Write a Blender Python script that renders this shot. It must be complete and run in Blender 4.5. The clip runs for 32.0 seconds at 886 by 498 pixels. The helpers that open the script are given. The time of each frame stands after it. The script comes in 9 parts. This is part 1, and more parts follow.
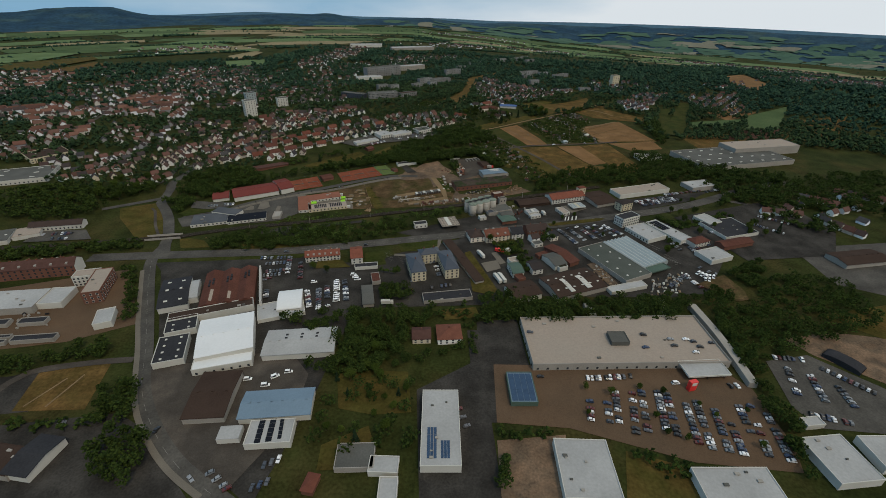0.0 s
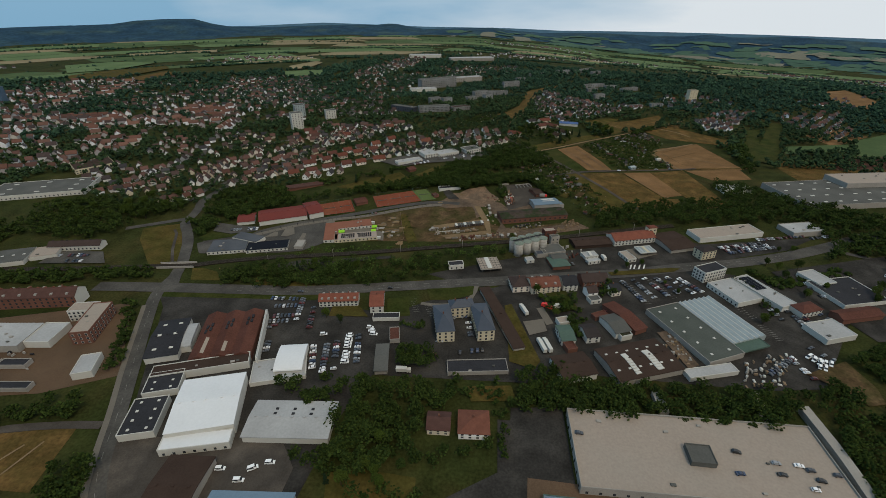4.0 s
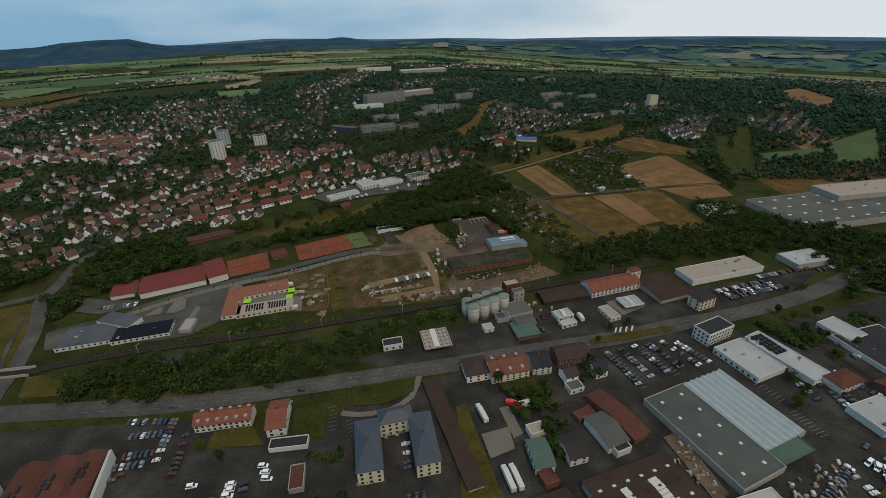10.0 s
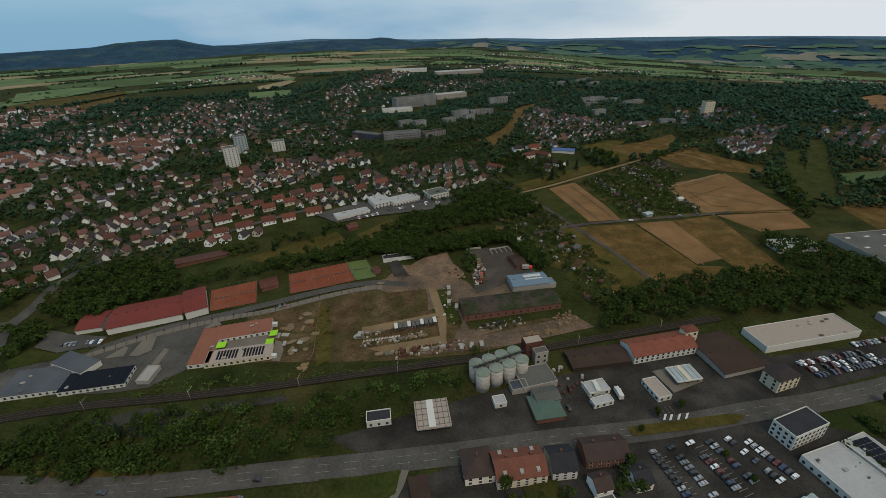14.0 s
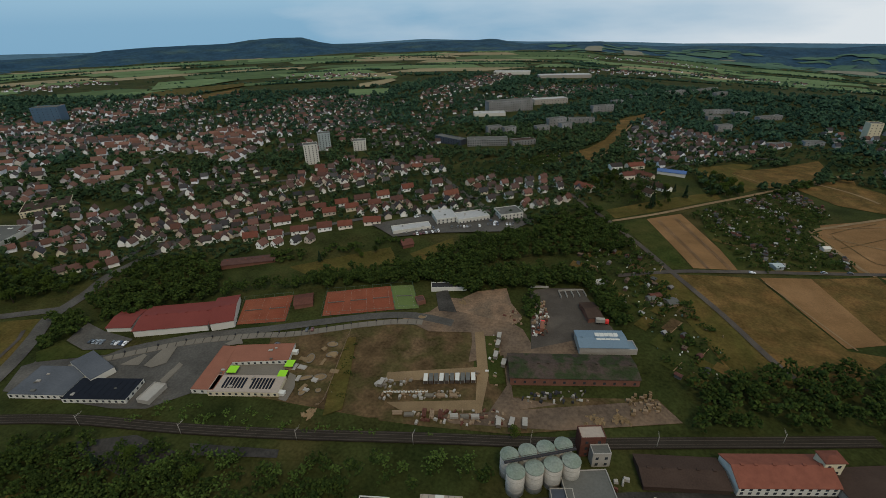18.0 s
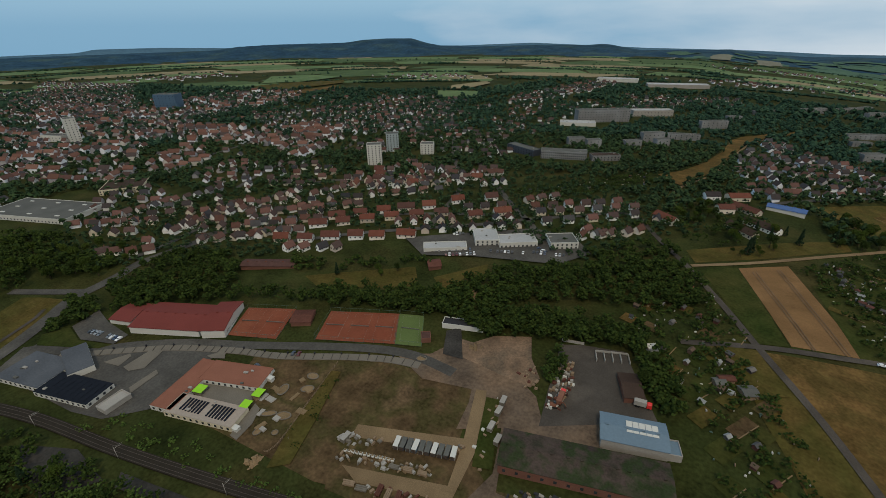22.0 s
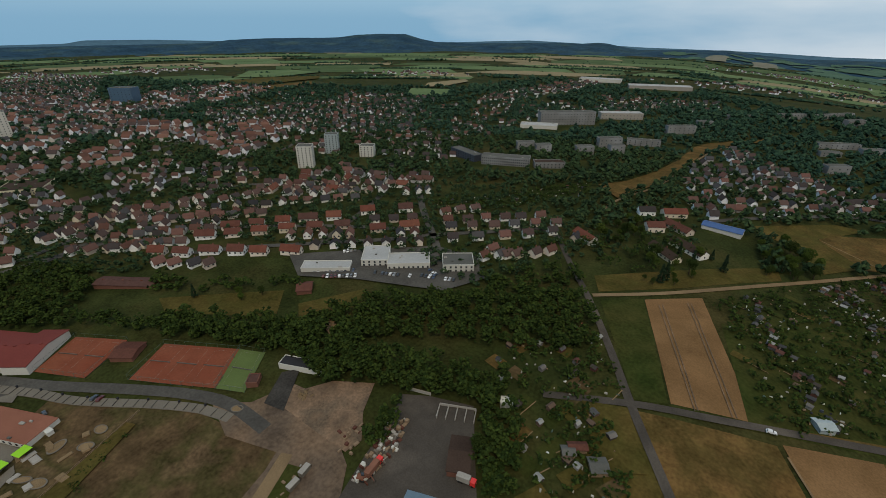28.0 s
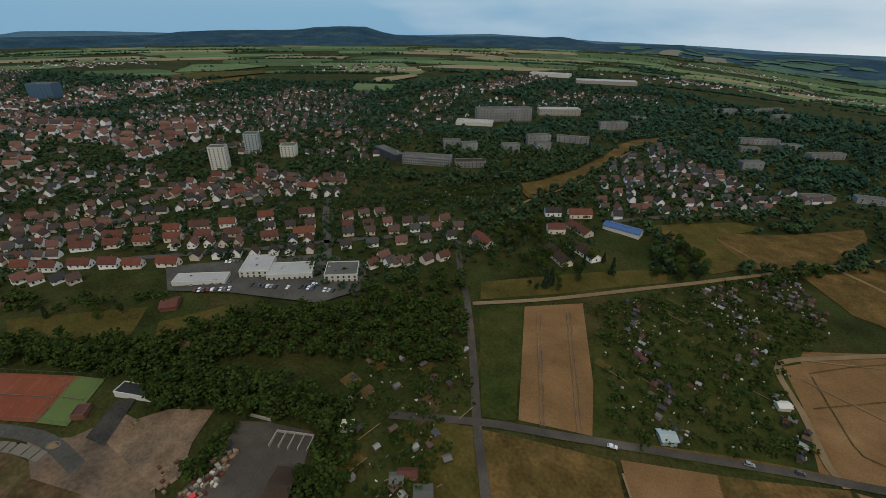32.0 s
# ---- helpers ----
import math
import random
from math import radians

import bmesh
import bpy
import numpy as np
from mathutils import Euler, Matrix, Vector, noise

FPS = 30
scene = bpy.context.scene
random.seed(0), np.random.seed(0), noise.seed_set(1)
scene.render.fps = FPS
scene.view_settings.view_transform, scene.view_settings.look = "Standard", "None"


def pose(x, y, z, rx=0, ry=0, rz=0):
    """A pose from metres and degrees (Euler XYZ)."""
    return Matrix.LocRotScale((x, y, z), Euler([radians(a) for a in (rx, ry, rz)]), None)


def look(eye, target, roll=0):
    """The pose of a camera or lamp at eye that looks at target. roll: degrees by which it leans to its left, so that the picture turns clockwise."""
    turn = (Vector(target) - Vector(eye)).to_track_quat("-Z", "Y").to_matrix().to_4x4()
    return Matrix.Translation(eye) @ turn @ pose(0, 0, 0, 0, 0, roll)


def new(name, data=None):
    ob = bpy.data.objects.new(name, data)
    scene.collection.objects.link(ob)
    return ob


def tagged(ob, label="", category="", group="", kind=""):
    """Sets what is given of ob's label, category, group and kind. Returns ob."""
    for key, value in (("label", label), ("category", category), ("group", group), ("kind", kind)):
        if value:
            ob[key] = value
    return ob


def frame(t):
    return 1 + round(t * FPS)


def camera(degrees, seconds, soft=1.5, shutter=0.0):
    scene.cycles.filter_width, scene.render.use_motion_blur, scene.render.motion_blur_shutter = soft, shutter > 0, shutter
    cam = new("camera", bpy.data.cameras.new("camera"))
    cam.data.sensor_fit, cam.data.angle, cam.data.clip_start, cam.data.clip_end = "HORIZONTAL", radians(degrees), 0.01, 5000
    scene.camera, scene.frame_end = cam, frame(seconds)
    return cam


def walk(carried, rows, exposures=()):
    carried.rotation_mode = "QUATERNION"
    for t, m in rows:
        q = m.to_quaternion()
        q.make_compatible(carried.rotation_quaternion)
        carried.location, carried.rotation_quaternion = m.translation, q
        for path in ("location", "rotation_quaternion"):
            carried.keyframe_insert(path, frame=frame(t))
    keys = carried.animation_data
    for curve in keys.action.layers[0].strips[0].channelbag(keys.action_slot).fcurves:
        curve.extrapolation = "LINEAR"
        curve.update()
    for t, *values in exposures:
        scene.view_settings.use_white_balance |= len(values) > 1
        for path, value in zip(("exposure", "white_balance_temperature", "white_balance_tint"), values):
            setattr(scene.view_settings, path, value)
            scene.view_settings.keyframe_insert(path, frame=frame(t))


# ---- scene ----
cam = camera(88.73, 32.0, soft=0.75)
PATH = [
    (0.0, look((-0.00, 0.00, 200.17), (0.00, 259.99, 50.48), 0.778)),
    (0.5, look((1.32, 8.66, 200.68), (-12.43, 268.49, 51.35), 0.712)),
    (1.0, look((2.52, 17.06, 200.83), (-24.74, 276.07, 51.94), 0.620)),
    (1.5, look((4.16, 25.53, 200.46), (-37.12, 282.99, 52.10), 0.577)),
    (2.0, look((5.79, 33.69, 199.55), (-36.56, 291.31, 51.77), 0.517)),
    (2.5, look((7.71, 42.11, 199.10), (-33.21, 300.41, 52.11), 0.377)),
    (3.0, look((9.00, 50.22, 198.52), (-30.16, 309.27, 52.36), 0.280)),
    (3.5, look((9.81, 59.06, 197.90), (-27.35, 318.64, 52.17), 0.177)),
    (5.5, look((13.46, 94.12, 193.68), (-16.78, 355.77, 50.07), -0.328)),
    (6.0, look((15.06, 102.56, 193.08), (-14.07, 364.69, 50.13), -0.515)),
    (6.5, look((16.26, 111.55, 192.83), (-11.07, 374.12, 50.32), -0.702)),
    (7.0, look((17.80, 119.87, 192.86), (-8.21, 382.91, 50.98), -0.946)),
    (7.5, look((19.12, 128.63, 192.73), (-4.75, 391.82, 50.74), -0.965)),
    (8.0, look((20.38, 136.71, 192.72), (-1.31, 400.11, 50.77), -0.982)),
    (8.5, look((21.57, 144.29, 192.22), (1.84, 408.11, 50.76), -1.052)),
    (9.0, look((22.66, 151.12, 191.75), (4.32, 415.50, 51.16), -1.255)),
    (9.5, look((23.45, 158.29, 190.67), (6.77, 423.05, 50.58), -1.471)),
    (10.0, look((24.24, 166.03, 189.19), (9.19, 430.88, 49.09), -1.565)),
    (10.5, look((25.19, 173.99, 187.59), (12.22, 438.93, 47.45), -1.600)),
    (11.0, look((26.27, 182.23, 186.19), (15.08, 447.37, 46.28), -1.672)),
    (11.5, look((28.22, 190.93, 185.16), (18.74, 456.13, 45.23), -1.750)),
    (12.0, look((30.66, 199.58, 184.80), (22.24, 464.55, 44.38), -1.786)),
    (12.5, look((32.81, 208.06, 185.12), (16.70, 472.78, 44.91), -1.837)),
    (13.0, look((34.42, 216.22, 185.21), (10.95, 480.46, 45.10), -1.919)),
    (13.5, look((35.74, 224.06, 185.82), (4.67, 487.66, 46.01), -1.912)),
    (14.0, look((36.99, 231.41, 186.07), (-1.08, 494.29, 46.61), -1.874)),
    (14.5, look((38.89, 238.94, 186.15), (-6.74, 500.77, 46.99), -1.905)),
    (16.5, look((45.03, 269.23, 182.19), (-29.92, 524.72, 43.96), -1.707)),
    (17.0, look((45.26, 276.76, 180.98), (-36.04, 530.57, 43.23), -1.547)),
    (17.5, look((46.37, 285.06, 179.86), (-42.28, 536.65, 42.61), -1.507)),
    (18.0, look((48.22, 293.65, 178.70), (-47.33, 542.89, 41.77), -1.516)),
    (18.5, look((50.70, 302.49, 177.33), (-52.19, 548.96, 40.70), -1.552)),
    (19.0, look((53.21, 310.97, 176.08), (-56.73, 554.55, 39.76), -1.572)),
    (19.5, look((55.63, 319.18, 175.11), (-61.28, 559.75, 39.24), -1.489)),
    (20.0, look((58.11, 327.24, 174.62), (-65.40, 564.60, 38.96), -1.460)),
    (20.5, look((60.54, 335.40, 173.66), (-69.69, 569.40, 38.43), -1.339)),
    (21.0, look((62.90, 343.21, 172.92), (-73.38, 573.85, 37.88), -1.165)),
    (21.5, look((65.05, 351.10, 171.94), (-77.61, 578.15, 37.43), -0.951)),
    (22.0, look((67.49, 358.59, 170.86), (-81.13, 582.00, 36.71), -0.740)),
    (22.5, look((70.09, 366.38, 169.87), (-84.56, 585.92, 36.14), -0.530)),
    (23.0, look((73.49, 373.78, 169.04), (-87.06, 589.24, 35.61), -0.374)),
    (23.5, look((77.33, 381.17, 168.27), (-88.65, 592.48, 34.85), -0.191)),
    (24.0, look((80.93, 388.48, 167.82), (-83.79, 600.66, 34.24), -0.173)),
    (24.5, look((84.38, 395.31, 167.66), (-78.52, 608.78, 33.90), -0.135)),
    (25.0, look((87.59, 402.38, 167.99), (-73.20, 617.27, 33.94), -0.040)),
    (25.5, look((91.28, 408.84, 168.14), (-67.55, 624.92, 33.66), 0.030)),
    (27.5, look((109.44, 435.02, 167.64), (-41.84, 656.06, 32.52), 0.083)),
    (28.0, look((115.41, 440.88, 168.54), (-33.64, 662.95, 32.64), 0.162)),
    (28.5, look((120.85, 447.14, 169.35), (-26.25, 670.11, 32.80), 0.225)),
    (29.0, look((125.78, 453.19, 170.70), (-19.11, 677.37, 33.75), 0.314)),
    (29.5, look((130.53, 459.06, 171.85), (-12.34, 684.29, 34.51), 0.350)),
    (30.0, look((135.76, 465.03, 172.36), (-5.28, 691.32, 34.88), 0.392)),
    (30.5, look((141.19, 470.50, 172.43), (1.66, 697.64, 34.80), 0.351)),
    (31.0, look((147.14, 475.51, 172.56), (9.73, 703.46, 34.15), 0.368)),
    (31.5, look((153.11, 480.71, 172.30), (17.69, 709.52, 33.34), 0.476)),
    (32.0, look((159.64, 485.86, 172.15), (26.38, 715.67, 32.77), 0.653)),
]
walk(cam, PATH, exposures=[(0.0, -0.37)])

# ---- sky and sun ----
world = bpy.data.worlds.new("sky")
scene.world = world
world.use_nodes = True
wt = world.node_tree
wn, wl = wt.nodes, wt.links
sky = wn.new("ShaderNodeTexSky")
sky.sky_type, sky.sun_disc = "NISHITA", False
sky.sun_elevation, sky.sun_rotation = radians(48), radians(150)
sky.air_density, sky.dust_density = 1.0, 2.0
geo = wn.new("ShaderNodeTexCoord")
stretch = wn.new("ShaderNodeMapping")
stretch.inputs["Scale"].default_value = (1.0, 1.0, 4.5)
stretch.inputs["Location"].default_value = (0.6, 0.1, 0.0)
cloud = wn.new("ShaderNodeTexNoise")
cloud.inputs["Scale"].default_value, cloud.inputs["Detail"].default_value = 1.6, 8.0
side = wn.new("ShaderNodeVectorMath")
side.operation = "DOT_PRODUCT"
side.inputs[1].default_value = (0.5, -0.05, 0.0)
more = wn.new("ShaderNodeMath")
more.operation = "ADD"
cover = wn.new("ShaderNodeValToRGB")
cover.color_ramp.elements[0].position, cover.color_ramp.elements[1].position = 0.2, 0.6
cloudy = wn.new("ShaderNodeMix")
cloudy.data_type = "RGBA"
cloudy.inputs["B"].default_value = (9.0, 9.7, 10.2, 1)
clear = wn.new("ShaderNodeMix")
clear.data_type = "RGBA"
clear.inputs["Factor"].default_value = 0.6
clear.inputs["B"].default_value = (3.9, 7.8, 11.4, 1)
wl.new(geo.outputs["Generated"], stretch.inputs["Vector"])
wl.new(geo.outputs["Generated"], side.inputs[0])
wl.new(stretch.outputs["Vector"], cloud.inputs["Vector"])
wl.new(cloud.outputs["Fac"], more.inputs[0])
wl.new(side.outputs["Value"], more.inputs[1])
wl.new(more.outputs[0], cover.inputs["Fac"])
wl.new(cover.outputs["Color"], cloudy.inputs["Factor"])
wl.new(sky.outputs["Color"], clear.inputs["A"])
wl.new(clear.outputs["Result"], cloudy.inputs["A"])
wl.new(cloudy.outputs["Result"], wn["Background"].inputs["Color"])
wn["Background"].inputs["Strength"].default_value = 0.1
sun = new("sun", bpy.data.lights.new("sun", "SUN"))
sun.data.energy, sun.data.angle, sun.data.color = 1.6, radians(10), (1.0, 0.84, 0.6)
sun.matrix_world = look((0, 0, 900), (-300, 520, 0))


# ---- materials ----
def mat(name, color, rough=0.8, spread=0.25, scale=0.3, fine=4.0, bump=0.0, metal=0.0, tints=None, tint_scale=0.02, by_object=False, by_island=False):
    """A surface with two scales of variation. tints: further colours that drift in at tint_scale, or one per object."""
    m = bpy.data.materials.new(name)
    m.use_nodes = True
    n, l = m.node_tree.nodes, m.node_tree.links
    b = n["Principled BSDF"]
    b.inputs["Roughness"].default_value, b.inputs["Metallic"].default_value = rough, metal
    b.inputs["Specular IOR Level"].default_value = 0.5 if rough < 0.6 else 0.03
    pos = n.new("ShaderNodeNewGeometry")
    a = n.new("ShaderNodeTexNoise")
    a.inputs["Scale"].default_value, a.inputs["Detail"].default_value = scale, 5.0
    f = n.new("ShaderNodeTexNoise")
    f.inputs["Scale"].default_value, f.inputs["Detail"].default_value = fine, 3.0
    for x in (a, f):
        l.new(pos.outputs["Position"], x.inputs["Vector"])
    base = n.new("ShaderNodeRGB")
    base.outputs[0].default_value = (*color, 1)
    out = base.outputs[0]
    if tints:
        ramp = n.new("ShaderNodeValToRGB")
        colors = [color] + list(tints)
        while len(ramp.color_ramp.elements) < len(colors):
            ramp.color_ramp.elements.new(0.5)
        for i, (e, c) in enumerate(zip(ramp.color_ramp.elements, colors)):
            e.color = (*c, 1)
            e.position = i / len(colors) if by_object or by_island else 0.3 + 0.4 * i / max(1, len(colors) - 1)
        if by_object or by_island:
            ramp.color_ramp.interpolation = "CONSTANT"
            info = pos if by_island else n.new("ShaderNodeObjectInfo")
            l.new(info.outputs["Random Per Island" if by_island else "Random"], ramp.inputs["Fac"])
        else:
            big = n.new("ShaderNodeTexNoise")
            big.inputs["Scale"].default_value, big.inputs["Detail"].default_value = tint_scale, 6.0
            l.new(pos.outputs["Position"], big.inputs["Vector"])
            l.new(big.outputs["Fac"], ramp.inputs["Fac"])
        out = ramp.outputs["Color"]
    add = n.new("ShaderNodeMath")
    add.operation = "ADD"
    l.new(a.outputs["Fac"], add.inputs[0])
    l.new(f.outputs["Fac"], add.inputs[1])
    gain = n.new("ShaderNodeMapRange")
    gain.inputs["From Min"].default_value, gain.inputs["From Max"].default_value = 0.6, 1.4
    gain.inputs["To Min"].default_value, gain.inputs["To Max"].default_value = 1 - spread, 1 + spread
    l.new(add.outputs[0], gain.inputs["Value"])
    mul = n.new("ShaderNodeVectorMath")
    mul.operation = "SCALE"
    l.new(out, mul.inputs[0])
    l.new(gain.outputs["Result"], mul.inputs["Scale"])
    l.new(mul.outputs["Vector"], b.inputs["Base Color"])
    if bump:
        bn = n.new("ShaderNodeBump")
        bn.inputs["Distance"].default_value = bump
        l.new(f.outputs["Fac"], bn.inputs["Height"])
        l.new(bn.outputs["Normal"], b.inputs["Normal"])
    return m


ROOFS = [(0.062, 0.042, 0.038), (0.1, 0.056, 0.046), (0.046, 0.038, 0.037), (0.085, 0.055, 0.048), (0.042, 0.04, 0.043), (0.07, 0.048, 0.043), (0.125, 0.066, 0.054), (0.06, 0.057, 0.058)]
WALLS = [(0.74, 0.73, 0.7), (0.55, 0.48, 0.37), (0.62, 0.55, 0.47), (0.76, 0.74, 0.69), (0.45, 0.38, 0.31), (0.72, 0.71, 0.68)]
M = {
    "land": mat("meadow_and_scrub", (0.0175, 0.0235, 0.0068), 0.95, 0.59, 0.06, 0.6, tints=[(0.029, 0.0335, 0.0098), (0.043, 0.036, 0.0125)], tint_scale=0.02),
    "lawn": mat("lawn", (0.02402, 0.03465, 0.007841), 0.95, 0.45, 0.08, 0.6, tints=[(0.04158, 0.0396, 0.0114)], tint_scale=0.04),
    "dry": mat("dry_grass", (0.08211, 0.05669, 0.01689), 0.95, 0.45, 0.08, 0.6, tints=[(0.05255, 0.04594, 0.01197), (0.09307, 0.0606, 0.01901)], tint_scale=0.03),
    "farwheat": mat("pale_far_stubble", (0.25, 0.2, 0.115), 0.95, 0.2, 0.02, 0.3, tints=[(0.15, 0.125, 0.07)], tint_scale=0.01),
    # crop green lightened and cooled: the haze is put into its colour
    "crop": mat("haze_pale_green_crop", (0.075, 0.115, 0.048), 0.95, 0.22, 0.02, 0.3, tints=[(0.11, 0.15, 0.066)], tint_scale=0.008),
    "wheat": mat("ripe_wheat", (0.172, 0.096, 0.043), 0.95, 0.3, 0.05, 1.2, tints=[(0.138, 0.078, 0.034), (0.19, 0.108, 0.05)], tint_scale=0.03),
    "stubble": mat("brown_stubble", (0.1049, 0.05978, 0.02034), 0.95, 0.49, 0.1, 0.6, tints=[(0.0732, 0.05002, 0.01613), (0.1403, 0.07808, 0.02806)], tint_scale=0.04),
    "earth": mat("bare_earth", (0.05, 0.033, 0.016), 0.95, 0.55, 0.09, 0.6, tints=[(0.078, 0.05, 0.025), (0.05, 0.042, 0.016), (0.105, 0.068, 0.036)], tint_scale=0.05),
    "plough": mat("dark_red_ploughed_earth", (0.085, 0.042, 0.03), 0.95, 0.25, 0.05, 1.0, tints=[(0.06, 0.034, 0.022)], tint_scale=0.03),
    "gravel": mat("pale_gravel", (0.1904, 0.1318, 0.07344), 0.95, 0.28, 0.08, 2.0, tints=[(0.1428, 0.09775, 0.05386)], tint_scale=0.03),
    "sand": mat("reddish_gravel", (0.135, 0.088, 0.056), 0.95, 0.42, 0.08, 0.8, tints=[(0.1, 0.073, 0.05), (0.165, 0.108, 0.069), (0.082, 0.06, 0.042)], tint_scale=0.05),
    "asphalt": mat("asphalt", (0.022, 0.0202, 0.0178), 0.85, 0.42, 0.09, 0.9, tints=[(0.034, 0.0312, 0.0274), (0.052, 0.0475, 0.0415)], tint_scale=0.05),
    "newasphalt": mat("worn_asphalt", (0.05, 0.0465, 0.041), 0.85, 0.3, 0.08, 0.8, tints=[(0.068, 0.063, 0.055), (0.085, 0.078, 0.068)], tint_scale=0.05),
    "paving": mat("red_grey_paving", (0.1107, 0.06968, 0.04268), 0.85, 0.22, 0.05, 1.5, tints=[(0.08736, 0.05928, 0.03819)], tint_scale=0.03),
    "lane": mat("worn_white_lane_paint", (0.2, 0.19, 0.17), 0.8, 0.3, 0.5, 4.0),
    "clay": mat("clay_court", (0.1615, 0.04675, 0.0255), 0.95, 0.18, 0.09, 1.0, tints=[(0.1785, 0.0629, 0.0357)], tint_scale=0.05),
    "court": mat("green_court", (0.085, 0.115, 0.038), 0.9, 0.15, 0.1, 1.5),
    "ballast": mat("rail_ballast", (0.027, 0.0225, 0.017), 0.95, 0.3, 0.1, 2.0),
    "steel": mat("rusty_rail_steel", (0.085, 0.066, 0.055), 0.6, 0.2, metal=0.4),
    "plaster": mat("white_plaster", (0.72, 0.7, 0.66), 0.85, 0.1, 0.2, 2.0, tints=WALLS, by_object=True),
    # every wall tint is pushed towards blue to stand for haze over the town
    "farplaster": mat("hazed_pale_plaster_of_the_far_houses", (0.7372, 0.7425, 0.7738), 0.85, 0.12, 0.2, 2.0, tints=[(0.7178, 0.7227, 0.7526), (0.4850, 0.4455, 0.4028), (0.5626, 0.5346, 0.5194), (0.3298, 0.3069, 0.3074), (0.6790, 0.6831, 0.7208), (0.2522, 0.2475, 0.2544)], by_island=True),
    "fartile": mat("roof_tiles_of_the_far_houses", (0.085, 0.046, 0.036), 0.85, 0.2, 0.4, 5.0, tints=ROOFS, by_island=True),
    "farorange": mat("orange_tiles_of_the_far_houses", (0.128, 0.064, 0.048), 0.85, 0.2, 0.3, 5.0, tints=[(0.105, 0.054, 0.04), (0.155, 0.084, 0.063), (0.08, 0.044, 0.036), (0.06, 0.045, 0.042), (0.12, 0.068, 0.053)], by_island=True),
    "white": mat("white_cladding", (0.47, 0.455, 0.41), 0.6, 0.07, 0.1, 1.5),
    "panel": mat("grey_panel_facade", (0.2295, 0.2339, 0.2358), 0.85, 0.15, 0.1, 2.0, tints=[(0.1530, 0.1514, 0.1458), (0.2380, 0.2451, 0.2520)], tint_scale=0.02),
    "cream": mat("cream_plaster", (0.48, 0.42, 0.3), 0.85, 0.1, 0.2, 2.0),
    "concrete": mat("weathered_concrete", (0.27, 0.25, 0.22), 0.85, 0.15, 0.12, 1.5),
    "brick": mat("red_brick", (0.14, 0.066, 0.047), 0.9, 0.2, 0.2, 3.0),
    "tile": mat("clay_roof_tiles", (0.085, 0.043, 0.033), 0.85, 0.2, 0.4, 5.0, tints=ROOFS, by_object=True),
    "redtile": mat("red_roof_tiles", (0.12, 0.045, 0.031), 0.85, 0.25, 0.3, 5.0, tints=[(0.135, 0.056, 0.038), (0.095, 0.041, 0.031), (0.075, 0.04, 0.033)], by_object=True),
    "orangetile": mat("orange_roof_tiles", (0.152, 0.0656, 0.0416), 0.85, 0.2, 0.3, 5.0, tints=[(0.12, 0.0496, 0.032), (0.176, 0.0816, 0.0544), (0.096, 0.0416, 0.0304)], by_object=True),
    "darktile": mat("dark_roof_tiles", (0.036, 0.0304, 0.0288), 0.8, 0.2, 0.3, 5.0, tints=[(0.052, 0.0368, 0.032), (0.0288, 0.0288, 0.0312)], by_object=True),
    "slate": mat("blue_slate", (0.03255, 0.03906, 0.05208), 0.55, 0.2, 0.3, 4.0),
    "redsheet": mat("dark_red_sheet_roof", (0.14, 0.036, 0.029), 0.6, 0.12, 0.08, 1.5),
    "terracotta": mat("terracotta_gravel_roof", (0.2, 0.085, 0.056), 0.9, 0.15, 0.15, 2.0),
    "brownroof": mat("brown_fibre_roof", (0.04524, 0.03, 0.0231), 0.85, 0.25, 0.1, 1.5),
    "rustroof": mat("rusty_shed_roof", (0.08925, 0.03825, 0.02805), 0.85, 0.3, 0.1, 1.0),
    "whiteroof": mat("white_membrane_roof", (0.34, 0.338, 0.328), 0.6, 0.14, 0.06, 0.8, tints=[(0.275, 0.273, 0.263)], tint_scale=0.04),
    "brightroof": mat("bright_white_sheet_roof", (0.6, 0.6, 0.59), 0.55, 0.06, 0.06, 0.8),
    "paleroof": mat("pale_concrete_deck", (0.312, 0.255, 0.2068), 0.85, 0.14, 0.05, 0.8, tints=[(0.26, 0.22, 0.1804)], tint_scale=0.05),
    "greyroof": mat("grey_roof_felt", (0.1017, 0.1003, 0.08976), 0.85, 0.18, 0.07, 1.0, tints=[(0.07514, 0.0748, 0.06732)], tint_scale=0.05),
    "blackroof": mat("black_roof_felt", (0.03025, 0.03025, 0.033), 0.7, 0.25, 0.1, 1.0),
    "blueroof": mat("pale_blue_sheet_roof", (0.12, 0.175, 0.225), 0.55, 0.12, 0.08, 1.0),
    "greensheet": mat("green_sheet", (0.07, 0.105, 0.084), 0.6, 0.15, 0.1, 1.0),
    "glassroof": mat("dusty_greenhouse_glass", (0.27, 0.31, 0.31), 0.4, 0.14, 0.2, 1.0),
    "solar": mat("solar_cells", (0.012, 0.014, 0.019), 0.7, 0.2, 0.3, 1.0),
    "glass": mat("dark_window_glass", (0.03, 0.036, 0.042), 0.12, 0.3, 0.3, 1.0),
    "silo": mat("silo_concrete", (0.36, 0.34, 0.3), 0.8, 0.18, 0.25, 1.5, tints=[(0.28, 0.265, 0.235)], tint_scale=0.2),
    "silocap": mat("pale_green_silo_top", (0.2, 0.22, 0.185), 0.7, 0.3, 0.3, 1.2, tints=[(0.13, 0.16, 0.125)], tint_scale=0.15),
    "clinicroof": mat("cool_grey_roof_membrane", (0.083, 0.088, 0.096), 0.75, 0.2, 0.08, 1.0, tints=[(0.065, 0.07, 0.078)], tint_scale=0.06),
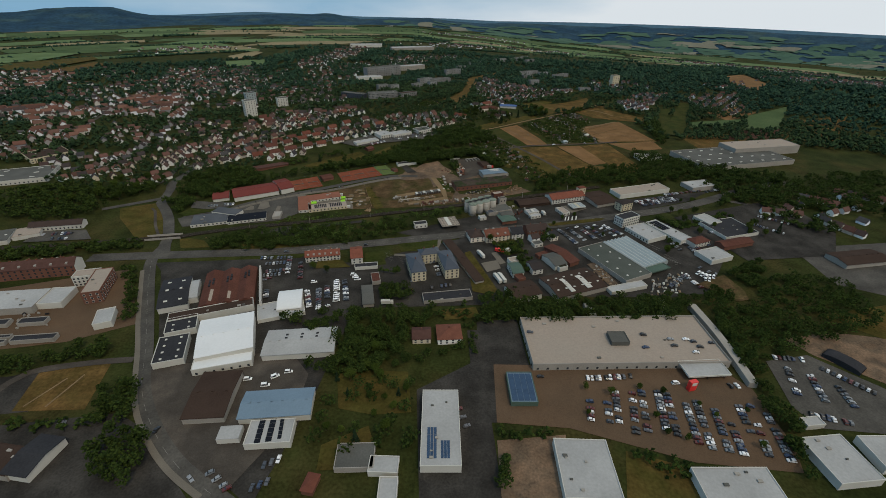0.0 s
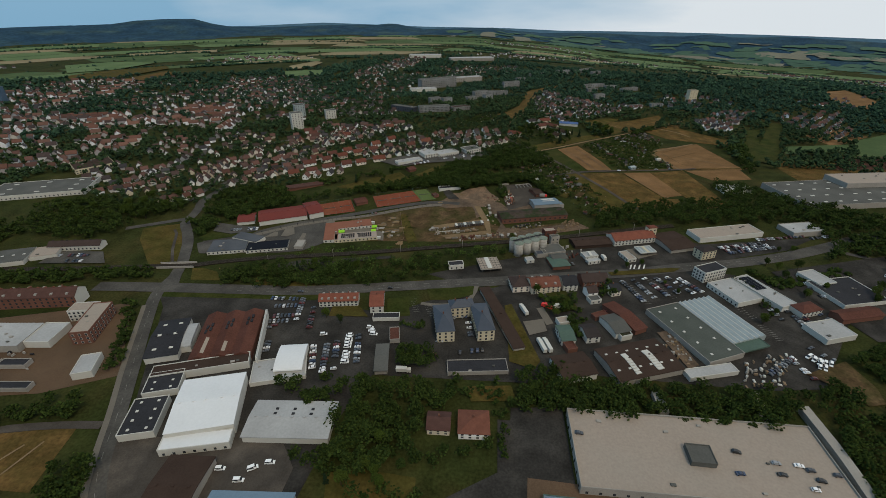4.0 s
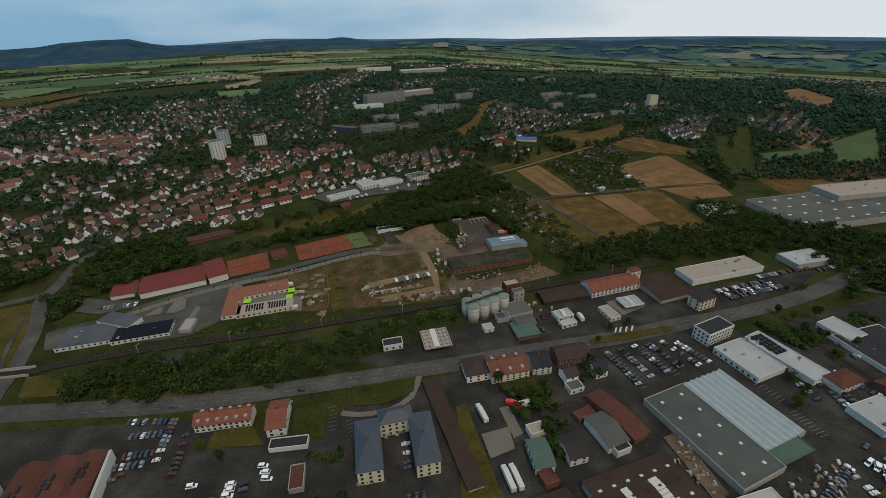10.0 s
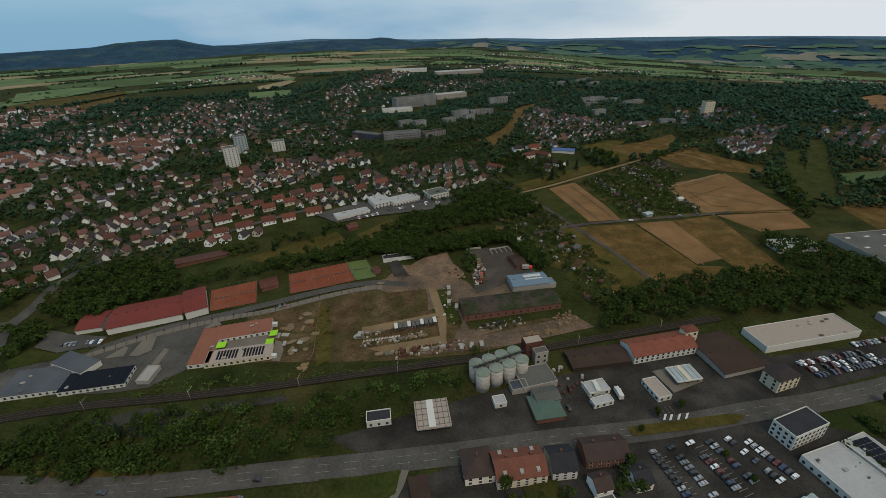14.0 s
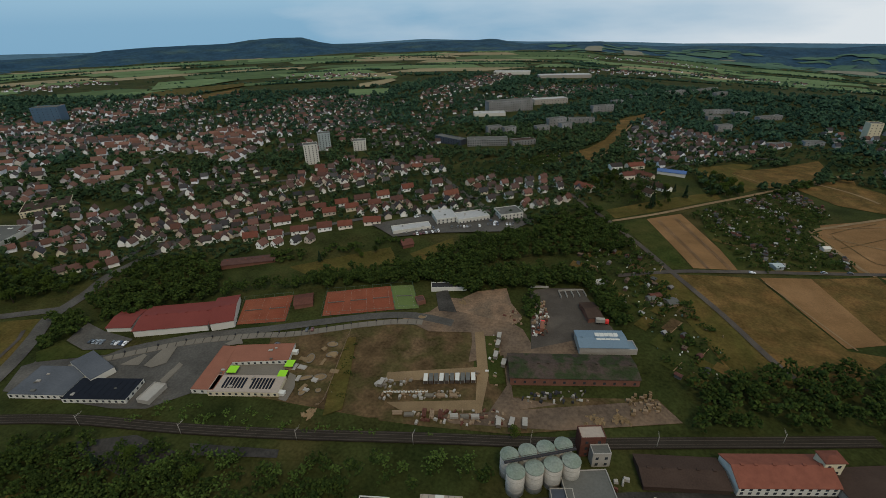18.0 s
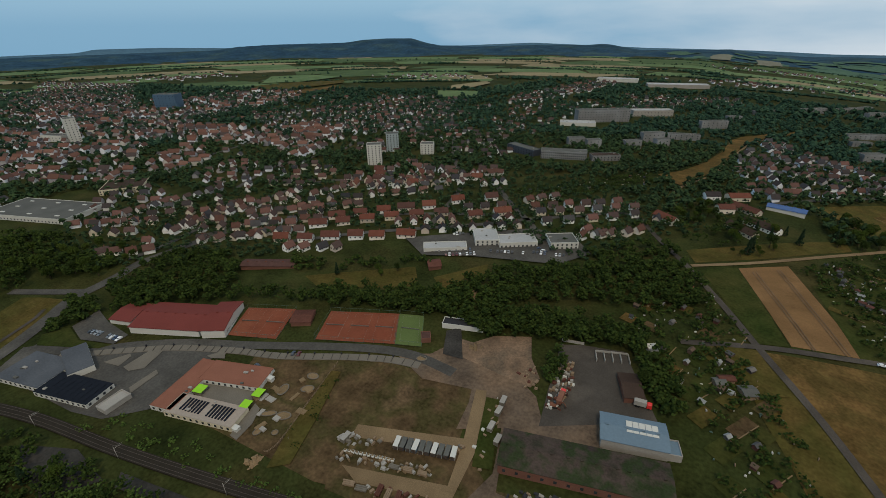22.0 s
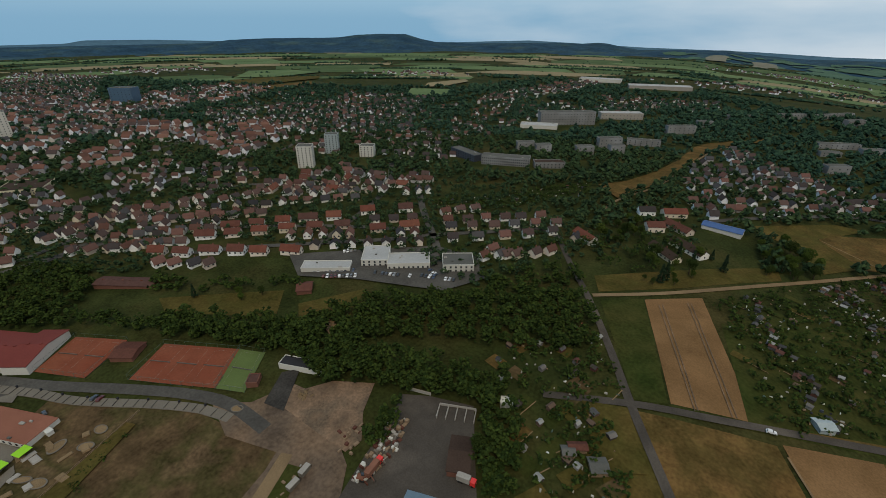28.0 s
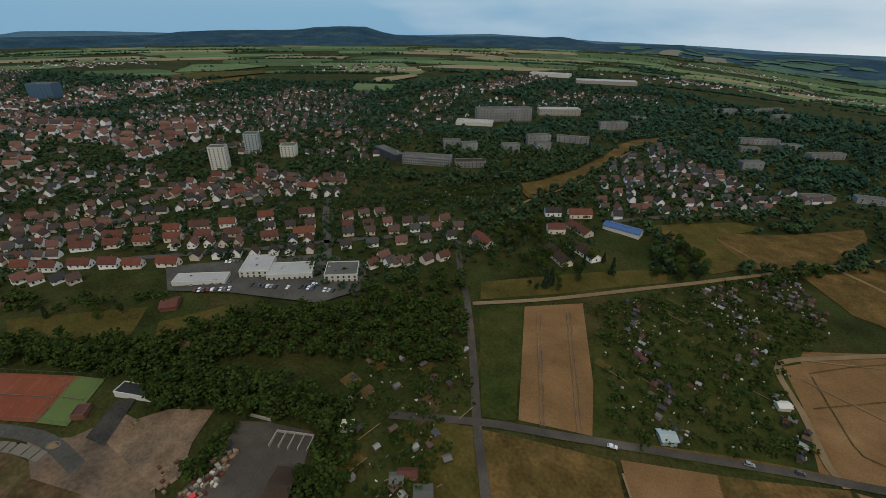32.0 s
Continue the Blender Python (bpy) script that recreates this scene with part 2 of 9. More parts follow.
    "mossgrey": mat("green_grey_roof_felt", (0.082, 0.09, 0.078), 0.85, 0.2, 0.07, 1.0, tints=[(0.06, 0.068, 0.058)], tint_scale=0.06),
    "lime": mat("lime_green_awning", (0.24, 0.5, 0.03), 0.6, 0.08),
    "red": mat("red_panel", (0.6, 0.03, 0.025), 0.5, 0.1),
    "blue": mat("blue_tarpaulin", (0.03, 0.075, 0.2), 0.5, 0.15),
    "wood": mat("weathered_timber", (0.2, 0.14, 0.09), 0.9, 0.25, 0.4, 4.0),
    "bark": mat("bark", (0.07, 0.05, 0.035), 0.95, 0.25, 0.5, 4.0),
    "shed": mat("shed_boards", (0.096, 0.066, 0.048), 0.9, 0.2, 0.3, 3.0, tints=[(0.12, 0.11, 0.1), (0.085, 0.04, 0.032), (0.045, 0.045, 0.047), (0.22, 0.22, 0.21), (0.07, 0.068, 0.066), (0.05, 0.042, 0.036)], by_object=True),
    "paint": mat("car_paint", (0.55, 0.55, 0.55), 0.3, 0.04, tints=[(0.02, 0.02, 0.022), (0.09, 0.092, 0.1), (0.05, 0.055, 0.065), (0.7, 0.7, 0.7), (0.03, 0.045, 0.085), (0.13, 0.14, 0.15), (0.09, 0.018, 0.016), (0.025, 0.025, 0.025), (0.22, 0.23, 0.24)], by_object=True),
    "farpaint": mat("paint_of_the_far_cars", (0.6, 0.6, 0.6), 0.35, 0.04, tints=[(0.02, 0.02, 0.022), (0.3, 0.31, 0.32), (0.05, 0.055, 0.065), (0.65, 0.65, 0.65), (0.03, 0.045, 0.085), (0.13, 0.14, 0.15), (0.09, 0.018, 0.016), (0.025, 0.025, 0.025), (0.22, 0.23, 0.24)], by_island=True),
    "whitepaint": mat("white_van_paint", (0.75, 0.75, 0.74), 0.35, 0.04),
    "rubber": mat("tyre_rubber", (0.02, 0.02, 0.02), 0.9, 0.1),
    "leaf": mat("foliage", (0.02384, 0.03741, 0.006502), 0.8, 0.4, 0.25, 1.6, tints=[(0.03251, 0.04902, 0.008359), (0.0195, 0.03031, 0.006966), (0.04045, 0.05676, 0.01022)], by_object=True),
    "woods": mat("woodland_foliage", (0.0175, 0.0295, 0.0068), 0.85, 0.45, 0.1, 0.6, tints=[(0.036, 0.053, 0.0115), (0.026, 0.04, 0.0095), (0.013, 0.0225, 0.0055), (0.03, 0.0445, 0.0095), (0.0205, 0.034, 0.0085)], by_island=True),
    # both foliages bluer than the near woods, to paint in the distance haze
    "farwoods": mat("haze_blue_foliage_of_the_far_trees", (0.0173, 0.0396, 0.0259), 0.9, 0.45, 0.03, 0.3, tints=[(0.0315, 0.0616, 0.0364), (0.0210, 0.0451, 0.0294), (0.0126, 0.0297, 0.0203), (0.0378, 0.0682, 0.0378), (0.0242, 0.0495, 0.0294)], by_island=True),
    "midwoods": mat("haze_blue_foliage_of_the_town_trees", (0.0191, 0.0354, 0.0163), 0.9, 0.45, 0.04, 0.4, tints=[(0.0333, 0.0562, 0.0234), (0.0225, 0.0406, 0.0189), (0.0132, 0.0255, 0.0123), (0.0392, 0.0603, 0.0240), (0.0255, 0.0447, 0.0195)], by_island=True),
    "dusty": mat("dusty_gravel_yard", (0.072, 0.053, 0.039), 0.95, 0.45, 0.09, 0.6, tints=[(0.104, 0.074, 0.051), (0.135, 0.09, 0.058)], tint_scale=0.06),
    "farpasture": mat("far_pasture", (0.05, 0.08, 0.032), 0.95, 0.22, 0.02, 0.3, tints=[(0.07, 0.095, 0.04)], tint_scale=0.01),
    "yardconcrete": mat("worn_concrete_yard", (0.0756, 0.06405, 0.0525), 0.9, 0.28, 0.07, 1.5, tints=[(0.0525, 0.04515, 0.0378), (0.0945, 0.0798, 0.0651)], tint_scale=0.04),
    "bluefront": mat("dark_blue_glazed_front", (0.05, 0.095, 0.15), 0.4, 0.15, 0.2, 1.0),
    "brighttile": mat("bright_red_roof_tiles", (0.165, 0.06, 0.04), 0.85, 0.22, 0.3, 5.0),
    "bluesheet": mat("blue_sheet_roof", (0.095, 0.142, 0.18), 0.55, 0.15, 0.08, 1.0),
    "bluepanel": mat("blue_solar_cells", (0.04, 0.07, 0.12), 0.6, 0.2, 0.3, 1.0),
    "setts": mat("pale_stone_setts", (0.135, 0.118, 0.095), 0.9, 0.18, 0.1, 2.0),
    "moss": mat("mossy_fibre_roof", (0.032, 0.03, 0.02), 0.9, 0.35, 0.12, 1.2, tints=[(0.058, 0.042, 0.035), (0.024, 0.034, 0.014), (0.04, 0.03, 0.026)], tint_scale=0.1),
    "bright": mat("pale_shrub_foliage", (0.044, 0.07, 0.016), 0.85, 0.35, 0.2, 0.8, tints=[(0.058, 0.088, 0.02), (0.034, 0.055, 0.013)], by_island=True),
    "conifer": mat("conifer_needles", (0.0128, 0.024, 0.0112), 0.85, 0.3, 0.3, 1.6),
    # slope fields carry painted haze: greens shifted to blue, wheat greyed
    "slopegreen": mat("haze_green_slope_field", (0.0450, 0.0861, 0.0620), 0.95, 0.2, 0.01, 0.1, tints=[(0.0650, 0.1103, 0.0750)], tint_scale=0.006),
    "slopewheat": mat("haze_pale_slope_field", (0.15, 0.145, 0.11), 0.95, 0.2, 0.01, 0.1),
    # distance haze is mixed into the base colour of both ridges as blue
    "hill": mat("haze_tinted_wooded_hill", (0.0171, 0.0402, 0.0653), 1.0, 0.45, 0.012, 0.06, tints=[(0.0202, 0.0464, 0.0737), (0.0242, 0.0516, 0.0713), (0.0403, 0.0681, 0.0689)], tint_scale=0.005),
    "farhill": mat("distant_haze_blue_ridge", (0.06, 0.115, 0.16), 1.0, 0.15, 0.01, 0.04),
}


# ---- ground ----
def ease(v):
    v = min(max(v, 0.0), 1.0)
    return v * v * (3 - 2 * v)


def plain(a):
    """Height of the far plain by compass angle: it falls into a valley in the east."""
    return float(np.interp(a, (-30, -5, 5, 12, 25), (-18, -28, -65, -100, -132)))


def ground_z(x, y):
    """A low rise under the gardens, and a wide plain beyond the town."""
    rise = 10 * ease((y - 440) / 220) * ease((x + 330) / 200) * (1 - ease((x - 100) / 150)) * (1 - ease((y - 900) / 400))
    r = math.hypot(x, y - 300)
    a = math.degrees(math.atan2(x, y - 300))
    return rise + plain(a) * ease((r - 1000) / 2000) - 120 * ease((r - 3250) / 600) - 300 * ease((r - 3900) / 900)


def link(name, verts, faces, material, smooth=False):
    me = bpy.data.meshes.new(name)
    me.from_pydata(verts, [], faces)
    me.materials.append(material)
    if smooth:
        me.polygons.foreach_set("use_smooth", [True] * len(me.polygons))
    me.update()
    return me


def axis(near, far, step, lo, hi):
    """Grid lines that are close in the middle and wide outside."""
    out, v = [], near
    while v <= far:
        out.append(v)
        v += step
    s, v = step, near
    while v > lo:
        s = min(s * 1.3, 130)
        v -= s
        out.insert(0, v)
    s, v = step, out[-1]
    while v < hi:
        s = min(s * 1.3, 130)
        v += s
        out.append(v)
    return out


gx, gy = axis(-400, 400, 20, -4700, 4700), axis(0, 960, 20, -1500, 4900)
gv = [(x, y, ground_z(x, y)) for y in gy for x in gx]
nx = len(gx)
gf = [(j * nx + i, j * nx + i + 1, (j + 1) * nx + i + 1, (j + 1) * nx + i) for j in range(len(gy) - 1) for i in range(nx - 1)]
ground = new("ground", link("ground", gv, gf, M["land"], True))
tagged(ground, "green and brown meadow ground with scrub", "ground", kind="structure")


LAYER = [0]


def patch(name, corners, material, label, category="field", lift=0.12, kind="structure", cut=20.0):
    """A piece of ground cover that follows the land."""
    bm = bmesh.new()
    bm.faces.new([bm.verts.new((x, y, 0)) for x, y in corners])
    bmesh.ops.triangulate(bm, faces=bm.faces[:])
    xs, ys = [c[0] for c in corners], [c[1] for c in corners]
    reach = max(max(xs) - min(xs), max(ys) - min(ys))
    step = max(cut, cut * round(reach / (cut * 24)))
    if min(ys) < 2200:
        for k in (0, 1):
            lo, hi = (min(xs), max(xs)) if k == 0 else (min(ys), max(ys))
            v = math.ceil(lo / step) * step
            while v < hi:
                co = (v, 0, 0) if k == 0 else (0, v, 0)
                no = (1, 0, 0) if k == 0 else (0, 1, 0)
                bmesh.ops.bisect_plane(bm, geom=bm.verts[:] + bm.edges[:] + bm.faces[:], plane_co=co, plane_no=no)
                v += step
    LAYER[0] += 1
    far = lift + 0.0012 * LAYER[0] + max(0, (sum(ys) / len(ys) - 900)) * 0.004
    for v in bm.verts:
        v.co.z = ground_z(v.co.x, v.co.y) + far
    bmesh.ops.recalc_face_normals(bm, faces=bm.faces[:])
    for f in bm.faces:
        if f.normal.z < 0:
            f.normal_flip()
    me = bpy.data.meshes.new(name)
    bm.to_mesh(me)
    bm.free()
    me.materials.append(material)
    ob = new(name, me)
    return tagged(ob, label, category, kind=kind)


def resample(points, step):
    pts = [Vector(p) for p in points]
    out = []
    n = len(pts)
    for i in range(n - 1):
        p0, p1, p2, p3 = pts[max(i - 1, 0)], pts[i], pts[i + 1], pts[min(i + 2, n - 1)]
        k = max(1, round((p2 - p1).length / step))
        for j in range(k):
            t = j / k
            out.append(0.5 * (2 * p1 + (p2 - p0) * t + (2 * p0 - 5 * p1 + 4 * p2 - p3) * t * t + (3 * p1 - p0 - 3 * p2 + p3) * t ** 3))
    out.append(pts[-1])
    return out


def ribbon(name, points, width, material, label="", category="road", lift=0.2, kind="structure", parent=None, dash=0, shift=0.0, high=0.0):
    """A strip along a line on the ground; dash: broken every so many metres; high: kerb height."""
    line = resample(points, 3.0 if dash else 8.0)
    left, right = [], []
    for i, p in enumerate(line):
        t = (line[min(i + 1, len(line) - 1)] - line[max(i - 1, 0)]).normalized()
        nrm = Vector((-t.y, t.x))
        c = p + nrm * shift
        for side, s in ((left, 0.5), (right, -0.5)):
            q = c + nrm * width * s
            side.append((q.x, q.y, ground_z(q.x, q.y) + lift + high))
    verts, faces = left + right, []
    n = len(line)
    for i in range(n - 1):
        if dash and (i // max(1, dash // 3)) % 2:
            continue
        faces.append((i, n + i, n + i + 1, i + 1))
    ob = new(name, link(name, verts, faces, material))
    if high:
        me = ob.data
        bm = bmesh.new()
        bm.from_mesh(me)
        ret = bmesh.ops.extrude_face_region(bm, geom=bm.faces[:])
        for v in ret["geom"]:
            if isinstance(v, bmesh.types.BMVert):
                v.co.z -= high + 0.3
        bmesh.ops.recalc_face_normals(bm, faces=bm.faces[:])
        bm.to_mesh(me)
        bm.free()
    if parent:
        ob.parent = parent
    else:
        tagged(ob, label, category, kind=kind)
    return ob


# ---- building helpers ----
def box_mesh(name, x0, x1, y0, y1, z0, z1, material, bevel=0.0):
    v = [(x, y, z) for z in (z0, z1) for y in (y0, y1) for x in (x0, x1)]
    f = [(0, 2, 3, 1), (4, 5, 7, 6), (0, 1, 5, 4), (2, 6, 7, 3), (0, 4, 6, 2), (1, 3, 7, 5)]
    me = link(name, v, f, material)
    if bevel:
        bm = bmesh.new()
        bm.from_mesh(me)
        bmesh.ops.bevel(bm, geom=bm.edges[:], offset=bevel, segments=1, affect="EDGES")
        bm.to_mesh(me)
        bm.free()
    return me


def part(name, me, parent, label="", m=None):
    ob = new(name, me)
    ob.parent = parent
    if m is not None:
        ob.matrix_basis = m
    if label:
        ob["label"] = label
    return ob


def thing(name, x, y, turn=0, label="", category="", group="", z=None):
    ob = new(name)
    ob.empty_display_size = 1
    ob.matrix_basis = pose(x, y, ground_z(x, y) if z is None else z, 0, 0, turn)
    return tagged(ob, label, category, group)


def prism(sections, x0, x1):
    """A solid along x from a closed section of (y, z)."""
    n = len(sections)
    v = [(x, y, z) for x in (x0, x1) for y, z in sections]
    f = [tuple(range(n - 1, -1, -1)), tuple(range(n, 2 * n))]
    f += [(i, (i + 1) % n, n + (i + 1) % n, n + i) for i in range(n)]
    return v, f


def gable_wall(w, d, h, top, material, sink=1.0):
    v, f = prism([(-d / 2, -sink), (d / 2, -sink), (d / 2, h), (0, h + top), (-d / 2, h)], -w / 2, w / 2)
    return link("wall", v, f, material)


def gable_roof(w, d, h, top, material, over=0.5, thick=0.28):
    k = top / (d / 2)
    e = d / 2 + over
    sec = [(-e, h - over * k + 0.05), (0, h + top + 0.05), (e, h - over * k + 0.05), (e, h - over * k + 0.05 + thick), (0, h + top + 0.1 + thick), (-e, h - over * k + 0.05 + thick)]
    v, f = prism(sec, -w / 2 - over, w / 2 + over)
    return link("roof", v, [tuple(reversed(q)) for q in f], material)


def hip_roof(w, d, h, top, material, over=0.5):
    a, b = w / 2 + over, d / 2 + over
    r = max(0.4, a - b)
    z0 = h + 0.02
    v = [(-a, -b, z0), (a, -b, z0), (a, b, z0), (-a, b, z0), (-a, -b, z0 + 0.25), (a, -b, z0 + 0.25), (a, b, z0 + 0.25), (-a, b, z0 + 0.25), (-r, 0, h + top), (r, 0, h + top)]
    f = [(3, 2, 1, 0), (0, 1, 5, 4), (1, 2, 6, 5), (2, 3, 7, 6), (3, 0, 4, 7), (4, 5, 9, 8), (5, 6, 9), (6, 7, 8, 9), (7, 4, 8)]
    return link("roof", v, f, material)


def window_rows(body, w, d, h, floors, pitch=3.2, sides="sn", wide=1.3, tall=1.5, base=0.9, framed=False):
    """Windows one by one on the named sides of a block: s and n along x, e and w along y."""
    pane = {}
    storey = (h - 0.6) / floors
    for s in sides:
        run = w if s in "sn" else d
        n = max(1, int((run - 1.2) / pitch))
        for k in range(floors):
            z = base + k * storey
            for i in range(n):
                u = (i - (n - 1) / 2) * run / n
                m = {"s": pose(u, -d / 2, z), "n": pose(u, d / 2, z, 0, 0, 180), "e": pose(w / 2, u, z, 0, 0, 90), "w": pose(-w / 2, u, z, 0, 0, -90)}[s]
                t = min(tall, storey * 0.6)
                if "g" not in pane:
                    pane["g"] = box_mesh("pane", -wide / 2, wide / 2, -0.09, 0.0, 0, t, M["glass"])
                if framed:
                    if "f" not in pane:
                        pane["f"] = box_mesh("window", -wide / 2 - 0.12, wide / 2 + 0.12, -0.06, 0.0, -0.14, t + 0.12, M["white"])
                    win = part("window", pane["f"], body, m=m)
                    part("pane", pane["g"], win)
                else:
                    win = part("window", pane["g"], body, m=m)
                    win["label"] = "dark window pane"


def block(label, cx, cy, w, d, turn, h, wall="white", roof="whiteroof", form="flat", top=3.0, category="building", floors=0, sides="sn", parapet=0.5, name="building", chimneys=0, dormers=0, pitch=3.2, sink=1.0, skylights=None, over=0.5):
    """A building of its own: walls, roof and what shows on them."""
    if label and len(label.split()) < 4:
        label += {"flat": " with flat roof", "gable": " with gable roof", "hip": " with hipped roof", "multi": " with several gable roofs", "arch": " with barrel roof"}[form]
    b = thing(name, cx, cy, turn, label, category)
    if sink < -3 and name == "canopy":
        for sx in (-0.4, 0, 0.4):
            for sy in (-0.4, 0.4):
                part("post", box_mesh("post", sx * w - 0.2, sx * w + 0.2, sy * d - 0.2, sy * d + 0.2, 0, -sink, M["steel"]), b)
    if form == "gable":
        part("wall", gable_wall(w, d, h, top, M[wall]), b)
    else:
        part("wall", box_mesh("wall", -w / 2, w / 2, -d / 2, d / 2, -sink, h, M[wall]), b)
    if form == "flat":
        r = part("roof", box_mesh("roof", -w / 2 + 0.3, w / 2 - 0.3, -d / 2 + 0.3, d / 2 - 0.3, h + 0.003, h + 0.06, M[roof]), b)
        if parapet:
            for x0, x1, y0, y1 in ((-w / 2 - 0.05, w / 2 + 0.05, -d / 2 - 0.05, -d / 2 + 0.3), (-w / 2 - 0.05, w / 2 + 0.05, d / 2 - 0.3, d / 2 + 0.05), (-w / 2 - 0.05, -w / 2 + 0.3, -d / 2 + 0.3, d / 2 - 0.3), (w / 2 - 0.3, w / 2 + 0.05, -d / 2 + 0.3, d / 2 - 0.3)):
                part("parapet", box_mesh("parapet", x0, x1, y0, y1, h + 0.004, h + parapet, M[wall if parapet > 0.2 else roof]), b)
    elif form == "gable":
        part("roof", gable_roof(w, d, h, top, M[roof], over), b)
    elif form == "hip":
        part("roof", hip_roof(w, d, h, top, M[roof], over), b)
    elif form == "arch":
        sec = [(-d / 2 - 0.2, h)] + [(d / 2 * math.cos(a), h + top * math.sin(a)) for a in np.linspace(math.pi, 0, 13)] + [(d / 2 + 0.2, h)]
        v, f = prism(sec, -w / 2 - 0.2, w / 2 + 0.2)
        part("roof", link("roof", v, [tuple(reversed(q)) for q in f], M[roof]), b)
    elif form == "multi":
        n = 3
        for i in range(n):
            x0, x1 = -w / 2 + i * w / n, -w / 2 + (i + 1) * w / n
            xm = (x0 + x1) / 2
            v = [(x0, -d / 2, h), (x1, -d / 2, h), (xm, -d / 2, h + top), (x0, d / 2, h), (x1, d / 2, h), (xm, d / 2, h + top)]
            part("roof_bay", link("roof_bay", v, [(0, 1, 2), (5, 4, 3), (1, 4, 5, 2), (2, 5, 3, 0)], M[roof]), b)
            for k in range(4):
                part("roof_vent", box_mesh("roof_vent", -0.7, 0.7, -1.6, 1.6, 0, 0.9, M["blackroof"], 0.1), b, m=pose(xm + (1.2 if k % 2 else -1.2), d * (0.02 + 0.05 * k + 0.06 * i), h + top * 0.8))
            if i < 2:
                part("roof_patch", link("roof_patch", [(xm + 0.5, -d * 0.42, h + top * 0.93 + 0.06), (xm + 2.4, -d * 0.42, h + top * 0.62 + 0.06), (xm + 2.4, -d * (0.1 + 0.12 * i), h + top * 0.62 + 0.06), (xm + 0.5, -d * (0.1 + 0.12 * i), h + top * 0.93 + 0.06)], [(0, 1, 2, 3)], M["paleroof"]), b, "pale translucent roof strip")
    if form == "flat" and w * d > 350 and not skylights and category != "canopy":
        seed = random.Random(round(cx * 7 + cy))
        for i in range(min(7, int(w * d / 160))):
            s_ = seed.uniform(0.5, 1.3)
            part("roof_vent", box_mesh("roof_vent", -s_, s_, -0.6 * s_, 0.6 * s_, 0, 0.7, M["greyroof" if i % 2 else "concrete"], 0.08), b, m=pose(seed.uniform(-0.42, 0.42) * w, seed.uniform(-0.42, 0.42) * d, h + 0.063))
    if form == "gable" and w * d > 350:
        seed = random.Random(round(cx * 5 + cy))
        for i in range(int(w / 6)):
            part("ridge_vent", box_mesh("ridge_vent", -0.7, 0.7, -0.5, 0.5, 0, 0.55, M[roof], 0.05), b, m=pose((i + 0.5) / int(w / 6) * w - w / 2 + seed.uniform(-1, 1), 0, h + top + 0.2))
    if floors:
        window_rows(b, w, d, h, floors, pitch, sides, framed=category in ("house", "offices") and cy < 430)
    ridge = h + (top if form in ("gable", "hip") else 0)
    for i in range(chimneys):
        u = (i - (chimneys - 1) / 2) * w / max(1, chimneys)
        part("chimney", box_mesh("chimney", u - 0.4, u + 0.4, 0.6, 1.4, ridge - 1.6, ridge + 1.2, M["brick"]), b)
    for i in range(dormers):
        u = (i - (dormers - 1) / 2) * w / dormers
        for s in (-1, 1):
            v, f = prism([(-0.8, 0), (0.8, 0), (0.8, 1.2), (-0.8, 1.2)], 0, d * 0.22)
            dm = part("dormer", link("dormer", v, [tuple(reversed(q)) for q in f], M["concrete"]), b, "small pale roof dormer", pose(u, s * d * 0.42, h + top * 0.22, 0, 0, -90 * s))
    if skylights:
        nx_, ny_, sx, sy = skylights
        me = box_mesh("skylight", -sx / 2, sx / 2, -sy / 2, sy / 2, 0, 0.4, M["white"], 0.1)
        for i in range(nx_):
            for j in range(ny_):
                u, v = (i + 0.5) / nx_ - 0.5, (j + 0.5) / ny_ - 0.5
                z = h + 0.06
                if form == "gable":
                    z = h + top * (1 - abs(v) * 2) + 0.3
                part("skylight", me, b, "pale skylight dome", pose(u * w, v * d, z, math.degrees(math.atan2(top, d / 2)) * (-1 if v > 0 else 1) if form == "gable" else 0))
    return b


# ---- far hills ----
FOOT, CREST = 3000.0, 3950.0
CRESTS = [(-110, -10), (-85, 0), (-72, 8), (-70, 6), (-57, 8), (-54.5, 28), (-50.5, 37), (-45, 38), (-43, 41), (-41, 58), (-38.5, 65), (-35.6, 63), (-34, 31), (-32.2, 7), (-28.5, -2), (-25, 3), (-20, 9), (-16, 7), (-14.2, 16), (-13.2, 8), (-11.7, -11), (-10.3, -26), (-6, -21), (-2, -15), (0.5, -37), (4.2, -52), (7, -46), (11, -44), (16, -53), (19, -52), (21.8, -35), (24.2, -48), (28.5, -31), (33, -37), (37, -45), (55, -30), (75, -30)]


def slope_z(a, r):
    """Height of the wooded slopes by compass angle and distance."""
    x, y = r * math.sin(radians(a)), 300 + r * math.cos(radians(a))
    q = (r - FOOT) / (CREST - FOOT)
    low = ground_z(FOOT * math.sin(radians(a)), 300 + FOOT * math.cos(radians(a))) - 4
    top = float(np.interp(a, [p[0] for p in CRESTS], [p[1] for p in CRESTS]))
    swell = 16 * noise.noise(Vector((x * 0.0035, y * 0.0035, 1))) + 7 * noise.noise(Vector((x * 0.012, y * 0.012, 4)))
    if q > 1:
        return top - (q - 1) * 300
    return low + (top - low) * ease(q) + swell * min(1, q * 3) * min(1, (1 - q) * 2.5) + 2.0 * noise.noise(Vector((a * 3.1, q, 2)))


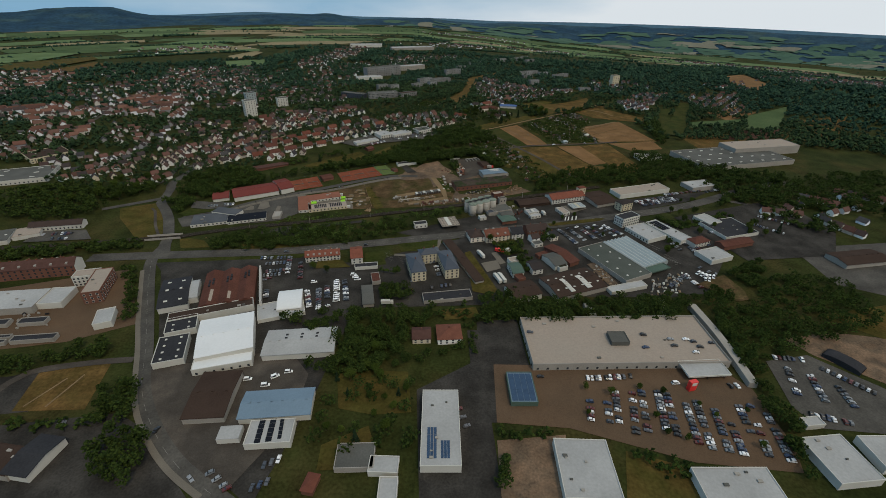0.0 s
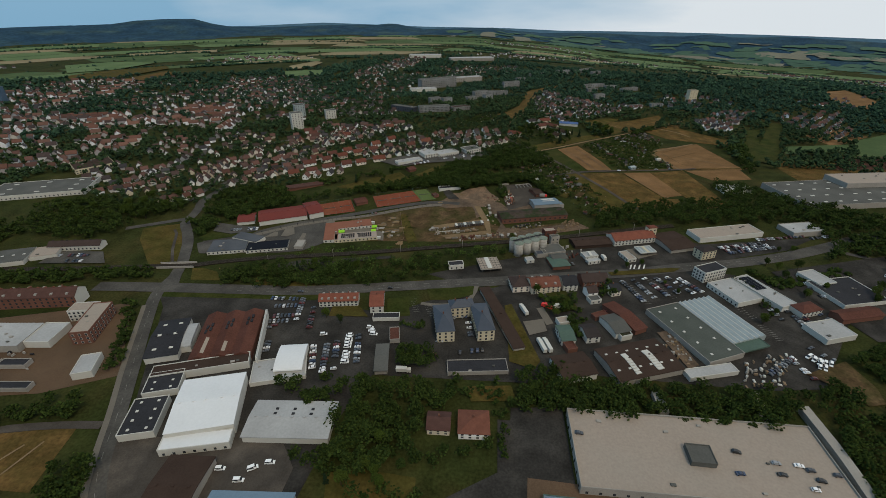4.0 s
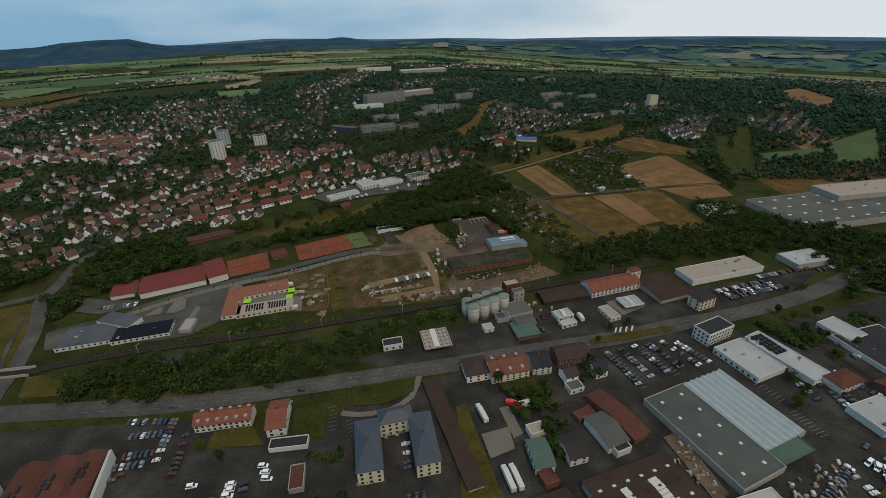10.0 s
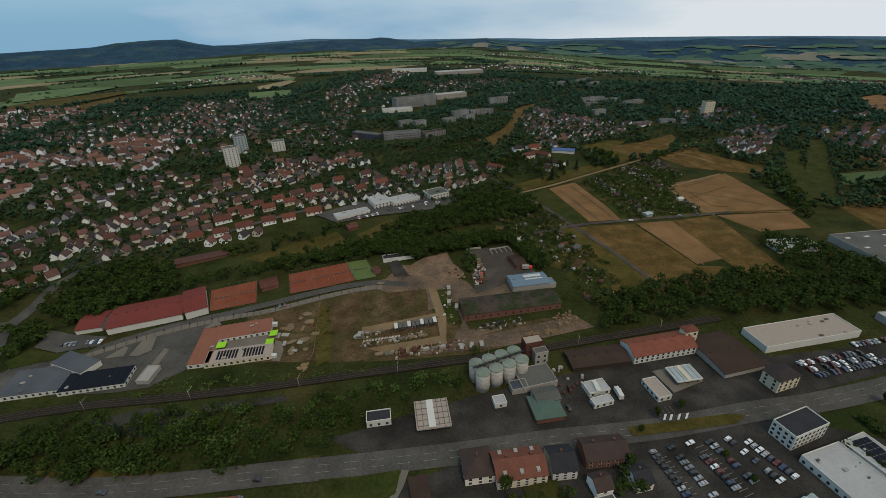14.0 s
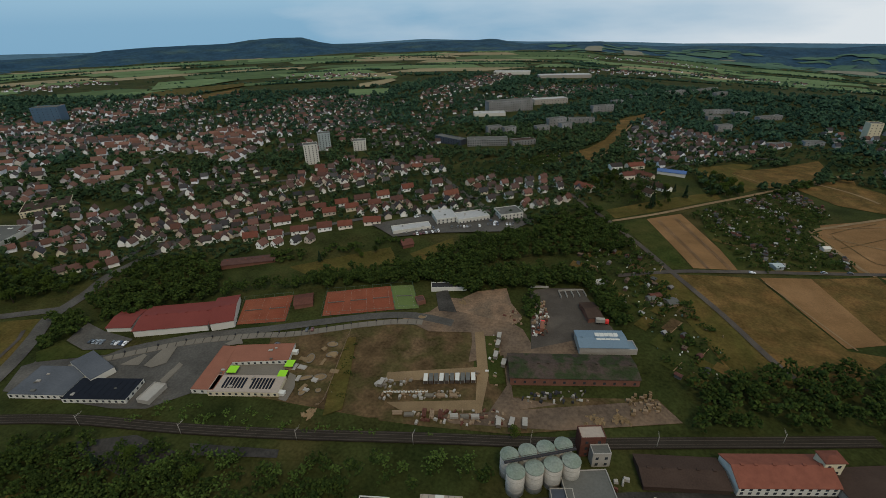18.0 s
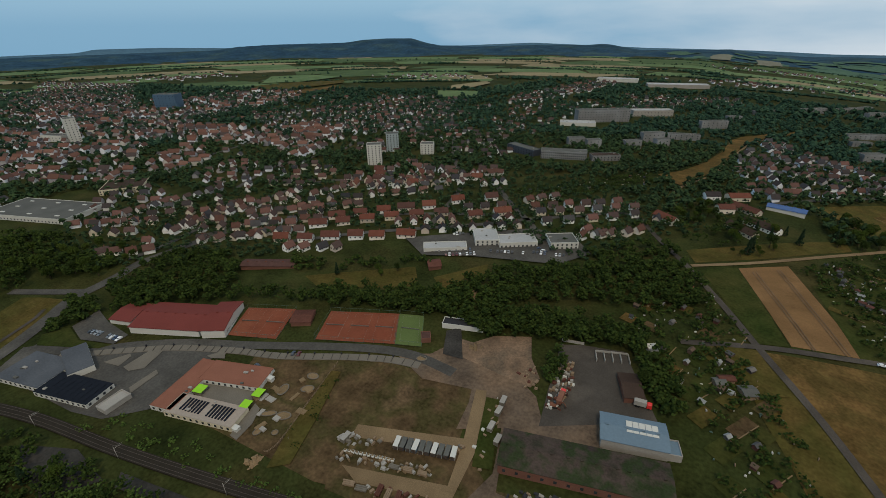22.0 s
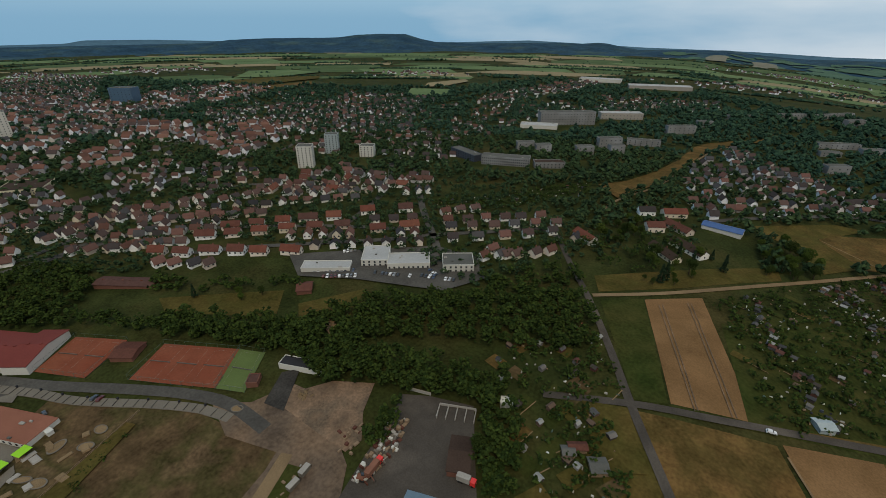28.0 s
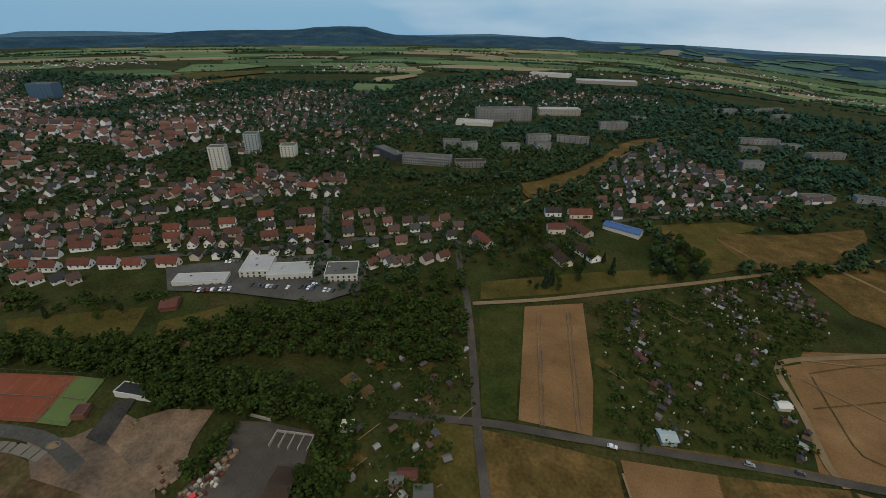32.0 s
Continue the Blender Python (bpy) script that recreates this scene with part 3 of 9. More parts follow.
def ridge(name, height, near, far, steps, material, label):
    """A ridge round the horizon; height: by compass angle and distance."""
    angs = np.arange(-110, 75, 0.4)
    verts, faces = [], []
    for a in angs:
        for k in range(steps + 1):
            r = near + (far - near) * k / steps
            verts.append((r * math.sin(radians(a)), 300 + r * math.cos(radians(a)), height(a, r)))
    m = steps + 1
    for i in range(len(angs) - 1):
        for k in range(steps):
            faces.append((i * m + k, (i + 1) * m + k, (i + 1) * m + k + 1, i * m + k + 1))
    return tagged(new(name, link(name, verts, faces, material, True)), label, "hill", kind="structure")


def back_z(a, r):
    top = float(np.interp(a, (-110, -80, -69, -67.5, -62, -56, -50, -40, -30, -22, -10, 0, 6, 14, 30, 75), (-10, 0, 5, 24, 22, 6, 0, 0, -10, 8, -30, -40, -55, -50, -45, -45)))
    return top - abs(r - 4350) * 0.45


ridge("backdrop", slope_z, FOOT, 4150, 16, M["hill"], "dark wooded ridge along the horizon, tinted haze blue")
ridge("backdrop", back_z, 4200, 4500, 4, M["farhill"], "distant ridge in painted haze blue behind the hills")

# ---- fields and other ground cover ----
patch("field", [(87, 713), (117, 736), (151, 640), (117, 629)], M["wheat"], "ripe golden wheat field with tractor lanes")
patch("field", [(64, 696), (86, 713), (116, 628), (102, 622)], M["lawn"], "green meadow strip beside the wheat")
patch("field", [(88, 611), (159, 632), (192, 565), (213, 567), (173, 522), (127, 519)], M["stubble"], "brown stubble field")
patch("field", [(161, 634), (197, 650), (216, 580), (192, 567)], M["wheat"], "ripe golden wheat field", lift=0.25)
patch("field", [(197, 650), (245, 673), (260, 553), (230, 546), (217, 576)], M["stubble"], "tan harvested field")
patch("field", [(247, 673), (320, 685), (319, 649), (271, 637)], M["wheat"], "narrow golden field")
patch("field", [(230, 764), (306, 805), (326, 687), (235, 676)], M["wheat"], "broad golden wheat field with tractor lanes")
patch("field", [(244, 873), (303, 910), (362, 830), (349, 801), (312, 811), (269, 828)], M["stubble"], "tan field beside a hedge", lift=0.3)
patch("field", [(184, 911), (239, 948), (302, 1001), (300, 966), (263, 895), (198, 849)], M["stubble"], "tan field by the houses", lift=0.3)
patch("field", [(24, 886), (46, 953), (57, 1037), (68, 1124), (78, 1189), (100, 1240), (165, 1328), (161, 1337), (110, 1285), (65, 1225), (54, 1188), (47, 1080), (35, 1005), (16, 946), (-5, 917)], M["stubble"], "long brown meadow between the woods and a path", lift=0.6)
patch("field", [(389, 697), (442, 710), (438, 678), (380, 670)], M["stubble"], "brown field beside the factory")

patch("field", [(269, 895), (316, 934), (298, 845)], M["stubble"], "pale stubble field beyond the path")
patch("allotments", [(130, 713), (247, 835), (224, 665), (149, 634)], M["lawn"], "allotment gardens with lawns and beds")
patch("field", [(634, 826), (763, 875), (613, 703), (559, 701)], M["stubble"], "brown hillside field")
patch("field", [(559, 856), (696, 946), (558, 759), (502, 757)], M["farpasture"], "green hillside pasture", lift=0.4)
patch("field", [(433, 808), (537, 834), (517, 796), (415, 767)], M["farpasture"], "green hillside pasture between hedges", lift=0.4)
patch("field", [(496, 770), (568, 771), (524, 712), (431, 699)], M["plough"], "dark red ploughed field above the factory", lift=0.5)
patch("field", [(782, 1355), (897, 1451), (824, 1224), (736, 1111), (710, 1173)], M["wheat"], "golden field on the far slope", lift=1.0)
patch("field", [(499, 882), (582, 934), (599, 888), (508, 819)], M["wheat"], "small golden field")
patch("field", [(370, 756), (477, 728), (585, 767), (559, 701), (375, 650)], M["stubble"], "brown field above the factory")
patch("meadow", [(-332, 421), (-321, 428), (-301, 437), (-287, 422), (-274, 398), (-258, 365), (-274, 354), (-319, 400)], M["dry"], "dry meadow beside the road")
patch("meadow", [(-239, 359), (-231, 361), (-216, 357), (-205, 345), (-230, 343)], M["dry"], "dry grass triangle at the junction")
patch("field", [(-238, 194), (-201, 204), (-193, 168), (-231, 166)], M["stubble"], "cut hay field with pale swaths")
patch("yard", [(-377, 262), (-253, 308), (-207, 240), (-242, 221), (-311, 206)], M["paving"], "brown paved works yard", "yard")
patch("yard", [(-248, 154), (-173, 166), (-158, 158), (-121, 126), (-105, 112), (-208, 112)], M["asphalt"], "dark worn yard", "yard")
patch("yard", [(-300, 186), (-252, 191), (-237, 199), (-216, 198), (-222, 166), (-255, 161), (-310, 165)], M["asphalt"], "dark asphalt yard beside the hay field", "yard", 0.1)
patch("meadow", [(-62, 196), (-47, 200), (-20, 199), (-16, 169), (-37, 167), (-56, 171)], M["dry"], "dry grass in the rough gardens", "meadow", 0.2)
patch("meadow", [(-60, 148), (-38, 160), (-32, 145), (-46, 135), (-59, 134)], M["dry"], "dry grass in the rough gardens", "meadow", 0.2)
patch("yard", [(-227, 306), (-149, 325), (-106, 322), (-91, 264), (-29, 311), (46, 321), (50, 281), (40, 267), (-58, 261), (-67, 228), (-71, 184), (-78, 144), (-84, 116), (-99, 126), (-128, 143), (-147, 163), (-179, 215)], M["asphalt"], "dark asphalt works yard", "yard")
patch("yard", [(-181, 197), (-139, 207), (-97, 217), (-79, 196), (-79, 168), (-87, 145), (-97, 124), (-112, 128), (-141, 148), (-166, 173)], M["yardconcrete"], "worn concrete yard round the works", "yard", 0.3)
patch("yard", [(-64, 317), (-39, 339), (12, 365), (41, 387), (109, 401), (175, 416), (239, 400), (272, 374), (204, 285), (170, 279), (41, 278), (-25, 275), (-54, 285)], M["asphalt"], "dark asphalt commercial yards", "yard")
patch("yard", [(-168, 330), (-119, 333), (-115, 325), (-66, 322), (-58, 316), (-52, 285), (-48, 271), (-108, 266), (-146, 293)], M["asphalt"], "dark asphalt car hire yard", "yard")
patch("yard", [(-242, 322), (-164, 329), (-149, 305), (-165, 296), (-212, 290)], M["asphalt"], "dark brown asphalt yard by the road", "yard")
patch("yard", [(-44, 377), (22, 411), (76, 434), (178, 468), (197, 461), (308, 490), (267, 459), (206, 434), (160, 419), (86, 398), (22, 380), (-28, 371)], M["asphalt"], "asphalt forecourt beside the road", "yard")
patch("car_park", [(32, 206), (170, 205), (181, 189), (180, 150), (175, 136), (125, 141), (68, 160), (30, 163)], M["paving"], "red-grey paved supermarket car park", "car park", 0.25)
patch("car_park", [(203, 212), (233, 218), (260, 190), (234, 159), (201, 162), (196, 177)], M["newasphalt"], "blue-grey car dealer's yard", "car park", 0.25)
patch("yard", [(-249, 383), (-262, 400), (-246, 417), (-217, 430), (-187, 455), (-160, 466), (-146, 418), (-161, 400), (-179, 394)], M["newasphalt"], "clinic yard with parking bays", "yard", 0.25)
patch("building_site", [(-139, 473), (-69, 506), (-16, 513), (-7, 480), (-49, 464), (-42, 435), (-85, 421), (-114, 425)], M["earth"], "bare brown earth of a building site", "building site")
patch("storage_yard", [(-59, 460), (-5, 482), (15, 469), (88, 491), (99, 479), (21, 446), (-19, 437), (-42, 433)], M["earth"], "brown earth storage yard", "yard", 0.3)
patch("storage_strip", [(-53, 465), (-5, 485), (-2, 478), (-51, 458)], M["gravel"], "pale gravel storage strip", "yard", 0.4)
patch("storage_strip", [(-44, 445), (2, 462), (5, 456), (-33, 442)], M["gravel"], "pale gravel storage strip", "yard", 0.4)
patch("storage_strip", [(-16, 513), (-11, 515), (1, 487), (5, 454), (2, 453), (-5, 481)], M["gravel"], "pale gravel track", "yard", 0.45)
patch("storage_strip", [(-17, 445), (88, 490), (99, 479), (44, 456), (-7, 443)], M["dusty"], "reddish gravel storage ground", "yard", 0.4)
patch("storage_strip", [(-1, 519), (5, 507), (18, 469), (41, 472), (8, 454), (13, 476)], M["dusty"], "reddish gravel storage ground", "yard", 0.42)
patch("yard", [(-68, 513), (-51, 523), (-47, 532), (-28, 530), (1, 530), (12, 524), (22, 509), (-12, 487), (-15, 504), (-18, 512), (-44, 505)], M["dusty"], "grey gravel yard road", "yard", 0.4)
patch("yard", [(-47, 530), (-43, 542), (-35, 543), (-27, 554), (-8, 564), (-1, 548), (9, 536), (7, 528), (-0, 528), (-27, 529)], M["sand"], "reddish gravel storage ground", "yard", 0.5)
patch("yard", [(-45, 526), (-54, 544), (-48, 551), (-33, 528)], M["asphalt"], "dark asphalt wedge beside the wood", "yard", 0.6)
patch("yard", [(8, 566), (20, 572), (41, 578), (52, 560), (66, 538), (20, 508), (15, 533), (13, 550)], M["yardconcrete"], "grey works yard with rubble", "yard", 0.4)
patch("meadow", [(-180, 545), (-114, 594), (-95, 572), (-160, 539)], M["dry"], "dry meadow below the houses")
patch("meadow", [(-94, 589), (-69, 624), (-57, 597), (-81, 578)], M["dry"], "dry mown meadow")
patch("meadow", [(51, 725), (157, 816), (160, 797), (104, 741), (60, 706)], M["dry"], "dry grass beside the gravel path")
patch("field", [(226, 746), (239, 758), (292, 796), (267, 680), (243, 677), (236, 703)], M["wheat"], "golden wheat field with tractor lanes")
patch("field", [(91, 606), (106, 612), (158, 524), (130, 518), (106, 564)], M["dry"], "dry grass strip beside the track")

patch("yard", [(315, 357), (412, 370), (413, 331), (361, 274), (312, 299)], M["newasphalt"], "wide grey concrete yard", "yard")
patch("waste_ground", [(228, 234), (265, 241), (298, 235), (315, 224), (280, 186), (264, 194), (237, 218)], M["sand"], "waste ground with tracks", "ground")
patch("meadow", [(270, 259), (330, 273), (342, 254), (318, 227), (295, 235)], M["dry"], "dry yellow grass", "ground")
patch("lawn", [(29, 152), (65, 156), (59, 131), (56, 118), (28, 117)], M["sand"], "pale gravel court", "yard")
patch("lawn", [(93, 147), (122, 138), (119, 118), (84, 118)], M["dry"], "dry lawn behind the store", "lawn")
patch("yard", [(-14, 185), (21, 209), (22, 166), (20, 117), (-9, 117)], M["asphalt"], "asphalt yard round the white hall", "yard")
patch("yard", [(24, 247), (52, 251), (54, 203), (44, 163), (24, 163), (23, 205)], M["asphalt"], "delivery yard of the supermarket", "yard")
patch("verge", [(-180, 352), (-97, 351), (-45, 368), (-44, 362), (-97, 343), (-170, 337)], M["dry"], "dry road verge", "verge")
patch("embankment", [(-227, 373), (-161, 388), (-72, 406), (24, 437), (25, 432), (-91, 392), (-162, 375), (-211, 365)], M["land"], "rough grass beside the railway", "verge")
patch("embankment", [(-162, 397), (-111, 426), (-47, 433), (21, 447), (18, 440), (-77, 412), (-133, 398)], M["land"], "rough grass above the railway", "verge")
patch("verge", [(-247, 326), (-173, 332), (-117, 336), (-121, 329), (-167, 325), (-238, 318)], M["lawn"], "grass strip along the main road", "verge")

# tennis
patch("tennis_court", [(-130, 523), (-89, 543), (-74, 519), (-118, 498)], M["clay"], "three red clay tennis courts", "tennis court", 0.4)
patch("tennis_court", [(-182, 498), (-152, 513), (-139, 486), (-168, 473)], M["clay"], "two red clay tennis courts", "tennis court", 0.4)
patch("tennis_court", [(-89, 543), (-74, 549), (-59, 525), (-74, 519)], M["court"], "green artificial grass court", "tennis court", 0.4)

# ---- roads and railway ----
main_road = ribbon("road", [(-297, 324), (-250, 329), (-185, 335), (-143, 339), (-105, 346), (-67, 355), (-23, 365), (22, 376), (66, 388), (117, 400), (167, 416), (206, 427), (260, 447), (308, 471), (351, 495), (417, 522)], 12.5, M["newasphalt"], "three-lane asphalt main road", lift=0.4)
for s in (-1.9, 1.9):
    ribbon("lane_line", [(-185, 335), (-143, 339), (-105, 346), (-67, 355), (-23, 365), (22, 376), (66, 388), (117, 400), (167, 416), (206, 427), (260, 447)], 0.16, M["lane"], lift=0.43, parent=main_road, dash=6, shift=s)
works_street = ribbon("road", [(-246, 345), (-243, 321), (-228, 290), (-205, 248), (-187, 215), (-173, 187), (-159, 167), (-141, 148), (-124, 134), (-104, 122), (-85, 111)], 9.0, M["newasphalt"], "curving asphalt street", lift=0.35)
ribbon("lane_line", [(-243, 321), (-228, 290), (-205, 248), (-187, 215), (-173, 187), (-159, 167), (-141, 148), (-124, 134), (-104, 122)], 0.14, M["lane"], lift=0.38, parent=works_street, dash=6)
ribbon("pavement", [(-242, 306), (-211, 248), (-192, 215), (-177, 187), (-163, 165), (-145, 146), (-128, 132), (-108, 120)], 3.0, M["setts"], "pale pavement beside the street", "pavement", 0.32, high=0.12)
north_road = ribbon("road", [(-238, 331), (-246, 347), (-251, 362), (-261, 382), (-272, 402), (-287, 423), (-299, 438), (-303, 457), (-308, 475), (-315, 492), (-314, 523), (-310, 584), (-312, 643)], 9.5, M["newasphalt"], "asphalt road over the railway", lift=0.45)
ribbon("road", [(-349, 419), (-331, 430), (-317, 439), (-304, 447)], 7.0, M["newasphalt"], "asphalt side road", lift=0.42)
ribbon("road", [(21, 238), (22, 204), (23, 166), (24, 142), (24, 117)], 8.0, M["asphalt"], "narrow asphalt street between works", lift=0.36)
ribbon("road", [(-258, 404), (-231, 415), (-208, 437), (-181, 457), (-148, 474), (-109, 496), (-81, 510), (-58, 517), (-32, 517)], 6.5, M["newasphalt"], "access road beside the tennis courts", lift=0.5)
ribbon("pavement", [(-234, 408), (-190, 445), (-152, 466), (-125, 477), (-90, 497), (-67, 508), (-51, 512)], 5.0, M["setts"], "pale paved parking bays", "pavement", 0.45, high=0.1)
ribbon("road", [(161, 522), (148, 541), (129, 575), (104, 614), (84, 649), (56, 696), (32, 731), (9, 768)], 4.2, M["yardconcrete"], "straight farm road", lift=0.5)
ribbon("road", [(65, 602), (103, 619), (138, 632), (182, 651), (224, 669), (264, 682)], 4.2, M["yardconcrete"], "farm road between the fields", lift=0.52)
ribbon("path", [(58, 699), (106, 736), (160, 791), (220, 856), (278, 911), (336, 963)], 3.6, M["gravel"], "pale gravel farm track", "path", 0.5)
ribbon("path", [(266, 899), (294, 874), (309, 845)], 3.2, M["gravel"], "pale gravel farm track", "path", 0.5)
ribbon("path", [(299, 802), (259, 775), (230, 754), (223, 740), (232, 711), (239, 681), (244, 673)], 3.4, M["gravel"], "pale track round the wheat field", "path", 0.5)
ribbon("path", [(20, 842), (25, 884), (48, 950), (59, 1034), (70, 1122), (82, 1190), (104, 1238)], 3.0, M["gravel"], "pale path along the meadow", "path", 0.9)
ribbon("path", [(146, 635), (234, 674), (340, 693)], 3.0, M["stubble"], "earth farm track", "path", 0.5)
ribbon("road", [(308, 464), (331, 453), (351, 442)], 6.0, M["newasphalt"], "side road with grass island", lift=0.42)
rails = [(-470, 322), (-425, 331), (-362, 340), (-302, 351), (-267, 358), (-241, 363), (-228, 369), (-187, 383), (-133, 396), (-76, 412), (-21, 429), (46, 449), (90, 464), (142, 482), (181, 496)]
railway = ribbon("railway_track", rails, 6.0, M["ballast"], "double railway track on dark ballast", "railway", 0.5, high=0.4)
for s in (-2.4, -0.97, 0.97, 2.4):
    ribbon("rail", rails, 0.18, M["steel"], lift=1.0, parent=railway, shift=s)

# streets of the town
for pts_ in ([(11, 767), (-12, 777), (-39, 751), (-76, 719), (-108, 685), (-154, 646), (-197, 615), (-236, 581)], [(-54, 688), (-78, 715), (-114, 751), (-146, 788), (-211, 866)], [(-331, 490), (-330, 517), (-345, 578), (-355, 651), (-343, 723), (-281, 756)], [(-323, 544), (-304, 589), (-247, 637), (-91, 719)], [(-144, 654), (-185, 779), (-267, 892), (-373, 1061), (-521, 1271), (-601, 1409)], [(-413, 646), (-450, 738), (-438, 854), (-518, 959)], [(104, 872), (145, 917), (214, 985), (260, 994)], [(119, 928), (137, 1037), (168, 1119)], [(-562, 625), (-586, 737), (-622, 917)]):
    ribbon("road", pts_, 6.0, M["newasphalt"], "grey residential street", lift=0.6)

# ---- works and halls by the curving street ----
block("flat-roofed supermarket with parking deck", 115.0, 226.0, 121.5, 44.8, 2.2, 4.5, "concrete", "paleroof", name="supermarket", category="supermarket", parapet=1.1, floors=1, sides="sw", pitch=6)
block("white supermarket entrance canopy", 157.9, 201.2, 26.2, 13.0, 5.0, 4.2, "white", "whiteroof", name="canopy", category="canopy", sink=-3.5)
block("blue glazed trolley and delivery shelter", 46.0, 185.4, 15.0, 22.8, 1.0, 3.2, "greensheet", "blueroof", name="shelter", category="shelter")
block("long white hall with solar panels on its roof", -0.0, 157.1, 19.7, 46.5, 0.9, 5.2, "white", "whiteroof", category="hall", parapet=0.3)
block("white flat-roofed discount store", 69.4, 134.6, 26.1, 30.8, -1.5, 4.5, "white", "whiteroof", category="store")
block("white flat-roofed retail hall", 137.1, 125.8, 36.2, 19.5, 0.8, 4.5, "white", "whiteroof", category="store")
block("white dealer's hall", 194.7, 141.4, 22.5, 25.0, 6.4, 4.5, "white", "whiteroof", category="hall")
block("white dealer's workshop", 222.1, 145.3, 19.1, 18.2, 0.8, 4.5, "white", "whiteroof", category="hall")
block("large white factory hall", -138.0, 223.0, 33.0, 37.0, 19.0, 7.2, "white", "brightroof", "gable", 1.2, category="hall", over=0.2)
block("low white front hall of the factory", -131.5, 201.5, 33.5, 8.5, 16.0, 4.6, "white", "brightroof", category="hall", floors=1, sides="s", pitch=4.5)
block("black-roofed link of the works", -173.5, 235.5, 19.0, 16.0, 21.0, 4.6, "white", "blackroof", category="works", skylights=(2, 3, 1.3, 1.3))
vent_hall = block("pale hall with small dark roof vents", -89.9, 220.1, 43.4, 23.1, 6.4, 4.5, "white", "whiteroof", "gable", 1.2, category="hall")
for i in range(4):
    for s_ in (2.2, 5.6):
        part("roof_vent", box_mesh("roof_vent", -0.8, 0.8, -0.7, 0.7, 0, 0.35, M["blackroof"], 0.05), vent_hall, m=pose(-9 + 9.5 * i, s_, 4.5 + 1.2 * (1 - s_ / 11.5) + 0.32))
block("workshop with black felt roof", -168.0, 212.0, 17.5, 24.5, 18.0, 4.5, "white", "blackroof", category="workshop", skylights=(2, 4, 1.4, 1.4))
block("brown-roofed industrial hall", -125.8, 176.2, 21.3, 32.8, 4.8, 4.5, "concrete", "brownroof", "gable", 1.6, category="hall")
block("hall with pale blue sheet roof", -88.5, 170.4, 36.9, 18.1, 6.0, 4.5, "white", "blueroof", "gable", 1.4, category="hall")
block("white workshop with dark solar panels", -86.5, 152.5, 22.6, 14.4, 5.0, 4.2, "white", "whiteroof", category="workshop")
block("white hall with barrel roof", -109.9, 264.8, 16.4, 23.3, 12.6, 3.9, "white", "brightroof", "arch", 2.3, category="hall")
block("low white showroom", -113.9, 255.9, 31.3, 18.7, 19.8, 2.6, "white", "whiteroof", category="showroom")
block("red factory with three rusty gable roofs", -160.0, 280.0, 37.0, 46.0, 17.0, 4.5, "brick", "rustroof", "multi", 2.6, category="factory")
block("black-roofed workshop with white walls", -196.0, 271.0, 19.0, 37.0, 21.0, 4.8, "white", "blackroof", "gable", 2.0, category="workshop", skylights=(2, 3, 2.4, 1.6))
block("white barrel-roofed hall beside the factory", -185.0, 275.0, 8.0, 24.0, 20.0, 4.6, "white", "whiteroof", "arch", 1.8, category="hall")
apartments = block("long brick apartment block with red tiled roof", -332.0, 296.0, 86.0, 13.0, 12.0, 9.0, "brick", "redtile", "gable", 4.2, category="apartments", floors=3, sides="s", pitch=4.2, chimneys=4, dormers=8)
part("gable_end", link("gable_end", [(43.05, -6.5, 0), (43.05, 6.5, 0), (43.05, 6.5, 9), (43.05, 0, 13.1), (43.05, -6.5, 9), (43.25, -6.5, 0), (43.25, 6.5, 0), (43.25, 6.5, 9), (43.25, 0, 13.1), (43.25, -6.5, 9)], [(4, 3, 2, 1, 0), (5, 6, 7, 8, 9), (0, 1, 6, 5), (1, 2, 7, 6), (2, 3, 8, 7), (3, 4, 9, 8), (4, 0, 5, 9)], M["white"]), apartments, "white rendered gable end")
block("pale flat-roofed works canopy hall", -304.0, 258.5, 36.0, 23.0, 8.0, 5.5, "concrete", "whiteroof", category="works", parapet=0.12)
block("white flat works annex", -278.5, 265.0, 16.0, 20.0, 8.0, 4.6, "white", "whiteroof", category="works")
block("pink rendered office block", -256.0, 278.0, 12.0, 33.0, 17.0, 9.6, "brick", "paleroof", category="offices", floors=3, sides="snew")
block("grey office block with rows of windows", -272.0, 289.0, 17.0, 10.0, 14.0, 8.5, "white", "paleroof", category="offices", floors=3, sides="sw", pitch=2.4)
block("white storage hall", -229.5, 242.5, 11.0, 17.0, 23.0, 4.6, "white", "whiteroof", category="store")
block("dark-roofed works hall with white walls", -194.3, 137.2, 13.2, 21.1, -7.6, 4.5, "white", "blackroof", "gable", 1.6, category="hall")
block("pale flat-roofed workshop", -26.9, 135.7, 14.1, 8.8, -1.5, 3.2, "white", "whiteroof", category="workshop")
block("pale workshop wing", -23.5, 121.5, 8.6, 14.6, 0.8, 3.9, "white", "whiteroof", category="workshop")
block("grey-roofed hall in the gardens", -41.3, 140.2, 18.6, 13.6, 2.6, 3.2, "concrete", "greyroof", category="hall")
block("small house with red tiled roof", -13.4, 229.8, 11.7, 11.5, 3.8, 3.9, "plaster", "redtile", "gable", 2.7, category="house", chimneys=1, floors=2)
block("house with red hipped roof", 4.7, 231.1, 15.7, 14.6, 5.1, 4.2, "plaster", "redtile", "hip", 3.1, category="house", chimneys=1, floors=2)

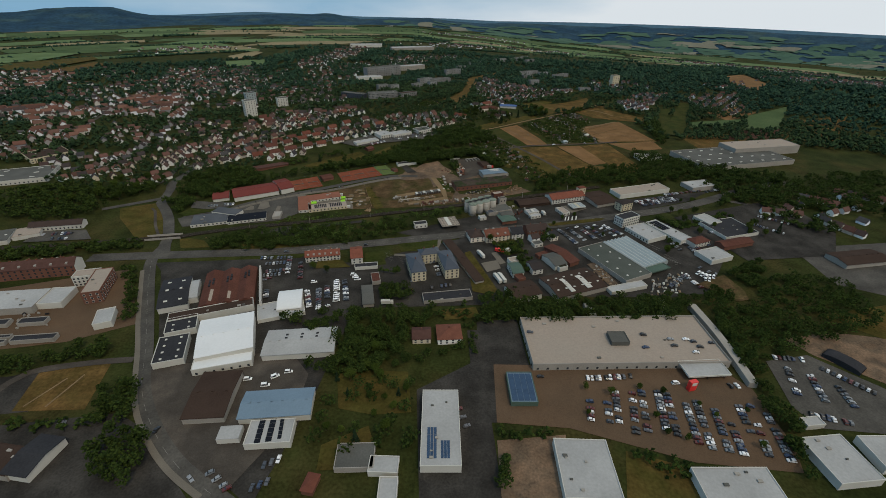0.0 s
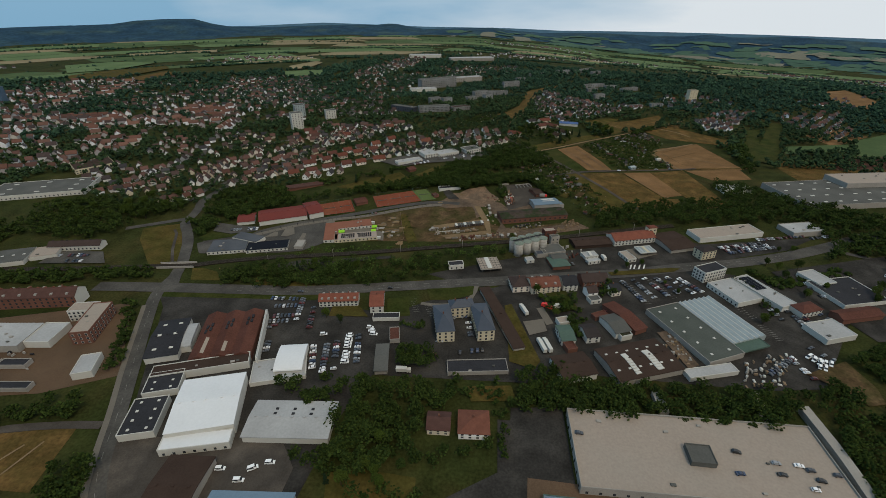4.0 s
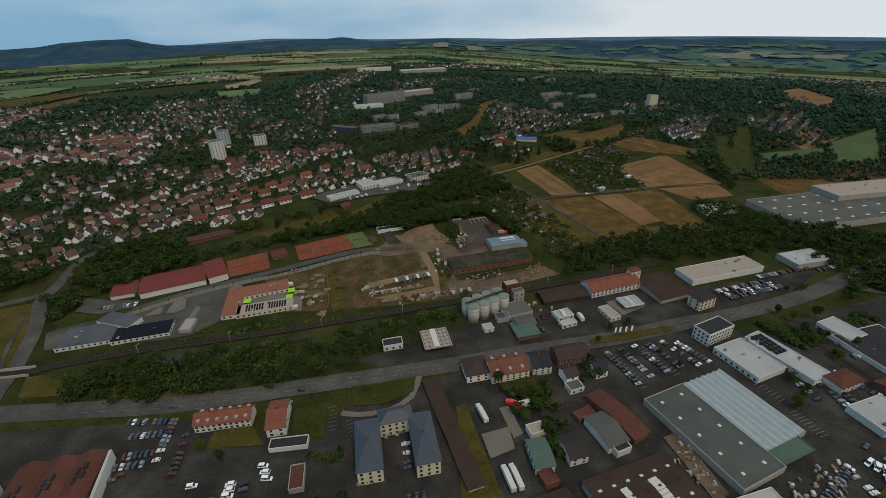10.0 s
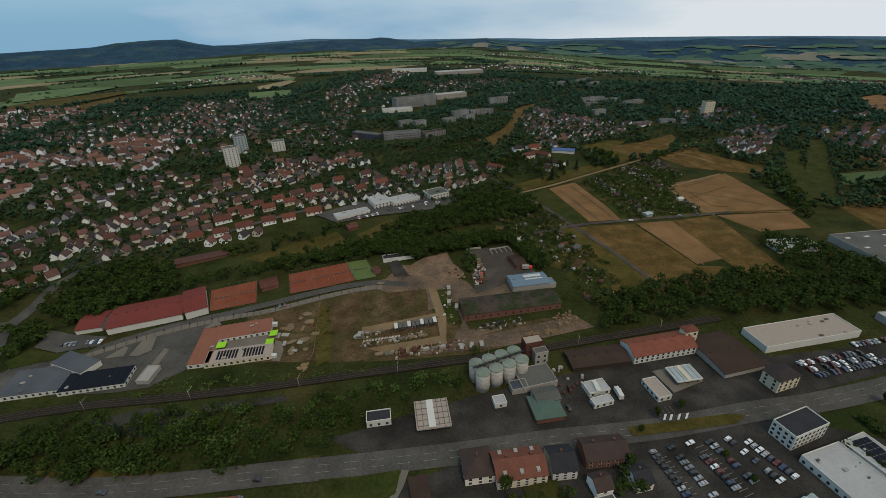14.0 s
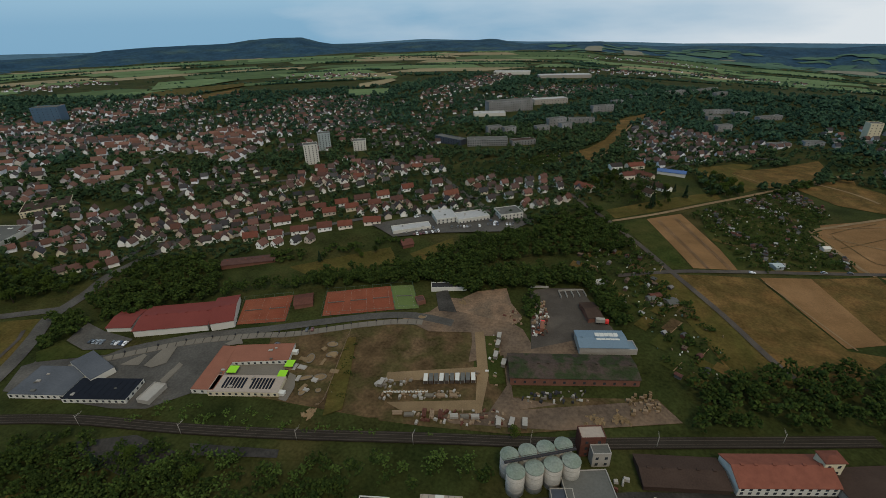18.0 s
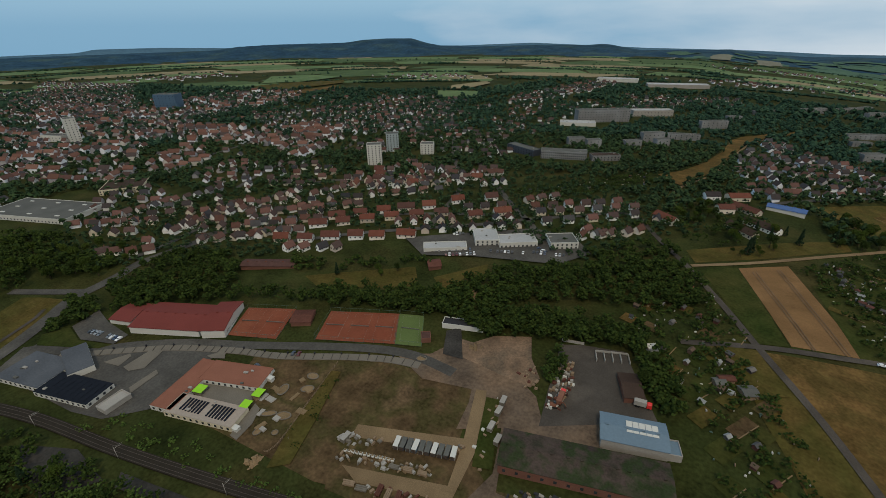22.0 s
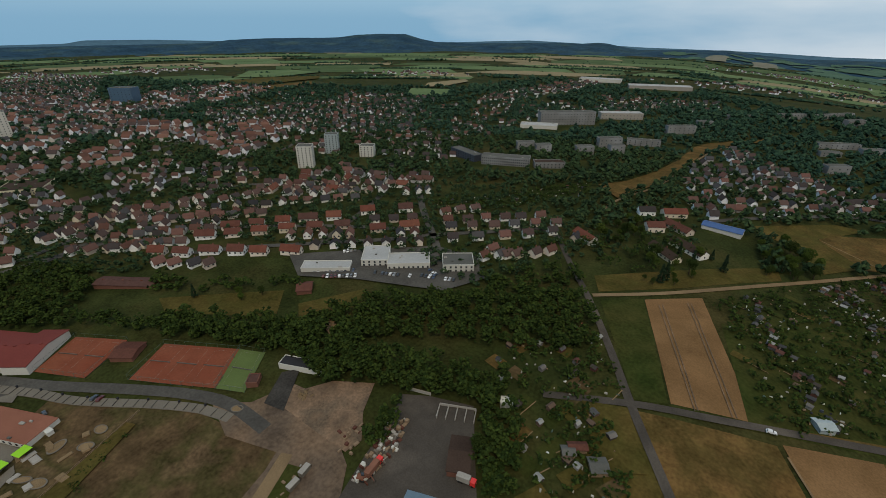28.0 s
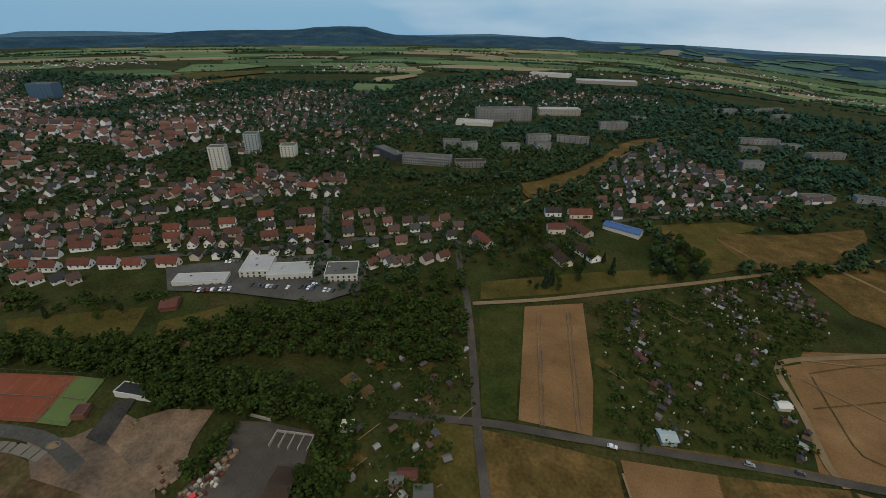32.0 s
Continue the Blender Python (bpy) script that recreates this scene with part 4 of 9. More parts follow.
block("long dark barrel-roofed shed", 250.5, 211.2, 8.7, 20.3, 33.5, 2.0, "blackroof", "blackroof", "arch", 2.0, category="shed")
block("small white dealer's office", 197.8, 164.3, 10.5, 5.5, 6.8, 3, "white", "whiteroof", category="office")
block("low brown-roofed store", 357.8, 336.7, 45.6, 20.2, 10.6, 4, "concrete", "brownroof", "gable", 1.5, category="store")
for q in ([-306, 235, 31, 6], [-276, 239, 17, 6], [-296, 220.5, 38, 3], [-296, 215.6, 38, 3], [-262, 222, 26, 5.5]):
    block("low works shed with dark roof and pale rim", *q, 8.0, 2.8, "concrete", "blackroof", category="shed")
block("small workshop with red oval roof", -59.4, 126.1, 5.4, 8.6, -10.4, 3, "brick", "redtile", "hip", 1.2, category="workshop")

# ---- along the main road ----
block("white house with red roof and dormers", -101.4, 328.9, 28.0, 10.0, 10.6, 5.2, "white", "brighttile", "gable", 3.1, category="house", floors=2, dormers=6, chimneys=2, pitch=2.6)
block("white house with bright red roof", -73.1, 329.7, 9.4, 18.7, 11.9, 5.9, "white", "brighttile", "gable", 3.1, category="house", floors=2, sides="ewns", chimneys=1)
block("low annex with black roof", -62.9, 315.3, 18.5, 6.2, 9.2, 2.6, "white", "blackroof", category="annex")
block("long low garage with grey roof", 16.1, 326.8, 7.5, 70.6, 21.4, 2.6, "concrete", "brownroof", "gable", 0.9, category="garage")
block("low flat-roofed garage row", 3.6, 274.4, 36.3, 10.4, 9.8, 2.6, "concrete", "blackroof", category="garage")
block("house with dark hipped roof", 29.6, 368.0, 13.4, 14.6, 15.0, 5.2, "plaster", "darktile", "hip", 3.5, category="house", floors=2, sides="snew", chimneys=1)
block("large house with red tiled roof", 48.0, 369.0, 22.4, 14.9, 14.9, 5.9, "plaster", "redtile", "gable", 3.9, category="house", floors=3, chimneys=2, dormers=3)
block("white house with dark roof", 67.1, 373.6, 11.1, 13.5, 12.7, 5.9, "white", "darktile", "gable", 3.5, category="house", floors=3, chimneys=1)
block("brown brick house with dark roof", 87.0, 381.8, 20.0, 12.7, 12.8, 5.2, "brick", "darktile", "gable", 3.5, category="house", floors=2, chimneys=2)
block("pale workshop with green-grey roof", 59.1, 310.8, 9.1, 15.4, 10.7, 4.5, "white", "greensheet", "gable", 1.6, category="workshop", floors=2, sides="w")
block("long shed with dark red roof", 101.5, 335.9, 9.9, 32.2, 31.2, 3.9, "brick", "rustroof", "gable", 2.0, category="shed")
block("grey-roofed house behind the works", 93.4, 325.3, 11.5, 19.1, 24.0, 4.5, "white", "greyroof", "gable", 2.0, category="house")
block("brown-roofed hall with skylight strips", 100.6, 291.4, 42.8, 27.9, 21.6, 4.5, "concrete", "brownroof", "gable", 1.9, category="hall", skylights=(6, 2, 1.7, 1.2))
block("brown-roofed depot hall", 60.8, 280.7, 21.5, 19.0, 20.3, 4.5, "white", "brownroof", "gable", 1.6, category="hall")
block("grey flat-roofed garden centre", 143.3, 326.0, 27.4, 56.7, 25.9, 3.9, "concrete", "mossgrey", category="garden centre", skylights=(2, 5, 1.6, 1.6))
block("low white store", 142.0, 288.8, 32.1, 7.3, 17.8, 2.9, "white", "whiteroof", category="store")
block("white office block with dark flat roof", 181.0, 403.4, 22.1, 11.1, 27.6, 8.8, "white", "blackroof", category="offices", floors=3, sides="snew", pitch=2.4)
block("white showroom hall", 190.9, 379.7, 22.6, 28.7, 24.8, 3.9, "white", "whiteroof", category="showroom", floors=1, sides="w")
block("white showroom wing with solar panels", 212.7, 382.6, 14.6, 41.7, 27.1, 3.9, "white", "whiteroof", category="showroom")
block("red hip-roofed house by the showroom", 232.1, 362.5, 17.3, 10.1, 22.0, 4.5, "white", "redtile", "hip", 3.1, category="house", floors=2)
block("white flat-roofed store", 234.6, 339.0, 24.0, 17.9, 20.3, 3.9, "white", "whiteroof", category="store")
block("pale flat-roofed market hall", 223.6, 483.0, 66.9, 18.8, 18.5, 4.5, "white", "paleroof", category="store")
block("pale flat-roofed store", 299.5, 501.4, 33.7, 19.8, 16.0, 4.5, "concrete", "whiteroof", category="store")
block("warehouse with red roof and stepped gable", 132.7, 460.2, 40.4, 15.6, 18.9, 5.2, "white", "brighttile", "gable", 3.5, category="warehouse", floors=2)
block("long dark shed", 95.1, 448.4, 34.8, 15.0, 15.7, 2.9, "brownroof", "brownroof", "gable", 1.6, category="shed")
block("dark shed beside the warehouse", 169.6, 459.1, 26.9, 32.0, 21.6, 3.2, "concrete", "brownroof", "gable", 1.6, category="shed")
block("narrow yellowish house", 189.7, 438.1, 14.7, 9.9, 25.1, 8.0, "cream", "darktile", "hip", 2.0, category="house", floors=3, sides="snew")
petrol = block("pale glazed petrol station canopy", 140.4, 437.8, 15.0, 11.8, 17.0, 3.4, "white", "glassroof", name="canopy", category="canopy", sink=-3.01)
for u in (-5.6, -2.8, 2.8, 5.6):
    part("roof_rib", box_mesh("roof_rib", -0.15, 0.15, -5.5, 5.5, 3.47, 3.7, M["concrete"]), petrol, m=pose(u, 0, 0))
part("ridge_cap", box_mesh("ridge_cap", -1.2, 1.2, -5.6, 5.6, 3.47, 3.95, M["cream"], 0.1), petrol)
patch("apron", [(125, 441), (135, 445), (151, 436), (132, 425)], M["setts"], "pale concrete apron of the petrol station", "yard", 0.5)
fore = block("pale forecourt canopy with bright rooflight", 5.0, 394.9, 17.5, 18.5, 15.5, 3.9, "concrete", "paleroof", name="canopy", category="canopy", sink=-3.2, parapet=0.15)
for i in range(5):
    part("roof_rib", box_mesh("roof_rib", -8.4, 8.4, -0.12, 0.12, 3.97, 4.12, M["greyroof"]), fore, m=pose(0, -7.4 + 3.7 * i, 0))
for u in (-8, -5.2, 2.8, 5.4, 8):
    part("roof_rib", box_mesh("roof_rib", -0.12, 0.12, -9, 9, 3.97, 4.14, M["greyroof"]), fore, m=pose(u, 0, 0))
block("dark-roofed flat hall", 275.9, 391.8, 38.7, 33.1, 17.1, 3.2, "white", "blackroof", category="hall")
block("white flat hall", 263.1, 408.0, 16.0, 20.1, 23.1, 3.9, "white", "whiteroof", category="hall")

# ---- clinic, sports hall, nursery ----
block("low clinic wing with grey roof", -227.7, 396.5, 32.1, 22.4, 17.1, 2.9, "white", "clinicroof", category="clinic", floors=1, sides="sne", parapet=0.12)
block("low clinic wing with dark solar roof", -193.3, 401.3, 35.3, 15.6, 17.8, 2.9, "white", "solar", category="clinic", floors=1, sides="sne", parapet=0.12)
block("clinic hall with tilted slate roof", -217.2, 412.2, 27.4, 12.2, -13.8, 3.9, "white", "clinicroof", category="clinic", parapet=0.12)
block("clinic entrance canopy", -166.1, 408.5, 7.4, 12.9, 7.4, 2.6, "concrete", "concrete", category="canopy")
block("sports hall with dark red sheet roof", -208.3, 464.8, 45.8, 27.4, 27.2, 4.5, "white", "redsheet", "gable", 2.0, category="sports hall")
block("taller sports hall section with red roof", -182.1, 479.9, 14.3, 31.1, 34.8, 5.2, "white", "redsheet", "gable", 2.3, category="sports hall")
block("low entrance section of the sports hall", -240.9, 452.6, 15.8, 20.2, 21.7, 3.2, "white", "redsheet", "gable", 1.6, category="sports hall")
block("nursery wing with terracotta roof", -130.6, 453.8, 35.6, 15.3, 21.8, 2.9, "white", "terracotta", category="nursery", floors=1, parapet=0.15)
block("nursery side wing with terracotta roof", -146.3, 435.8, 12.7, 36.3, 16.8, 2.9, "white", "terracotta", category="nursery", floors=1, parapet=0.15)
block("nursery wing with solar panels on a pale roof", -120.7, 430.1, 38.8, 12.9, 17.6, 2.9, "cream", "paleroof", category="nursery", floors=1, sides="sn", parapet=0.15)
block("workshop with pale blue roof", 57.8, 523.1, 27.4, 15.5, 17.2, 5.2, "concrete", "bluesheet", "gable", 1.2, category="workshop")
block("blue-roofed lean-to", 73.3, 524.7, 7.3, 8.3, 20.6, 3.2, "concrete", "bluesheet", category="workshop")
block("derelict hall with rusty dark roof", 44.1, 496.6, 68.1, 19.1, 17.1, 4.5, "brick", "moss", "gable", 1.6, category="hall", floors=1, pitch=5)
block("dark brick shed in the works yard", 50.0, 551.7, 9.0, 17.1, 24.8, 3.2, "brick", "brownroof", "gable", 1.6, category="shed")

# ---- business park and landmarks in the town ----
block("white two-storey business building", -89.9, 658.8, 19.3, 23.1, 35.1, 5.2, "white", "whiteroof", category="offices", floors=2)
block("white showroom with flat roof", -65.8, 666.5, 30.3, 16.5, 36.8, 4.5, "white", "whiteroof", category="showroom", floors=1)
block("long white flat-roofed shop", -110.3, 628.9, 34.2, 11.3, 35.3, 3.2, "white", "whiteroof", category="shop")
block("office building with dark flat roof", -34.3, 683.0, 21.9, 18.0, 35.2, 5.9, "white", "greyroof", category="offices", floors=2, sides="snew")
block("pale slab tower of flats", -343, 812, 19, 15, 38, 27, "white", "greyroof", category="tower block", floors=9, sides="snew", pitch=4.0, name="tower_block")
block("pale blue slab tower of flats", -367, 880, 18, 15, 38, 26, "glassroof", "greyroof", category="tower block", floors=9, sides="snew", pitch=4.0, name="tower_block")
block("white block of flats", -313, 893, 19, 15, 30, 15, "white", "greyroof", category="tower block", floors=5, pitch=4.0, name="tower_block")
block("white slab tower in the old town", -866, 655, 16, 24, 78, 38, "white", "greyroof", category="tower block", floors=10, pitch=4.5, name="tower_block")
block("low pale wing below the tower", -900, 640, 40, 18, 25, 10, "white", "greyroof", category="tower block", floors=2, pitch=6)
block("blue glass-fronted tall building", -1083, 930, 52, 30, 31, 30, "bluefront", "greyroof", category="tower block", name="tower_block", floors=6, sides="s", pitch=8)
block("long pale school building", -164, 1252, 98, 22, 37, 22, "panel", "greyroof", category="school", floors=5, sides="s", pitch=5)
block("low white school hall", -190, 1192, 62, 26, 20, 6, "white", "whiteroof", category="school")
block("pale school wing", -98, 1364, 78, 24, 31, 11, "concrete", "whiteroof", category="school", floors=2, sides="s", pitch=6)
block("school wing with blue-grey glass front", -182, 938, 52, 14, -23, 9, "slate", "greyroof", category="school", floors=3, sides="s", pitch=5)
block("school with bands of blue windows", -124, 935, 58, 16, 19, 10, "panel", "greyroof", category="school", floors=3, sides="s", pitch=2.4)
block("tan school wing", -76, 954, 36, 14, 34, 7, "panel", "brownroof", category="school", floors=2, sides="s", pitch=4)


def flats(x0, y0, x1, y1, h, wall="panel", floors=4):
    """A slab of flats whose front runs from one point to another."""
    u = Vector((x1 - x0, y1 - y0))
    n = Vector((-u.y, u.x)).normalized() * 6
    block("pale slab of flats among trees", (x0 + x1) / 2 + n.x, (y0 + y1) / 2 + n.y, u.length, 11.5, math.degrees(math.atan2(u.y, u.x)), h * 0.8, wall, "greyroof", category="flats", floors=floors, sides="s", pitch=6.5, name="apartment_block")


for q in ((-141, 1003, -122, 1017, 15), (-115, 1007, -99, 1020, 14), (-68, 1032, -50, 1047, 14), (-58, 1097, -32, 1119, 17), (-33, 1065, -18, 1078, 15), (-31, 1144, 13, 1156, 11), (3, 1269, 41, 1296, 16), (37, 1358, 58, 1372, 13), (76, 1477, 125, 1518, 9), (157, 1546, 198, 1585, 12), (203, 1590, 281, 1676, 11), (260, 1546, 287, 1572, 14)):
    flats(*q, floors=3)
for q in ((204, 1297, 255, 1319, 9), (204, 1242, 228, 1251, 8), (254, 1292, 281, 1303, 8), (286, 1250, 327, 1278, 9), (206, 1146, 229, 1160, 12), (262, 1058, 290, 1072, 6), (309, 1082, 334, 1087, 7)):
    flats(*q, floors=2)
block("pale tower of flats on the rise", 408, 1152, 17, 14, 10, 24, "cream", "greyroof", category="tower block", floors=6, sides="s", pitch=5, name="tower_block")
block("white warehouse far beyond the town", -318, 1976, 125, 40, 8, 10, "white", "whiteroof", category="warehouse")
block("long pale warehouse far beyond the town", -130, 1900, 165, 45, 18, 9, "concrete", "whiteroof", category="warehouse")
block("big grey factory with flat roof", 393.8, 605.7, 140.5, 69.8, 14.5, 5.9, "concrete", "greyroof", category="factory", skylights=(8, 4, 4, 2))
block("tall white factory hall", 453.9, 644.1, 106.8, 32.6, 12.1, 11, "concrete", "paleroof", category="factory")
block("pale hall among trees", 281.1, 605.9, 34.4, 16.9, 10.7, 4.5, "white", "whiteroof", category="hall")
block("house with a blue tarpaulin roof", 117.0, 860.0, 30.0, 12.0, -8.0, 3.6, "white", "blue", "gable", 1.8, category="house")
for q in ([55, 863, 14, 10, 30, 4.2, "plaster", "darktile"], [77, 872, 20, 11, 31, 4.2, "plaster", "redtile"], [69, 829, 14, 10, 30, 5.0, "plaster", "redtile"], [85, 841, 27, 9, -35, 3.2, "plaster", "rustroof"], [85, 785, 27, 9, -42, 3.4, "plaster", "brownroof"], [99, 803, 30, 9, -36, 3.4, "plaster", "brownroof"], [27, 778, 21, 9, -34, 4.2, "white", "redtile"]):
    block("house with gable roof below the settlement", *q[:6], q[6], q[7], "gable", 3.0, category="house", floors=1, sides="se", pitch=4, chimneys=1)


# ---- the office building round a courtyard ----
def wing_of(main, wing, name="wing"):
    """Makes a block a wing of another one."""
    m = main.matrix_basis.inverted() @ wing.matrix_basis
    wing.parent, wing.matrix_basis, wing.name = main, m, name
    for key in ("label", "category"):
        if key in wing:
            del wing[key]


court = block("three-winged office building with slate hipped roofs", -11.6, 328.0, 16.6, 9.4, 16.0, 8.8, "cream", "slate", "hip", 3.1, category="offices", floors=3, pitch=2.8, chimneys=2, name="office_building")
wing_of(court, block("", -21.8, 310.1, 11.5, 28.8, 13.6, 8.8, "cream", "slate", "hip", 3.1, floors=3, sides="snew", pitch=2.8, chimneys=1))
wing_of(court, block("", 3.9, 315.0, 11.1, 29.3, 14.4, 8.8, "cream", "slate", "hip", 3.1, floors=3, sides="snew", pitch=2.8, chimneys=1))
patch("lawn", [(-41, 355), (-22, 359), (-5, 364), (-5, 352), (-20, 343), (-36, 341)], M["lawn"], "oval lawn behind a hedge", "lawn", 0.5)
patch("lawn", [(-68, 338), (-53, 343), (-47, 320), (-63, 316)], M["lawn"], "lawn beside the car park", "lawn", 0.5)
patch("lawn", [(-105, 323), (-87, 328), (-76, 315), (-104, 312)], M["dry"], "lawn behind the red-roofed house", "lawn", 0.5)
patch("lawn", [(19, 341), (24, 344), (42, 286), (38, 278), (23, 283)], M["dry"], "dry grass verge beside garages", "lawn", 0.5)


# ---- silos ----
def ring(r, z, n=20, cx=0.0, cy=0.0):
    return [(cx + r * math.cos(2 * math.pi * i / n), cy + r * math.sin(2 * math.pi * i / n), z) for i in range(n)]


def lathe(name, profile, material, n=20, smooth=True):
    v, f = [], []
    for r, z in profile:
        v += ring(r, z, n)
    for k in range(len(profile) - 1):
        f += [(k * n + i, k * n + (i + 1) % n, (k + 1) * n + (i + 1) % n, (k + 1) * n + i) for i in range(n)]
    f.append(tuple(reversed(range(n))))
    f.append(tuple(range((len(profile) - 1) * n, len(profile) * n)))
    return link(name, v, f, material, smooth)


silo_shell = lathe("shell", [(3.9, -1), (3.9, 11.6)], M["silo"])
silo_cap = lathe("cap", [(4.0, 11.6), (4.0, 12.0), (1.2, 12.9), (0.4, 12.9)], M["silocap"], 20, False)
silo_band = lathe("band", [(3.92, 0), (3.97, 0.1), (3.97, 0.3), (3.92, 0.4)], M["concrete"])
s0, s1 = Vector((29.6, 418.9)), Vector((53.2, 433.2))
across = Vector((-(s1 - s0).normalized().y, (s1 - s0).normalized().x))
for j in range(2):
    for i in range(4):
        p = s0 + (s1 - s0).normalized() * 8.2 * i + across * 8.2 * j
        s = thing("silo", p.x, p.y, 0, "pale concrete grain silo with a shallow cone top", "silo", "grain silos in two rows")
        part("shell", silo_shell, s)
        part("cap", silo_cap, s)
        for k in (3, 6, 9):
            part("band", silo_band, s, m=pose(0, 0, k))
walk_mid = s0 + (s1 - s0).normalized() * 12.3 + across * 4.1
cw = thing("silo_walkway", walk_mid.x, walk_mid.y, math.degrees(math.atan2((s1 - s0).y, (s1 - s0).x)), "dark steel walkway over the silo tops", "walkway", z=ground_z(walk_mid.x, walk_mid.y) + 12.9)
part("deck", box_mesh("deck", -16, 16, -0.7, 0.7, 0, 0.2, M["blackroof"]), cw)
for s_ in (-1, 1):
    part("rail", box_mesh("rail", -16, 16, s_ * 0.65 - 0.05, s_ * 0.65 + 0.05, 1.0, 1.1, M["steel"]), cw)
    for k in range(9):
        part("post", box_mesh("post", -16 + k * 4 - 0.05, -16 + k * 4 + 0.05, s_ * 0.65 - 0.05, s_ * 0.65 + 0.05, 0.2, 1.0, M["steel"]), cw)
block("brown works tower beside the silos", 57.4, 449.5, 11.0, 6.8, 21.0, 11.5, "rustroof", "paleroof", category="works", floors=3, sides="s", pitch=3.5)
block("white head house of the silos", 62.0, 444.5, 8.0, 5.0, 21.0, 8.0, "concrete", "greyroof", category="works", floors=2, sides="s", pitch=2.6)
block("pale works building below the silos", 58.4, 427.6, 20.2, 14.9, 22.0, 3.9, "concrete", "greyroof", category="works")
block("small green-roofed workshop", 62.9, 406.2, 15.0, 15.3, 16.2, 3.2, "brick", "greensheet", "hip", 2.0, category="workshop")

# ---- garden centre glasshouse ----
g = [166.5, 342.0, 29.5, 47.0, 25.0]
glass_house = thing("greenhouse", g[0], g[1], g[4], "ridged glass greenhouse of the garden centre", "greenhouse")
part("wall", box_mesh("wall", -g[2] / 2, g[2] / 2, -g[3] / 2, g[3] / 2, -1, 3.4, M["glassroof"]), glass_house)
bays = 7
for i in range(bays):
    x0 = -g[2] / 2 + i * g[2] / bays
    x1 = x0 + g[2] / bays
    xm = (x0 + x1) / 2
    v = [(x0, -g[3] / 2, 3.4), (x1, -g[3] / 2, 3.4), (xm, -g[3] / 2, 4.8), (x0, g[3] / 2, 3.4), (x1, g[3] / 2, 3.4), (xm, g[3] / 2, 4.8)]
    part("glass_roof_bay", link("glass_roof_bay", v, [(0, 1, 2), (5, 4, 3), (1, 4, 5, 2), (2, 5, 3, 0)], M["glassroof"]), glass_house)
    part("gutter", box_mesh("gutter", x0 - 0.15, x0 + 0.15, -g[3] / 2, g[3] / 2, 3.4, 3.6, M["white"]), glass_house)
    part("ridge_vent", box_mesh("ridge_vent", xm - 0.12, xm + 0.12, -g[3] / 2, g[3] / 2, 4.75, 4.9, M["white"]), glass_house)
block("dark green awning of the garden centre", 173.6, 315.2, 26.9, 8.6, 24.6, 2.9, "greensheet", "greensheet", name="awning", category="awning", sink=-2.2)


# ---- solar arrays ----
panel = box_mesh("solar_panel", -0.5, 0.5, -0.5, 0.5, 0, 0.06, M["solar"])


panel_blue = box_mesh("solar_panel", -0.5, 0.5, -0.5, 0.5, 0, 0.06, M["bluepanel"])


def solar(label, cx, cy, w, d, turn, h, nx_, ny_, gap=0.25, blue=False):
    """Solar panels laid out in rows on a roof."""
    a = thing("solar_array", cx, cy, turn, label, "solar panels", z=ground_z(cx, cy) + h + 0.12)
    for i in range(nx_):
        for j in range(ny_):
            m = pose(((i + 0.5) / nx_ - 0.5) * w, ((j + 0.5) / ny_ - 0.5) * d, 0.1, 3) @ Matrix.Diagonal((w / nx_ - gap, d / ny_ - gap, 1, 1))
            part("panel", panel_blue if blue else panel, a, m=m)


solar("dark blue solar panels on the white hall", -4.2, 146.5, 4.9, 17.8, 0.9, 5.2, 3, 4, blue=True)
solar("dark blue solar panels on the white hall", 2.5, 142.7, 4.6, 10.0, 0.9, 5.2, 3, 2, blue=True)
solar("dark solar strip on the workshop roof", -91.6, 152.5, 3.2, 14.6, 6.6, 4.2, 1, 5)
solar("dark solar strip on the workshop roof", -86.3, 153.2, 3.3, 13.9, 6.6, 4.2, 1, 5)
solar("dark solar strip on the workshop roof", -81.5, 154.2, 2.2, 12.7, 9.6, 4.2, 1, 5)
for cx_, cy_ in ((-127.6, 428.3), (-112.6, 432.7)):
    solar("rows of dark solar panels on the nursery roof", cx_, cy_, 12.6, 8.4, 16.3, 2.9, 7, 1, gap=0.62)
solar("solar panels on the showroom wing", 208.7, 391.8, 9.4, 17.9, 22.1, 3.9, 3, 6)
solar("solar panels on the clinic wing", -193.3, 401.4, 29.4, 13.4, 16.8, 2.9, 8, 3)
solar("blue glass panels on the shelter", 46.0, 185.3, 13.5, 20.3, 1.0, 3.2, 4, 5, blue=True)

# skylight strips on the brown-roofed hall
for q in ([94.7, 285.2, 3.5, 16.5, 24.0], [108.4, 290.6, 4.5, 16.1, 25.6]):
    st = thing("skylight_strip", q[0], q[1], q[4], "pale translucent strip on a brown roof", "skylight", z=ground_z(q[0], q[1]) + 5.4)
    for k in range(8):
        z_ = -0.4 + 1.9 * (1 - abs(-3.6 - q[3] / 2 + (k + 0.5) * q[3] / 8) / 14)
        part("pane", box_mesh("pane", -q[2] / 2, q[2] / 2, -q[3] / 2 + k * q[3] / 8, -q[3] / 2 + (k + 0.92) * q[3] / 8, z_ - 0.3, z_ + 0.2, M["white"]), st)
q = [4.2, 394.8, 3.6, 18.0, 15.5]
st = thing("rooflight", q[0], q[1], q[4], "bright rooflight on the forecourt canopy", "skylight", z=ground_z(q[0], q[1]) + 4.1)
part("pane", box_mesh("pane", -q[2] / 2, q[2] / 2, -q[3] / 2, q[3] / 2, 0, 0.4, M["white"], 0.1), st)

